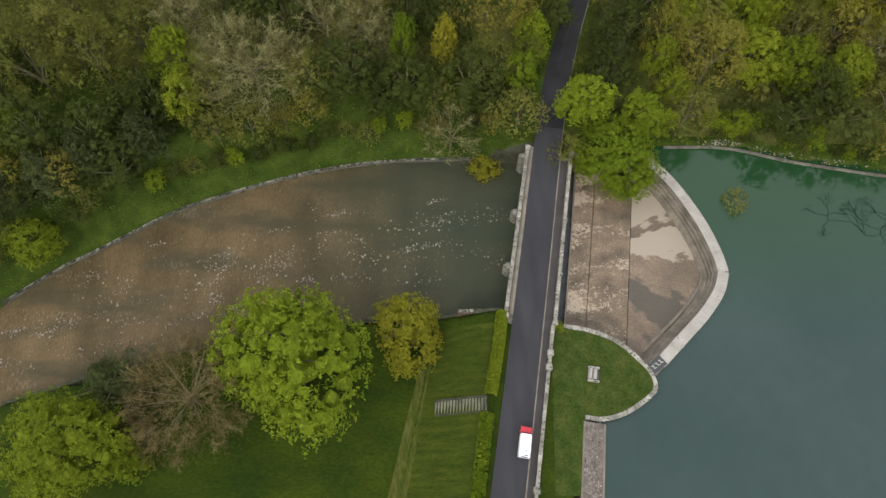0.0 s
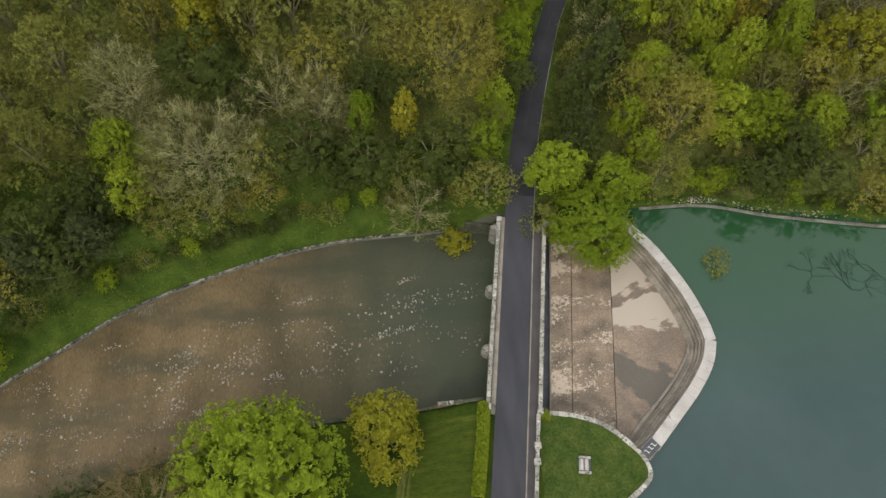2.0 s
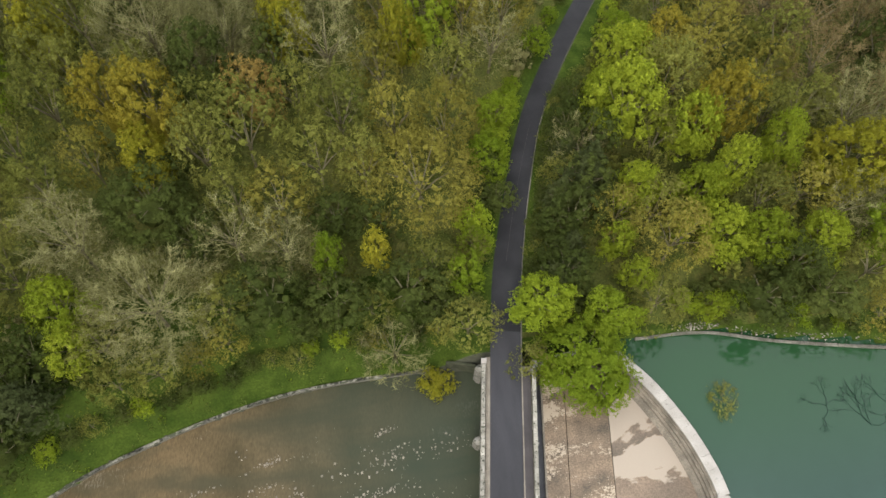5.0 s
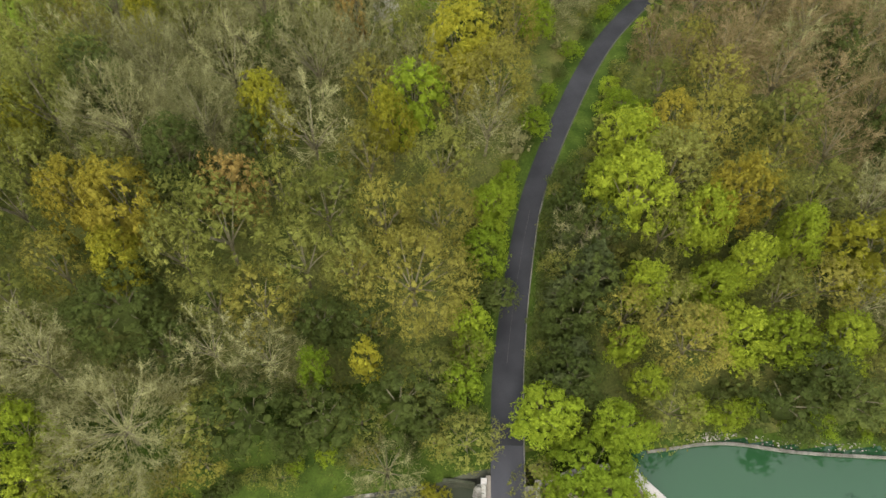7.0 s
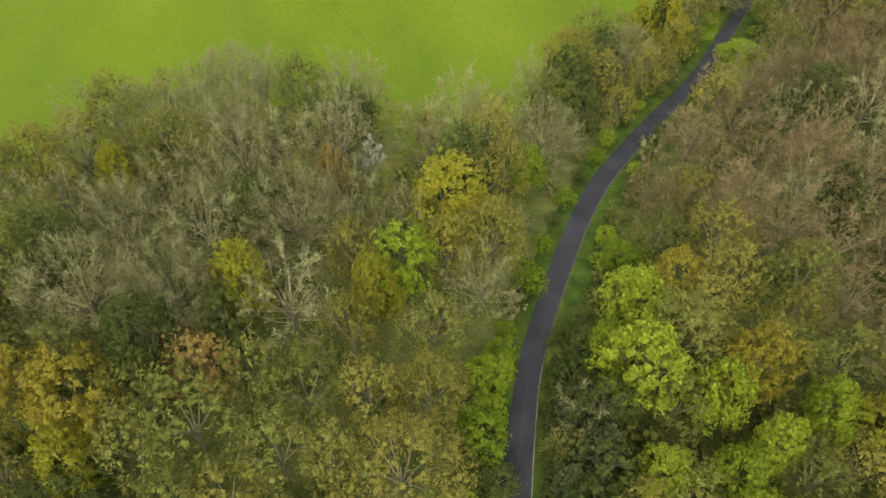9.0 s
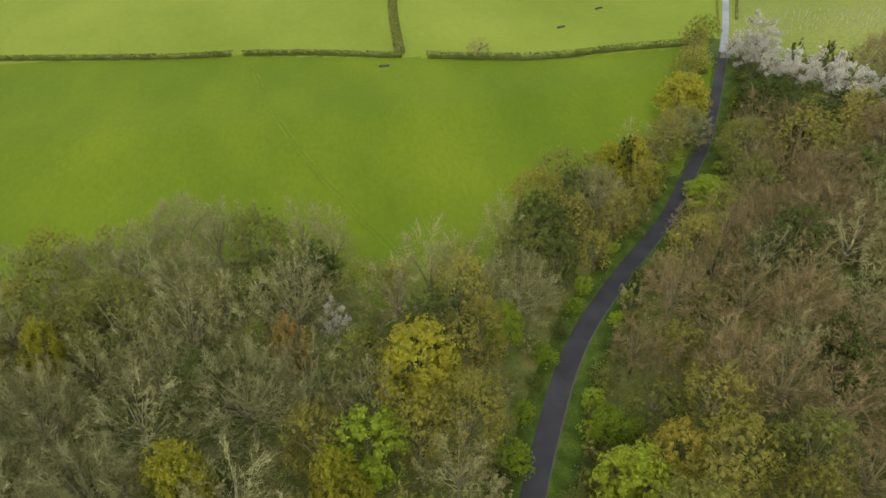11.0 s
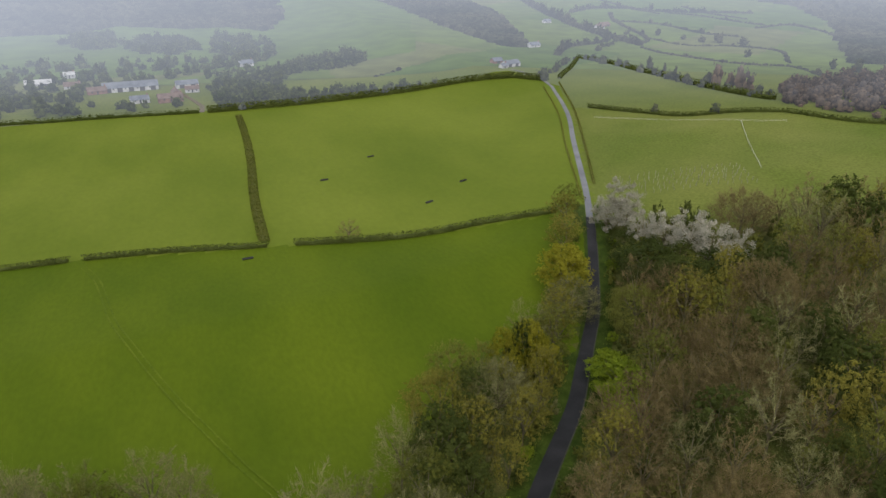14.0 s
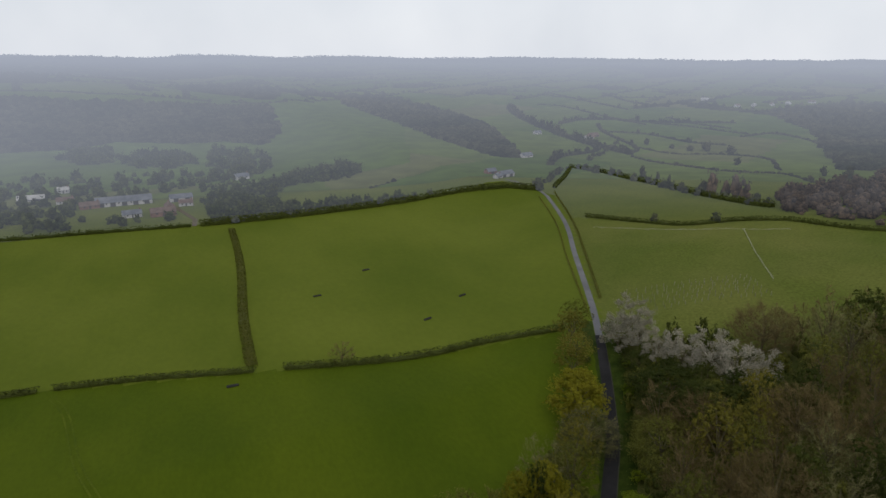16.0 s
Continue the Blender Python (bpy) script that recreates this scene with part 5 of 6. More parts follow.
grow('green', [(-24.8, 25.0, 10.8, 19), (-8.3, 85.5, 2.5, 16.5), (16.9, 88.0, 2.9, 8), (21.2, 104.1, 3.9, 11.0), (24.1, 112.9, 4.0, 12.4), (32.2, 66.3, 7.8, 14), (26.3, 75.6, 4.8, 12), (37.8, 72.2, 4.2, 12), (40.7, 158.6, 4.0, 12.4), (35.9, 132.8, 2.9, 7), (54.7, 134.7, 3.8, 7), (106.3, 192.9, 6.0, 9.4), (110.9, 201.0, 5.0, 6), (102.4, 183.9, 5.1, 6)])
grow('yellow', [(-6.6, 31.3, 5.7, 9), (-0.5, 86.4, 2.5, 15), (7.6, 67.2, 3.0, 4.5), (-38.3, 105.7, 4.2, 16.7), (84.6, 92.7, 6.7, 18.0), (-39.9, 162.5, 3.1, 17.9), (-14.0, 129.4, 4.6, 20.7), (22.7, 175.8, 2.6, 13.8)])
grow('lime', [(-58.5, 11.8, 8.4, 15), (-75.5, 48.3, 4.5, 9), (-50.0, 9.9, 3.0, 7), (-51.0, 80.5, 4.8, 16.5), (-50.2, 75.5, 4.0, 12), (57.9, 102.2, 4.8, 18.3), (72.8, 97.0, 3.7, 17.9), (56.5, 91.3, 4.1, 15.4), (58.4, 83.6, 5.2, 13), (46.2, 92.9, 3.9, 14.7), (66.0, 81.6, 4.6, 13), (76.9, 80.8, 4.6, 12), (56.1, 72.8, 2.8, 6), (41.0, 84.3, 2.8, 12), (43.5, 78.1, 2.7, 11)])
grow('conifer', [(-53.6, 22.4, 7.6, 14), (-57.2, 68.1, 5.8, 11), (38.4, 97.6, 6.4, 15.7), (33.0, 84.6, 4.2, 11)])
grow('brown', [(-41.0, 19.8, 10.0, 15), (79.0, 163.3, 6.1, 13.1), (109.1, 175.3, 9.2, 15.4), (120.4, 170.4, 9.0, 16.6), (87.8, 153.0, 7.0, 15.6), (95.5, 146.3, 7.8, 16.8), (77.2, 144.9, 6.4, 14.4), (100.0, 137.5, 7.3, 18.1), (81.3, 131.0, 7.1, 18.2), (88.7, 125.4, 7.0, 18.3), (85.0, 113.4, 6.3, 18.3), (139.5, 212.7, 9.1, 15.1), (130.5, 184.8, 9.3, 16.5), (188.0, 236.8, 10.4, 16.1), (158.1, 200.9, 9.1, 16.4)])
grow('bare', [(-37.3, 80.4, 10.3, 17), (0.8, 72.0, 5.9, 11), (38.6, 104.5, 5.3, 13.4), (25.2, 127.9, 5.9, 17.9), (36.4, 177.9, 5.9, 16.6), (-38.1, 129.4, 9.4, 22.1), (-24.6, 128.7, 8.0, 22.1), (-6.5, 125.5, 7.5, 22.1), (-5.2, 143.1, 8.9, 22.1), (-18.6, 177.1, 8.7, 20.7), (-34.5, 143.4, 7.9, 20.7), (-20.6, 141.7, 7.5, 20.7), (-40.2, 191.5, 8.0, 17.9), (-23.0, 207.4, 8.4, 17.4), (4.5, 198.4, 7.1, 17.8), (45.5, 164.5, 8.0, 17.9), (75.6, 197.3, 8.5, 16.5), (115.6, 227.0, 7.7, 12.5)])
grow('dark', [(-19.1, 80.7, 6.6, 14), (-7.9, 79.4, 5.5, 13), (4.0, 79.7, 5.8, 13), (-60.9, 61.8, 5.4, 11), (-60.6, 74.0, 4.6, 11), (-38.5, 98.8, 8.1, 14.3), (21.9, 96.7, 3.4, 8.3), (64.7, 73.0, 5.9, 10), (75.1, 72.0, 5.9, 10), (-3.7, 180.8, 4.9, 16.6), (6.4, 182.7, 5.5, 16.6), (58.1, 185.2, 7.1, 16.6), (97.4, 138.4, 4.3, 14.5), (145.7, 232.6, 10.0, 12.7), (147.4, 217.4, 8.9, 13.9)])
grow('olive', [(13.9, 73.5, 4.8, 10), (-38.1, 71.9, 4.0, 9), (-60.0, 88.2, 6.6, 14), (-54.7, 101.2, 6.0, 16.3), (-21.6, 108.1, 7.3, 21.8), (-9.4, 102.9, 6.3, 18.2), (-5.2, 110.8, 6.2, 20.7), (48.9, 89.7, 5.7, 14.0), (68.2, 88.6, 5.2, 14), (84.0, 75.0, 5.1, 12), (46.4, 74.0, 5.1, 10), (23.4, 66.8, 3.7, 11), (-29.7, 168.8, 8.9, 20.7), (-47.6, 144.9, 5.9, 19.3), (15.7, 172.9, 5.6, 16.6), (12.4, 150.8, 5.2, 17.9), (15.3, 119.0, 5.3, 19.3), (61.3, 135.4, 5.0, 13.3)])
grow('olive', [(78.7, 118.9, 5.5, 18.3), (128.3, 214.2, 8.5, 14.0)])
grow('gold', [(-36.7, 112.7, 5.9, 23.5), (-44.1, 114.6, 4.6, 22.1)])
grow('khaki', [(-47.4, 105.2, 3.8, 17.8), (-16.3, 97.0, 5.9, 15.8), (7.9, 97.5, 9.4, 19.2), (4.6, 108.4, 4.7, 21.9), (76.3, 89.8, 5.1, 14), (84.7, 67.6, 4.2, 8), (20.5, 134.9, 4.8, 19.3), (-51.6, 179.0, 7.1, 17.9), (-62.0, 178.9, 5.5, 16.6), (-50.3, 202.1, 5.6, 16.3), (-50.1, 160.2, 4.6, 16.6), (36.0, 155.6, 4.6, 16.6), (65.6, 189.1, 5.3, 16.6), (70.2, 144.2, 4.4, 14.4), (69.2, 131.0, 5.9, 17.0), (63.4, 200.1, 8.0, 16.4)])
grow('rust', [(1.8, 152.6, 3.0, 20.7)])
grow('bare', [(8.0, 140.2, 3.1, 17.9)])
grow('white', [(9.5, 164.8, 2.6, 12), (162.5, 268.0, 6.4, 15.5), (154.5, 263.5, 5.4, 12), (160.5, 261.0, 5.0, 13), (158.5, 250.0, 4.6, 12), (161.5, 242.5, 5.2, 13), (165.0, 235.5, 6.2, 15), (166.0, 227.5, 5.8, 15), (171.0, 222.5, 4.2, 13)])
grow('lime', [(47.2, 107.5, 6.0, 22), (51.0, 121.0, 6.0, 16.5), (44.2, 113.0, 4.4, 14), (62.8, 93.6, 3.4, 18)])
grow('gold', [(63.8, 104.8, 5.6, 21.5), (58.8, 124.0, 4.6, 16.5)])
grow('khaki', [(66.0, 121.0, 6.0, 19), (29.5, 150.5, 5.0, 18), (34.0, 164.5, 5.6, 20.5), (139.5, 265.5, 5.4, 9)])
grow('rust', [(-20.3, 117.0, 5.4, 18)])
grow('yellow', [(7.4, 127.0, 3.6, 19), (22.0, 146.0, 7.0, 21), (85.2, 210.5, 4.0, 16.5), (92.2, 211.5, 4.6, 17.5), (94.5, 207.5, 3.4, 13), (121.0, 239.5, 7.4, 16), (128.5, 246.5, 4.0, 10)])
grow('dark', [(27.2, 155.0, 6.2, 20.5), (56.5, 186.5, 5.2, 19.5), (89.0, 210.5, 3.0, 18.8), (70.5, 197.5, 4.6, 18)])
grow('dark', [(150.5, 250.0, 4.2, 8.5), (154.0, 240.5, 4.4, 9), (157.5, 231.0, 4.6, 10), (161.0, 221.5, 4.8, 11), (166.0, 213.5, 5.0, 12)])
grow('olive', [(146.5, 243.5, 3.8, 7.5), (150.0, 233.0, 4.2, 9), (154.5, 223.0, 4.6, 10)])
grow('bare', [(193.0, 236.0, 6.2, 14)])
grow('lime', [(19.0, 31.8, 0.9, 1.8)])


def fill(poly, box_, mix, tries, sizes, group, clear, lean=0.72, seed=1):
    """Trees in the gaps of a wood, keeping off the lane and out of each other."""
    rng = random.Random(seed)
    for _ in range(tries):
        x, y = rng.uniform(box_[0], box_[2]), rng.uniform(box_[1], box_[3])
        if not inside(x, y, poly):
            continue
        r = rng.uniform(*sizes)
        if abs(x - lane_x(y)) < (0.95 * r + clear + (2.2 if y > 118 else 0)) * (1.3 if y > 118 else 1.05) or any((x - a) ** 2 + (y - b) ** 2 < (lean * (r + c)) ** 2 for a, b, c in TREES):
            continue
        # low growth in front of the blossom
        if 140 < x < 196 and 196 < y < 272 and (y > 216 or r > 5):
            continue
        kinds, weights = zip(*mix(x, y).items())
        tall = 1 if y < 100 else 1.25 if x < lane_x(y) else 1.08
        tree(rng.choices(kinds, weights)[0], x, y, r, (r * rng.uniform(1.9, 2.5) + 4.5) * tall, group)


def west_mix(x, y):
    if y < 95:
        return {"dark": 4, "olive": 5, "green": 1, "bare": 1}
    if y < 135:
        return {"olive": 5, "khaki": 3, "dark": 2, "green": 1, "yellow": 1}
    return {"bare": 8, "olive": 3, "khaki": 1, "dark": 1}


def east_mix(x, y):
    if y < 80:
        return {"dark": 4, "olive": 3, "green": 1}
    if x - lane_x(y) < 45 and y < 115:
        return {"lime": 2, "olive": 4, "khaki": 3, "green": 1, "dark": 1}
    if y < 190:
        return {"brown": 7, "bare": 4, "olive": 2, "khaki": 2, "dark": 2}
    return {"brown": 8, "bare": 3, "olive": 2, "khaki": 2, "dark": 3}


# thickets above the channel wall and along the reservoir bank
row = random.Random(12)
for near, far_, sizes, tall in ((4.4, 6.0, (1.6, 2.6), (3, 5.5)), (7.0, 9.5, (2.8, 4.2), (7, 10)), (11, 15, (4, 5.4), (10, 13))):
    for i in range(30):
        x = -92 + i * 3.6 + row.uniform(-1, 1)
        y = lerp(x, WALL_N) + row.uniform(near, far_) * (1.25 if x < -50 else 1)
        if x < 12 and all((x - a) ** 2 + (y - b) ** 2 > (0.5 * c + sizes[0] * 0.6) ** 2 for a, b, c in TREES):
            tree(row.choice(("dark", "olive", "olive", "dark", "green" if near < 5 else "olive", "khaki")), x, y, row.uniform(*sizes), row.uniform(*tall), "thicket above the channel")
grow('conifer', [(-72.5, 58.5, 5.2, 12), (-79.5, 54.5, 4.6, 11), (-66.5, 63.5, 5.0, 12)])
grow('dark', [(34.3, 90.0, 4.8, 14.0), (37.0, 95.5, 4.6, 15.2), (39.7, 103.1, 4.6, 15.9), (31.5, 80.5, 4.2, 12)])
# dark evergreens and green saplings hard by the shaded lane
for i in range(8):
    y = 80 + i * 5
    tree(("conifer", "dark", "dark", "conifer", "olive")[i % 5], lane_x(y) + row.uniform(6.6, 8.2), y, row.uniform(3.2, 4.4), row.uniform(9, 13), "dark trees beside the lane")
for i in range(19):
    y = 77 + i * 2.5
    tree(("dark", "olive", "dark")[i % 3], lane_x(y) + row.uniform(4.3, 5.0) - (0.9 if y > 104 else 0), y, row.uniform(1.5, 2.1), row.uniform(2.6, 4.6), "dark bushes beside the lane")
for i in range(9):
    y = 77 + i * 5.2
    r = row.uniform(2.6, 3.6)
    tree(("dark", "green", "olive", "green", "dark")[i % 5], lane_x(y) - 1.12 * r - row.uniform(3.0, 3.8), y, r, row.uniform(6, 10), "trees beside the lane")
for i in range(40):
    x = 43 + i * 1.5 + row.uniform(-1, 1)
    y = lerp(x, SHORE) + (row.uniform(1.9, 3.0) if i % 2 else row.uniform(3.4, 5.5))
    if all((x - a) ** 2 + (y - b) ** 2 > (0.42 * c + 0.8) ** 2 for a, b, c in TREES):
        tree(row.choice(("dark", "olive", "dark", "dark", "green")), x, y, row.uniform(1.2, 1.7) if i % 2 else row.uniform(1.8, 2.8), row.uniform(2, 3.4) if i % 2 else row.uniform(3, 6), "thicket along the reservoir bank")
# rough tufts on the grass bank
for kind, count, low, high in (("hedge", 1500, 0.8, 8.5), ("dark", 900, 4.2, 10), ("green", 350, 1.0, 9)):
    q = np.random.default_rng(len(kind))
    at = []
    while len(at) < count:
        cx = q.uniform(-95, 13)
        cy = lerp(cx, WALL_N) + q.uniform(low, high)
        for _ in range(8):
            x, y = cx + q.normal(0, 0.35), cy + q.normal(0, 0.35)
            at.append((x, y, land(x, y) + q.uniform(0.05, 0.45)))
    v, f = blades(q, np.array(at), np.tile((0, 0, 1.0), (len(at), 1)), 0.2, 0.6)
    tagged(new("bank_tufts", mesh("bank_tufts", v.tolist(), f.tolist(), LEAF[kind])), "rough grass tufts and weeds on the bank above the channel", "grass", kind="stuff")
# the row of trees between lane and pasture
row = random.Random(8)
for i in range(17):
    y = 186 + i * 5.8
    x = lane_x(y) - row.uniform(9.5, 13.5)
    if all((x - a) ** 2 + (y - b) ** 2 > (0.72 * (4.5 + c)) ** 2 for a, b, c in TREES):
        tree(row.choice(("khaki", "olive", "bare", "khaki", "khaki", "bare")), x, y, row.uniform(3.8, 5.2), row.uniform(15, 19) * (1 if y < 225 else 0.8), "trees between lane and pasture")
for i in range(14):
    y = 178 + i * 5
    x = lane_x(y) - row.uniform(9.5, 11.5)
    if all((x - a) ** 2 + (y - b) ** 2 > (0.7 * (3.9 + c)) ** 2 for a, b, c in TREES):
        tree(row.choice(("dark", "khaki", "olive", "bare", "khaki")), x, y, row.uniform(3.4, 4.4), row.uniform(9, 13), "trees between lane and pasture")
for i in range(26):
    y = 118 + i * 6
    for side in (-1, 1):
        if row.random() < 0.85:
            x = lane_x(y) + side * row.uniform(6.2, 8.6)
            tree(row.choice(("green", "dark", "olive", "green")), x, y, row.uniform(1.4, 2.4), row.uniform(2.6, 4.5), "bushes beside the lane")
fill(WEST_WOOD, (-108, 60, 150, 285), west_mix, 4000, (4.2, 6.8), "trees of the west wood", 2.6, 0.63, 2)
fill(EAST_WOOD, (22, 66, 262, 272), east_mix, 5000, (4.2, 6.8), "trees of the east wood", 2.8, 0.63, 3)


def understorey(label, poly, box_, kind, tries, clear, seed):
    """Small rounded trees and bushes that fill what is left between the crowns, as one mass."""
    rng = random.Random(seed)
    forms = []
    for k in range(4):
        forms.append(leafy(seed * 10 + k, 1, 2.2, 11, 120, 0.1, 0.7, form=BALL, heart=BALL, plump=0.8))
    parts, taken = [], []
    for _ in range(tries):
        x, y = rng.uniform(box_[0], box_[2]), rng.uniform(box_[1], box_[3])
        r = rng.uniform(1.7, 3.0)
        if not inside(x, y, poly) or abs(x - lane_x(y)) < clear + r:
            continue
        if any((x - a) ** 2 + (y - b) ** 2 < (0.82 * c + 0.3 * r) ** 2 for a, b, c in TREES) or any((x - a) ** 2 + (y - b) ** 2 < (0.7 * (c + r)) ** 2 for a, b, c in taken):
            continue
        taken.append((x, y, r))
        v, f = rng.choice(forms)
        a = rng.uniform(0, 6.28)
        c, s, t = math.cos(a), math.sin(a), rng.uniform(1.0, 1.9)
        v = np.array(v)
        v = np.stack([x + r * (c * v[:, 0] - s * v[:, 1]), y + r * (s * v[:, 0] + c * v[:, 1]), land(x, y) - 0.3 + r * t * v[:, 2]], 1)
        parts.append((v, f))
    v, f = join(parts)
    tagged(new("understorey", mesh("understorey", v, f, LEAF[kind])), label, "undergrowth", kind="stuff")
    TREES.extend(taken)


understorey("budding saplings between the trees of the west wood", WEST_WOOD, (-108, 55, 150, 285), "bare", 900, 4.0, 31)
understorey("grey-green saplings between the trees of the west wood", WEST_WOOD, (-108, 55, 150, 285), "olive", 2400, 4.0, 32)
understorey("dark bushes between the trees of the east wood", EAST_WOOD, (22, 66, 200, 272), "dark", 900, 3.6, 33)
understorey("grey-green saplings between the trees of the east wood", EAST_WOOD, (22, 66, 200, 272), "olive", 2400, 3.6, 34)


def undergrowth(label, poly, box_, count, seed):
    """Brambles, saplings and low green that close the floor between the trees."""
    rng = np.random.default_rng(seed)
    at = []
    while len(at) < count:
        x, y = rng.uniform(box_[0], box_[2]), rng.uniform(box_[1], box_[3])
        if inside(x, y, poly) and abs(x - lane_x(y)) > 6:
            tall = 3.2 * max(0, noise.noise((x / 6, y / 6, seed))) + 0.9
            for _ in range(7):
                px, py = x + rng.normal(0, 0.8), y + rng.normal(0, 0.8)
                at.append((px, py, land(x, y) + tall * rng.uniform(0.15, 1)))
    at = np.array(at)
    out = np.tile((0, 0, 1.0), (len(at), 1))
    v, f = blades(rng, at, out, 0.3, 0.8)
    tagged(new("undergrowth", mesh("undergrowth", v.tolist(), f.tolist(), LEAF["hedge" if seed % 2 else "olive"])), label, "undergrowth", kind="stuff")


for n in (1, 2):
    undergrowth("low green brambles and saplings under the west wood", WEST_WOOD, (-108, 55, 150, 285), 12000, n)
    undergrowth("low green brambles and saplings under the east wood", EAST_WOOD, (22, 66, 190, 272), 9000, n + 2)


# ---- hedges ----
def hedge(label, points, w, h, kind="hedge", gap=1.6, per=40, size=0.34, seed=3):
    rng = np.random.default_rng(seed)
    line = smooth_line(points, gap)
    verts, faces = [], []
    side = sides_of(line)
    for p, s in zip(line, side):
        k, hh = w * rng.uniform(0.4, 0.95), h * rng.uniform(0.45, 0.95)
        z = land(p[0], p[1]) - 0.2
        verts += [(p[0] + s[0] * o * k, p[1] + s[1] * o * k, z + q * hh) for o, q in ((-.42, 0), (-.45, .6), (-.22, .93), (.22, .93), (.45, .6), (.42, 0))]
    for i in range(len(line) - 1):
        faces += [(6 * i + j, 6 * i + j + 1, 6 * i + j + 7, 6 * i + j + 6) for j in range(5)]
    n = per * len(line)
    at, out = [], []
    for i in rng.integers(0, len(line), n):
        p, s, t = line[i], side[i], rng.uniform(0, math.pi)
        o = math.cos(t) * w * 0.48
        j = rng.uniform(-gap / 2, gap / 2)
        x, y = p[0] + s[0] * o - s[1] * j, p[1] + s[1] * o + s[0] * j
        at.append((x, y, land(p[0], p[1]) + h * (0.25 + 0.75 * math.sin(t)) * rng.uniform(0.8, 1.1)))
        out.append((s[0] * math.cos(t), s[1] * math.cos(t), math.sin(t) + 0.2))
    v, f = join([(verts, faces), blades(rng, np.array(at), np.array(out), size)])
    return tagged(new("hedge", mesh("hedge", v, f, LEAF[kind])), label, "hedge")


hedge("overgrown leafy hedge along the dam road", [(9.5, 34), (8.6, 28), (7.2, 20.4)], 2.0, 2.1, "lime", 0.5, 130, 0.25)
hedge("overgrown leafy hedge along the dam road", [(6.5, 17), (5.2, 8), (2, -12), (-4, -48)], 2.2, 1.8, "green", 0.6, 90, 0.24, 4)
LONG = "dark clipped hawthorn hedge across the pasture"
hedge(LONG, [(-120, 352), (-48, 340), (-19, 337.5)], 2.6, 2.0)
hedge(LONG, [(-14, 337), (16, 331), (47, 321)], 2.6, 2.1)
hedge(LONG, [(57, 318), (90, 305.5), (107, 301), (128, 297), (149, 286.5)], 3.0, 2.6)
hedge("broad ragged hedge between two pastures", [(47, 326), (52, 378), (61, 445), (66, 495), (69, 540)], 4.4, 1.4, "olive", 2.0, 40, 0.4)
hedge("tall boundary hedge beside a far lane", [(-160, 575), (-62, 566), (-7, 564), (46, 559)], 4, 3, "hedge", 2.5, 22, 0.4)
hedge("tall boundary hedge beside a far lane", [(52, 559), (105, 559), (154, 561), (190, 562), (232, 562), (256, 551), (286, 514)], 6.5, 4.4, "hedge", 2.5, 60, 0.6)
hedge("hedge beside the lane over the hill", [(164, 292), (200, 357), (233, 414), (270, 489)], 0.8, 0.8, "olive", 2, 14, 0.28)
hedge("hedge beside the lane over the hill", [(178, 303), (214, 362), (247, 418), (290, 500)], 1.2, 1.1, "olive", 2, 18, 0.3)
hedge("dark hedge along the top of the hill field", [(258, 420), (266, 383), (273, 357), (298, 345), (315, 329), (342, 298), (420, 260)], 3, 2.4)
hedge("long hedge below the far pastures", [(300, 515), (345, 565), (389, 619)], 4, 3.2, "hedge", 2.5, 22, 0.4)
hedge("long hedge below the far pastures", [(389, 619), (388, 580), (379, 525), (370, 470), (355, 418), (346, 380), (344, 362)], 4.5, 4, "hedge", 2.5, 30, 0.5)

tree("brown", 76, 313, 4.6, 8)
sunk = tree("olive", 54.3, 57.4, 1.7, 2.4)
sunk.matrix_basis = pose(54.3, 57.4, WATER_Z - 1.4) @ Matrix.Diagonal((0.5, 0.72, 0.24, 1))
tagged(sunk, "half-drowned yellowish bush standing in the lake", "bush")
sunk.name = "drowned_bush"

# worn path across the pasture
for side in (-0.85, 0.75):
    v, f = sweep(smooth_line([(-14, 330), (-9, 315), (-4, 283), (2, 262), (9, 242), (18, 219), (28, 193)], 4), [(side - 0.3, 0.1), (side, 0.12), (side + 0.3, 0.1)], land, closed=False)
    tagged(new("footpath", mesh("footpath", v, f, WORN)), "faint worn wheel track across the pasture", "path", kind="structure")


# ---- feeding troughs, fence and young trees in tubes ----
def trough(x, y, turn):
    root = tagged(new("feed_trough"), "low dark feed trough standing on the pasture", "trough", "troughs on the pasture")
    root.matrix_basis = pose(x, y, land(x, y), 0, 0, turn)
    bm = bmesh.new()
    for s in (-0.45, 0.4):
        box(bm, -1.9, s, 0.12, 1.9, s + 0.06, 0.55)
    box(bm, -1.9, -0.45, 0.12, 1.9, 0.46, 0.2)
    for s in (-1.9, 1.84):
        box(bm, s, -0.45, 0.12, s + 0.06, 0.46, 0.55)
    part("bin", bm, SLATE, root)
    for sx in (-1.6, 1.6):
        bm = bmesh.new()
        box(bm, sx - 0.06, -0.4, -0.1, sx + 0.06, 0.4, 0.12)
        part("foot", bm, TIMBER, root)


for x, y, turn in ((142, 352, 20), (118, 335, 18), (39, 313, 0), (87, 391, 5), (120, 420, 10), (78, 310, 0)):
    trough(x, y, turn)


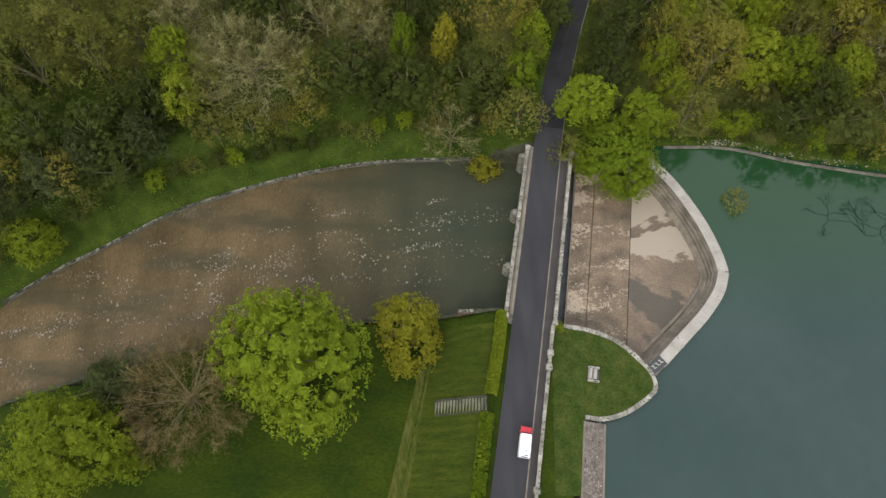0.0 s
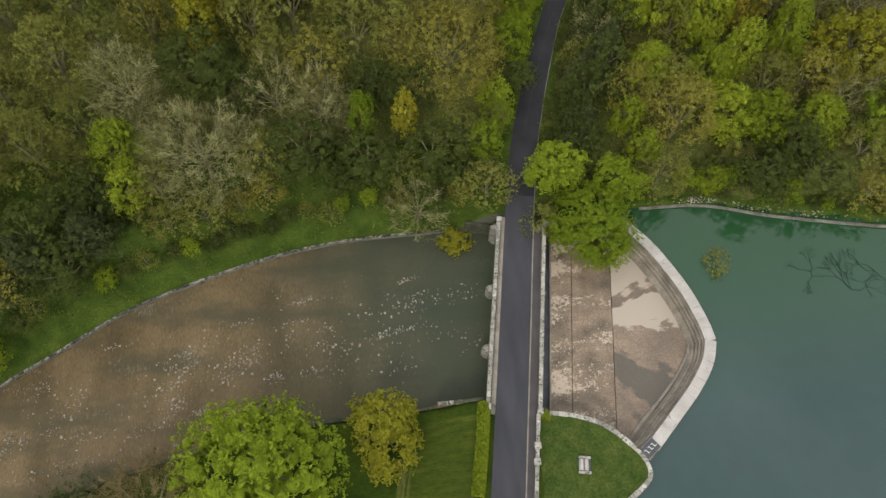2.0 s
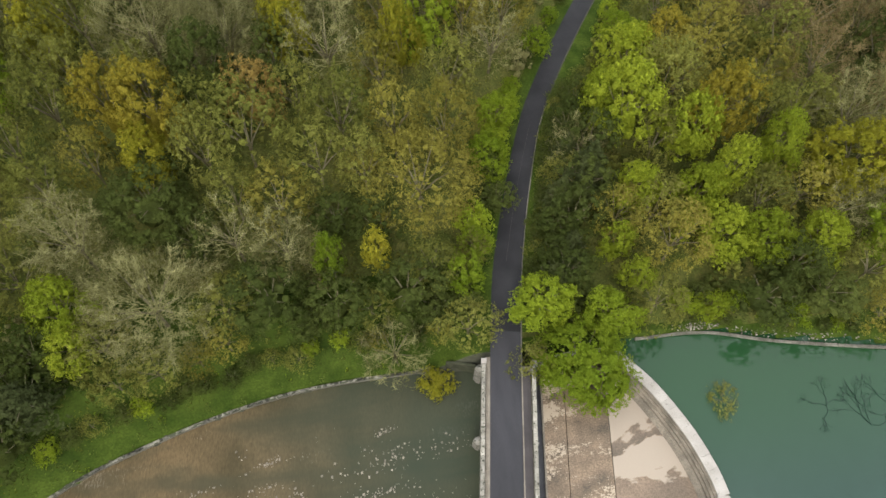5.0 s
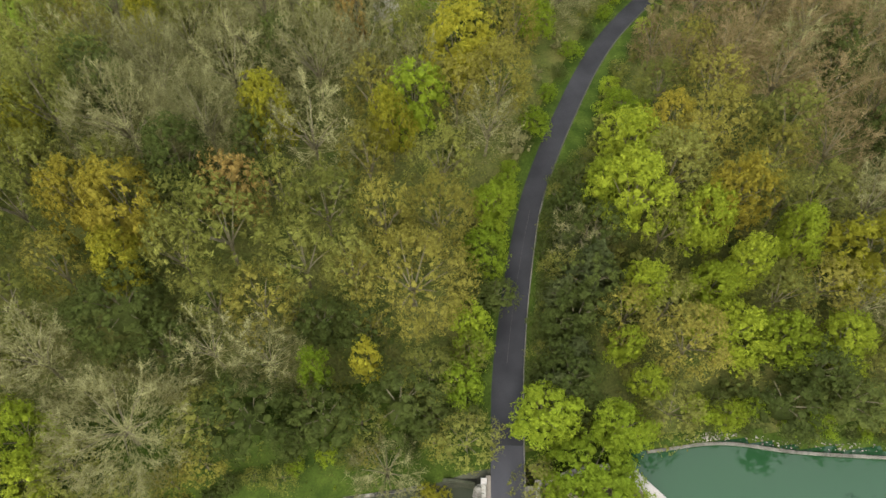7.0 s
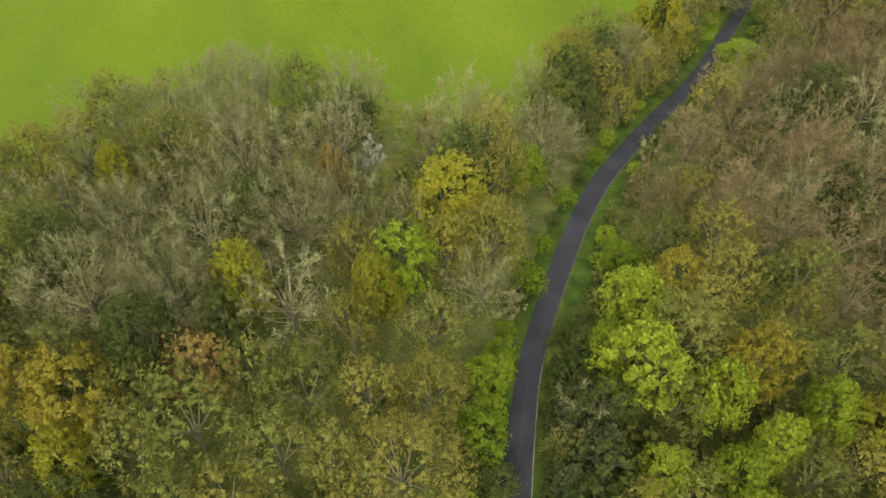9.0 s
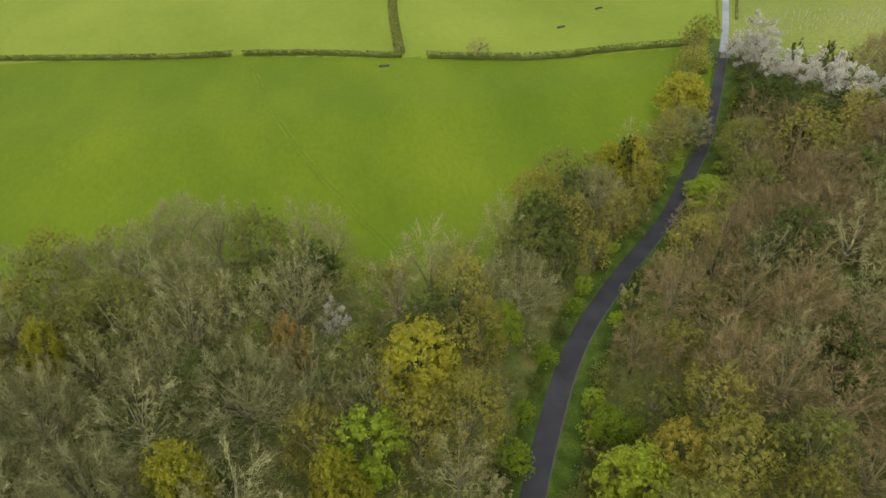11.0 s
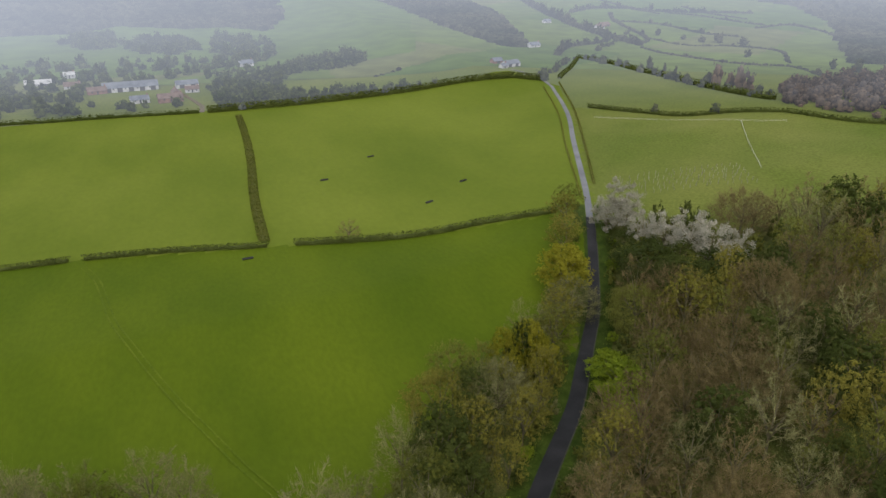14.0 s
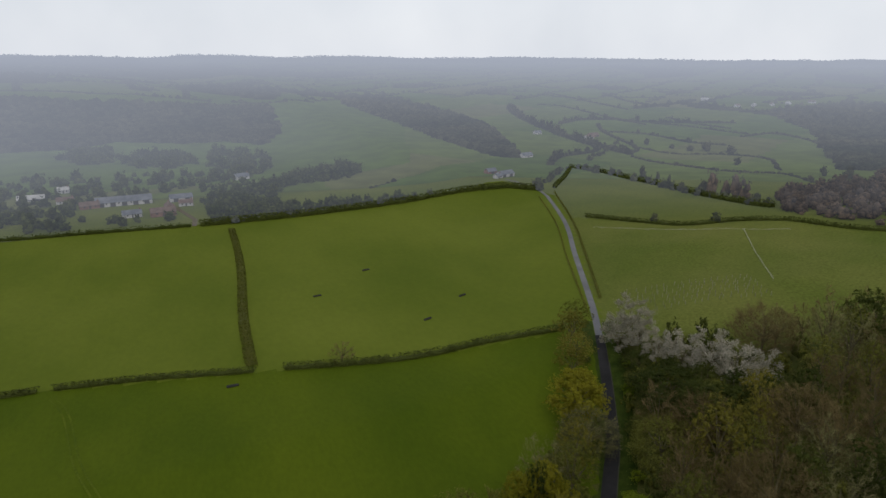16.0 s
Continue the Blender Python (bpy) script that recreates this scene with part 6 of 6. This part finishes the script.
def tape_fence(points):
    root = tagged(new("tape_fence"), "white electric tape fence on thin posts across the field", "fence")
    line = smooth_line(points, 5)
    shared = bmesh.new()
    box(shared, -0.05, -0.05, -0.3, 0.05, 0.05, 1.2)
    me = bpy.data.meshes.new("post")
    shared.to_mesh(me)
    shared.free()
    me.materials.append(FAR_PALE)
    for p in line:
        piece("post", me, root, m=pose(p[0], p[1], land(p[0], p[1])))
    for z in (0.65, 1.05):
        v, f = sweep(line, [(-0.03, z), (0.03, z), (0.03, z + 0.05), (-0.03, z + 0.05)], land)
        piece("tape", mesh("tape", v, f, PALE), root)


tape_fence([(243, 393), (259, 354), (281, 327), (301, 317)])
tape_fence([(281, 326.6), (258, 300), (235, 272)])
rng = random.Random(21)
bm = bmesh.new()
tube(bm, (0, 0, -0.1), (0, 0, 1.5), 0.12, 0.11, 6)
guard = bpy.data.meshes.new("tree_guard")
bm.to_mesh(guard)
bm.free()
guard.materials.append(FAR_PALE)
bm = bmesh.new()
box(bm, 0.09, -0.03, -0.2, 0.14, 0.03, 1.5)
stake = bpy.data.meshes.new("stake")
bm.to_mesh(stake)
bm.free()
stake.materials.append(TIMBER)
for i in range(17):
    for j in range(7):
        k, q = i / 16 + rng.uniform(-0.02, 0.02), j / 6 + rng.uniform(-0.04, 0.04)
        x, y = 181 + 42 * k + 7 * q, 279 - 16 * k + 19 * q - 2 * k * q
        root = tagged(new("tree_guard"), "pale plastic tube guarding a newly planted tree", "tree guard", "newly planted trees")
        root.matrix_basis = pose(x, y, land(x, y), rng.uniform(-5, 5), rng.uniform(-5, 5), rng.uniform(0, 360))
        piece("tube", guard, root)
        piece("stake", stake, root)


# ---- farms ----
LEFT_HILL = [(-700, 900), (-110, 914), (-49, 919), (0, 956), (72, 937), (117, 946), (157, 909), (194, 1006), (228, 1238), (72, 1204), (-59, 1175), (-700, 1300)]
RIGHT_WOOD = [(1000, 930), (865, 725), (685, 572), (560, 470), (600, 420), (1000, 540), (1320, 744), (1200, 930)]
STRIP_WOOD = [(355, 703), (360, 839), (373, 1047), (367, 1287), (386, 1449), (475, 1447), (508, 1343), (514, 1172), (484, 970), (420, 787), (377, 689)]
NORTH_COPSE = [(106, 640), (142, 673), (178, 674), (202, 683), (218, 730), (196, 737), (160, 715), (134, 700), (107, 675)]
EAST_COPSE = [(333, 340), (372, 384), (425, 408), (520, 420), (612, 452), (660, 400), (520, 310), (421, 296), (350, 290)]
PATCHES = [[(-54, 869), (-33, 908), (-8, 905), (-5, 843), (-30, 835)], [(0, 857), (27, 883), (66, 875), (73, 813), (44, 791), (15, 808)], [(91, 887), (147, 854), (141, 766), (106, 717), (77, 714)]]
ROADSIDE = [(63, 636), (82, 685), (102, 663), (112, 600), (200, 575), (200, 567), (60, 567)]
FARM_TREES = [(-170, 580), (42, 572), (42, 590), (-10, 592), (-25, 640), (60, 662), (60, 600), (110, 575), (120, 640), (90, 760), (-170, 780)]


WIDE, DEEP = 230, 112


def hedged(x, y, eu, ev, reach_):
    """Whether a hedge runs here: along the edges of the fields, but for the one great pasture on the slope."""
    if x < 0.37 * y and 640 < y < 1230 or x > 0.37 * y and math.hypot(x, y) < 1480:
        return False
    return min(eu, WIDE - eu, ev, DEEP - ev) < reach_


def field_of(x, y):
    """Which field of the far quilt a place lies in, and how near its edge is."""
    a = 0.5 if x > 0.25 * y else 0.15
    u, v = x * math.cos(a) + y * math.sin(a), -x * math.sin(a) + y * math.cos(a)
    u, v = u + 26 * noise.noise((x / 160, y / 160, 1)), v + 22 * noise.noise((x / 130, y / 130, 5))
    row_ = math.floor(v / DEEP)
    u += 83 * (row_ % 3)
    return math.floor(u / WIDE), row_, u % WIDE, v % DEEP


def wooded(x, y):
    if inside(x, y, LEFT_HILL) or inside(x, y, STRIP_WOOD) or inside(x, y, RIGHT_WOOD):
        return True
    if math.hypot(x, y) > 1250:
        return noise.fractal((x / 330, y / 330, 3.1), 1.0, 2.0, 3) + (0.22 if x < 0.2 * y else -0.1) > 0.2
    return False


def swell(x, y):
    d = math.hypot(x, y - 60)
    hill = 62 * math.exp(-((x + 190) / 400) ** 2 - ((y - 1380) / 330) ** 2)
    return land(x, y) + 0.15 + 0.65 * soft((d - 600) / 30) + hill + (10 + 16 * soft((d - 1800) / 1500)) * noise.noise((x / 480, y / 480, 8)) * soft((d - 760) / 700)


def house(x, y, length, width, eaves, turn, walls, roof, name="farmhouse", label="", rise=0.38, doors=1, windows=3):
    root = tagged(new(name), label, "barn" if name == "barn" else "house")
    root.matrix_basis = pose(x, y, swell(x, y) - 0.4 if math.hypot(x, y - 60) > 600 else land(x, y), 0, 0, turn)
    length, width, eaves = 0.82 * length, 0.78 * width, 0.66 * eaves
    rise = max(rise, 0.36)
    a, b, top = length / 2, width / 2, eaves + width * rise
    bm = bmesh.new()
    v = [bm.verts.new(p) for p in ((-a, -b, -1), (a, -b, -1), (a, b, -1), (-a, b, -1), (-a, -b, eaves), (a, -b, eaves), (a, b, eaves), (-a, b, eaves), (-a, 0, top - 0.1), (a, 0, top - 0.1))]
    for q in ((0, 1, 5, 4), (2, 3, 7, 6), (1, 2, 6, 9, 5), (3, 0, 4, 8, 7)):
        bm.faces.new([v[i] for i in q])
    part("wall", bm, walls, root)
    bm = bmesh.new()
    for s in (-1, 1):
        lo, hi = (-s * (b + 0.4), eaves - 0.4 * width * rise / b), (0, top)
        q = [bm.verts.new(p) for p in ((-a - 0.3, lo[0], lo[1]), (a + 0.3, lo[0], lo[1]), (a + 0.3, 0, hi[1]), (-a - 0.3, 0, hi[1]))]
        q2 = [bm.verts.new((c.co.x, c.co.y, c.co.z + 0.18)) for c in q]
        bm.faces.new(q)
        bm.faces.new(q2[::-1])
        for i in range(4):
            bm.faces.new((q[i], q[(i + 1) % 4], q2[(i + 1) % 4], q2[i]))
    bmesh.ops.recalc_face_normals(bm, faces=bm.faces[:])
    part("roof", bm, roof, root)
    for i in range(doors):
        px = -a + length * (i + 0.5) / doors
        bm = bmesh.new()
        w = 1.8 if name == "barn" else 0.5
        box(bm, px - w, -b - 0.06, 0, px + w, -b + 0.02, min(eaves - 0.3, 3.2 if name == "barn" else 2.1))
        part("door", bm, FAR_DARK, root)
    for i in range(windows):
        px = -a + length * (i + 0.85) / (windows + 0.6)
        bm = bmesh.new()
        box(bm, px - 0.5, -b - 0.05, eaves - 1.5, px + 0.5, -b + 0.02, eaves - 0.5)
        part("window", bm, FAR_DARK, root)
    if name != "barn":
        bm = bmesh.new()
        box(bm, a - 1.2, -0.4, top - 0.8, a - 0.4, 0.4, top + 1.1)
        part("chimney", bm, BRICK, root)


house(6, 650, 47, 12, 5, 4, RENDERED, SHEET, "barn", "long low farm building with a pale grey sheet roof", 0.2, 5, 4)
house(46, 648, 20, 9, 4.5, 5, RENDERED, SHEET, "barn", "white-walled farm shed with a grey roof", 0.25, 2, 2)
house(48, 628, 12, 7, 4, 0, RENDERED, TILES, label="white cottage with a brown tiled roof")
house(11, 604, 15, 8, 4, 8, RENDERED, SHEET, label="white gabled farmhouse with a pale roof")
house(31, 600, 20, 9, 5, 4, BRICK, TILES, label="red brick farmhouse with a tiled roof")
house(36, 618, 16, 8, 4, 92, BRICK, TILES, label="red brick outbuilding with a tiled roof")
house(-17, 645, 16, 8, 4, 10, BRICK, TILES, label="brick cottage with a dark tiled roof")
house(-34, 668, 14, 8, 4, 0, RENDERED, TILES, label="pale rendered cottage among trees")
house(-58, 685, 22, 9, 3, 3, RENDERED, RENDERED, "barn", "long pale glasshouse-like shed", 0.2, 2, 3)
house(-38, 708, 10, 7, 5, 0, RENDERED, RENDERED, label="white cottage on the slope")
house(102, 718, 15, 8, 5, 12, RENDERED, SHEET, label="white house alone below the wood")
house(298, 585, 19, 9, 4.5, 15, RENDERED, SHEET, "barn", "white farm shed beside the lane's bend", 0.25, 2, 2)
house(287, 578, 8, 6, 3, 20, RENDERED, SHEET, label="small white outbuilding by the lane")
house(294, 603, 12, 8, 4, 12, BRICK, SHEET, "barn", "grey roofed barn behind the farm", 0.3, 1, 1)
house(384, 690, 16, 8, 4.5, 10, RENDERED, SHEET, label="pale house below the far fields")
house(533, 784, 18, 9, 5, 20, RENDERED, TILES, label="white farmhouse among trees")
house(552, 800, 20, 10, 4, 15, BRICK, TILES, "barn", "brick barn with a pinkish roof", 0.3, 2, 1)
house(500, 850, 12, 8, 4, 0, RENDERED, SHEET, label="white cottage on the far lane")
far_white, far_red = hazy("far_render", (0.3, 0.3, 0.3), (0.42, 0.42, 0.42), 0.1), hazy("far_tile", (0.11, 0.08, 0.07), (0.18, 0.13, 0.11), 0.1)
for i, (x, y) in enumerate(((1010, 985), (1040, 975), (1075, 965), (1110, 960), (1160, 950), (1050, 1100))):
    house(x, y, 12 + 3 * (i % 3), 8, 5, 25 * i, far_white, far_white if i % 2 else far_red, label="small pale house of a distant village")

# farm track
v, f = sweep([np.array(p, float) for p in ((48, 560), (50, 578), (46, 598), (40, 625))], [(-1.6, 0.12), (1.6, 0.12), (1.6, -0.3), (-1.6, -0.3)], land)
tagged(new("farm_track", mesh("farm_track", v, f, KERB)), "pale gravel track up to the farm", "track", kind="structure")

# ---- distance ----
def clumps(places, size, rng, squat=0.8, form=None):
    """Far tree crowns: uneven low masses."""
    out = []
    for x, y, z in places:
        s = size * rng.uniform(0.7, 1.3)
        shape_ = form or (CAP if math.hypot(x, y) < 1150 else OCTA)
        v = shape_[0] * (1 + rng.uniform(-0.26, 0.22, (len(shape_[0]), 1))) * np.array((s, s, s * squat)) + (x, y, z + s * 0.3)
        out.append((v, shape_[1]))
    return join(out)


FORMS = []
for k in range(5):
    form_v, form_f = join([leafy(900 + k, 1, 2.2, 5, 30, 0.17, 0.9, 1.5, BALL, BALL), bristle(900 + k, 1, 2.2, 36, 0.4, 0.03)])
    FORMS.append((np.array(form_v), form_f))


def far_crowns(places, size, rng, tall=1.0):
    """Whole small trees, each turned and sized by chance."""
    out = []
    for x, y, z in places:
        s, a = size * rng.uniform(0.65, 1.35), rng.uniform(0, 6.28)
        v, f = FORMS[rng.integers(0, 5)]
        c, n = math.cos(a) * s, math.sin(a) * s
        up = s * tall * rng.uniform(0.8, 1.25)
        out.append((np.stack([x + c * v[:, 0] - n * v[:, 1], y + n * v[:, 0] + c * v[:, 1], z - 0.3 * up + up * v[:, 2]], 1), f))
    return join(out)


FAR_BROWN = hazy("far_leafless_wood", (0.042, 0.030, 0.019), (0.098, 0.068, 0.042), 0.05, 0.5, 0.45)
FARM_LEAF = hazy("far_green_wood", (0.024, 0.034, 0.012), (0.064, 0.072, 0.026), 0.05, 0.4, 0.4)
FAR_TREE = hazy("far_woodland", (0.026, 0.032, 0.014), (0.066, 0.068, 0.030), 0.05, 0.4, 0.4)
rng = np.random.default_rng(17)
for label, poly, count, size in (("dark copse at the head of the far pasture", NORTH_COPSE, 190, 3.6), ("brown leafless trees along the far valley side", EAST_COPSE, 620, 3.1), ("trees round the far farm", FARM_TREES, 330, 3.6),
                                 ("trees along the far lane", ROADSIDE, 150, 3.2), *[("scattered trees below the wooded hill", q, 130, 3.8) for q in PATCHES]):
    spots = []
    lo, hi = np.min(poly, 0), np.max(poly, 0)
    while len(spots) < count:
        x, y = rng.uniform(lo[0], hi[0]), rng.uniform(lo[1], hi[1])
        if inside(x, y, poly):
            spots.append((x, y, swell(x, y) - 1 if math.hypot(x, y - 60) > 600 else land(x, y)))
    v, f = far_crowns(spots, size, rng, 1.1)
    tagged(new("far_wood", mesh("far_wood", v, f, FAR_BROWN if poly is EAST_COPSE else FARM_LEAF)), label, "woodland", kind="stuff")
spots = []
for line in ([(286, 514), (300, 535), (330, 560), (389, 619)], [(389, 619), (379, 525), (355, 418), (344, 362)], [(389, 600), (379, 525), (360, 425)], [(46, 561), (105, 562), (190, 565), (232, 566)], [(266, 383), (273, 357), (298, 345)], [(420, 640), (520, 720), (560, 760)]):
    for p in smooth_line(line, 7):
        if rng.random() < 0.45:
            spots.append((p[0] + rng.normal(0, 1.5), p[1] + rng.normal(0, 1.5), land(p[0], p[1])))
v, f = far_crowns(spots, 2.8, rng, 1.1)
tagged(new("hedgerow_trees", mesh("hedgerow_trees", v, f, FAR_TREE)), "rounded trees standing in the far hedgerows", "woodland", kind="stuff")

BANDS = [(600, 740), (740, 920), (920, 1200), (1200, 1650), (1650, 2300), (2300, 3200), (3200, 4300)]
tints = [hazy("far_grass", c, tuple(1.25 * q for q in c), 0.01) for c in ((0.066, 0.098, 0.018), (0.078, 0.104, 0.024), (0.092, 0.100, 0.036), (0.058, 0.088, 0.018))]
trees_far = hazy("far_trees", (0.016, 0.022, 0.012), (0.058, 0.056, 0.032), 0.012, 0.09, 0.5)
for n_band, (near, beyond) in enumerate(BANDS):
    n_r, n_a = (36, 260) if n_band < 3 else (24, 200)
    verts, faces, slots, spots = [], [], [], []
    for i in range(n_r + 1):
        d = near + (beyond - near) * i / n_r
        for j in range(n_a + 1):
            a = radians(-34 + 104 * j / n_a)
            x, y = d * math.sin(a), 60 + d * math.cos(a)
            verts.append((x, y, swell(x, y)))
    w = n_a + 1
    size = 4.5 + n_band * 1.6
    for i in range(n_r):
        for j in range(n_a):
            q = i * w + j
            faces.append((q, q + 1, q + w + 1, q + w))
            x, y = (verts[q][0] + verts[q + w + 1][0]) / 2, (verts[q][1] + verts[q + w + 1][1]) / 2
            cu, cv, eu, ev = field_of(x, y)
            if wooded(x, y):
                slots.append(4)
                for _ in range(2 if n_band < 3 else 1):
                    k, m2 = rng.random(), rng.random()
                    px = verts[q][0] + (verts[q + 1][0] - verts[q][0]) * k + (verts[q + w][0] - verts[q][0]) * m2
                    py = verts[q][1] + (verts[q + 1][1] - verts[q][1]) * k + (verts[q + w][1] - verts[q][1]) * m2
                    spots.append((px, py, swell(px, py)))
            elif hedged(x, y, eu, ev, 2.2 + 1.1 * n_band):
                slots.append(4)
            else:
                slots.append(0 if x < 0.37 * y and 700 < y < 1230 else (cu * 7 + cv * 13 + cu * cv) % 4)
    far_name = "backdrop"
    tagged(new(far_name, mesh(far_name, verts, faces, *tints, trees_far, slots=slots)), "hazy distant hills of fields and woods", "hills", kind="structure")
    step = 4.5 + 2.2 * n_band
    d = near
    while d < beyond:
        a, turn = -34.0, step / d * 57.3
        while a < 70:
            x, y = d * math.sin(radians(a)), 60 + d * math.cos(radians(a))
            _, _, eu, ev = field_of(x, y)
            if hedged(x, y, eu, ev, step * 0.42) and rng.random() < 0.8 and not wooded(x, y):
                spots.append((x, y, swell(x, y) - size * 0.25 * (rng.random() < 0.8)))
            a += turn
        d += step
    v, f = clumps(spots, size * 0.62, rng, 0.8 if n_band < 4 else 0.45)
    tagged(new("far_treeline", mesh("far_treeline", v, f, trees_far)), "hazy distant woods and hedgerows", "woodland", kind="stuff")


def far_hedge(points, tall, trees):
    """A dark hedge between far fields, with a tree here and there."""
    places = []
    for p in smooth_line([np.array(q, float) for q in points], 2.6):
        x, y = p[0] + rng.normal(0, 0.5), p[1] + rng.normal(0, 0.5)
        places.append((x, y, (swell(x, y) if math.hypot(x, y - 60) > 600 else land(x, y)) - 0.6))
    parts = [clumps(places, tall, rng, 0.9, CAP)]
    some = [q for q in places if rng.random() < trees * 0.6]
    if some:
        parts.append(far_crowns(some, tall * 1.15, rng, 1.2))
    v, f = join(parts)
    tagged(new("far_hedge", mesh("far_hedge", v, f, trees_far)), "dark hazy hedge between distant green fields", "hedge")


for points, tall, trees in (([(490, 650), (481, 579), (479, 511), (496, 475), (469, 425), (462, 395)], 1.9, 0.05), ([(540, 705), (546, 649), (592, 622), (589, 567), (518, 496)], 1.9, 0.05),
                            ([(723, 1194), (747, 1155), (729, 1044), (705, 940), (702, 873)], 2.4, 0.03), ([(865, 1361), (845, 1202), (818, 1051)], 2.6, 0.03), ([(720, 881), (742, 837), (747, 769), (753, 736)], 2.2, 0.05)):
    far_hedge(points, tall, trees)
for points, tall, trees in (([(795, 928), (775, 859), (779, 788)], 2.2, 0.03), ([(593, 831), (628, 799), (630, 758), (627, 707), (647, 674)], 2.3, 0.12), ([(977, 1328), (911, 1147), (910, 1053)], 2.8, 0.05),
                            ([(1143, 1015), (1219, 1008), (1323, 1024)], 3.0, 0.1), ([(724, 719), (788, 722), (766, 648), (687, 562)], 2.4, 0.2), ([(500, 667), (540, 705), (593, 831), (640, 905)], 2.6, 0.1)):
    far_hedge(points, tall, trees)
# belts of trees along the stream and between the far farms
for points, tall, trees in (([(645, 1174), (578, 1016), (529, 856), (516, 804), (505, 732), (500, 667)], 4.2, 0.5), ([(380, 640), (420, 680), (480, 700), (515, 760)], 3.2, 0.35), ([(705, 940), (650, 960), (590, 930)], 3.4, 0.4),
                            ([(839, 834), (760, 870), (720, 900), (702, 930)], 3.2, 0.3), ([(1023, 1100), (930, 1075), (840, 1060)], 3.6, 0.3)):
    far_hedge(points, tall, trees)


def far_tree(x, y, r, h):
    root = tagged(new("field_tree"), "round dark tree alone in a distant hedgerow", "tree", "trees in the far hedgerows")
    z = swell(x, y) if math.hypot(x, y - 60) > 600 else land(x, y)
    root.matrix_basis = pose(x, y, z)
    v, f = far_crowns([(0, 0, 0)], r, rng, h / r / 2.0)
    stuff = trees_far if math.hypot(x, y) > 560 else FAR_BROWN
    piece("crown", mesh("crown", v, f, stuff), root)
    v, f = prism((0, 0, -0.5), (0, 0, h * 0.6), 0.35, 0.2)
    piece("trunk", mesh("trunk", v.tolist(), f, stuff), root)


for x, y, r, h in ((573, 682, 5, 10), (577, 658, 6.5, 13), (594, 651, 6.5, 13), (609, 632, 6, 11), (526, 548, 5, 9), (567, 717, 4, 11), (506, 427, 3.5, 10), (510, 451, 3.5, 10), (364, 425, 3, 13), (361, 411, 3, 14), (359, 402, 3.2, 14), (366, 435, 3, 12), (357, 393, 3, 13), (394, 527, 2.6, 9), (396, 511, 2.4, 11), (391, 493, 2.4, 9)):
    far_tree(x, y, r, h)
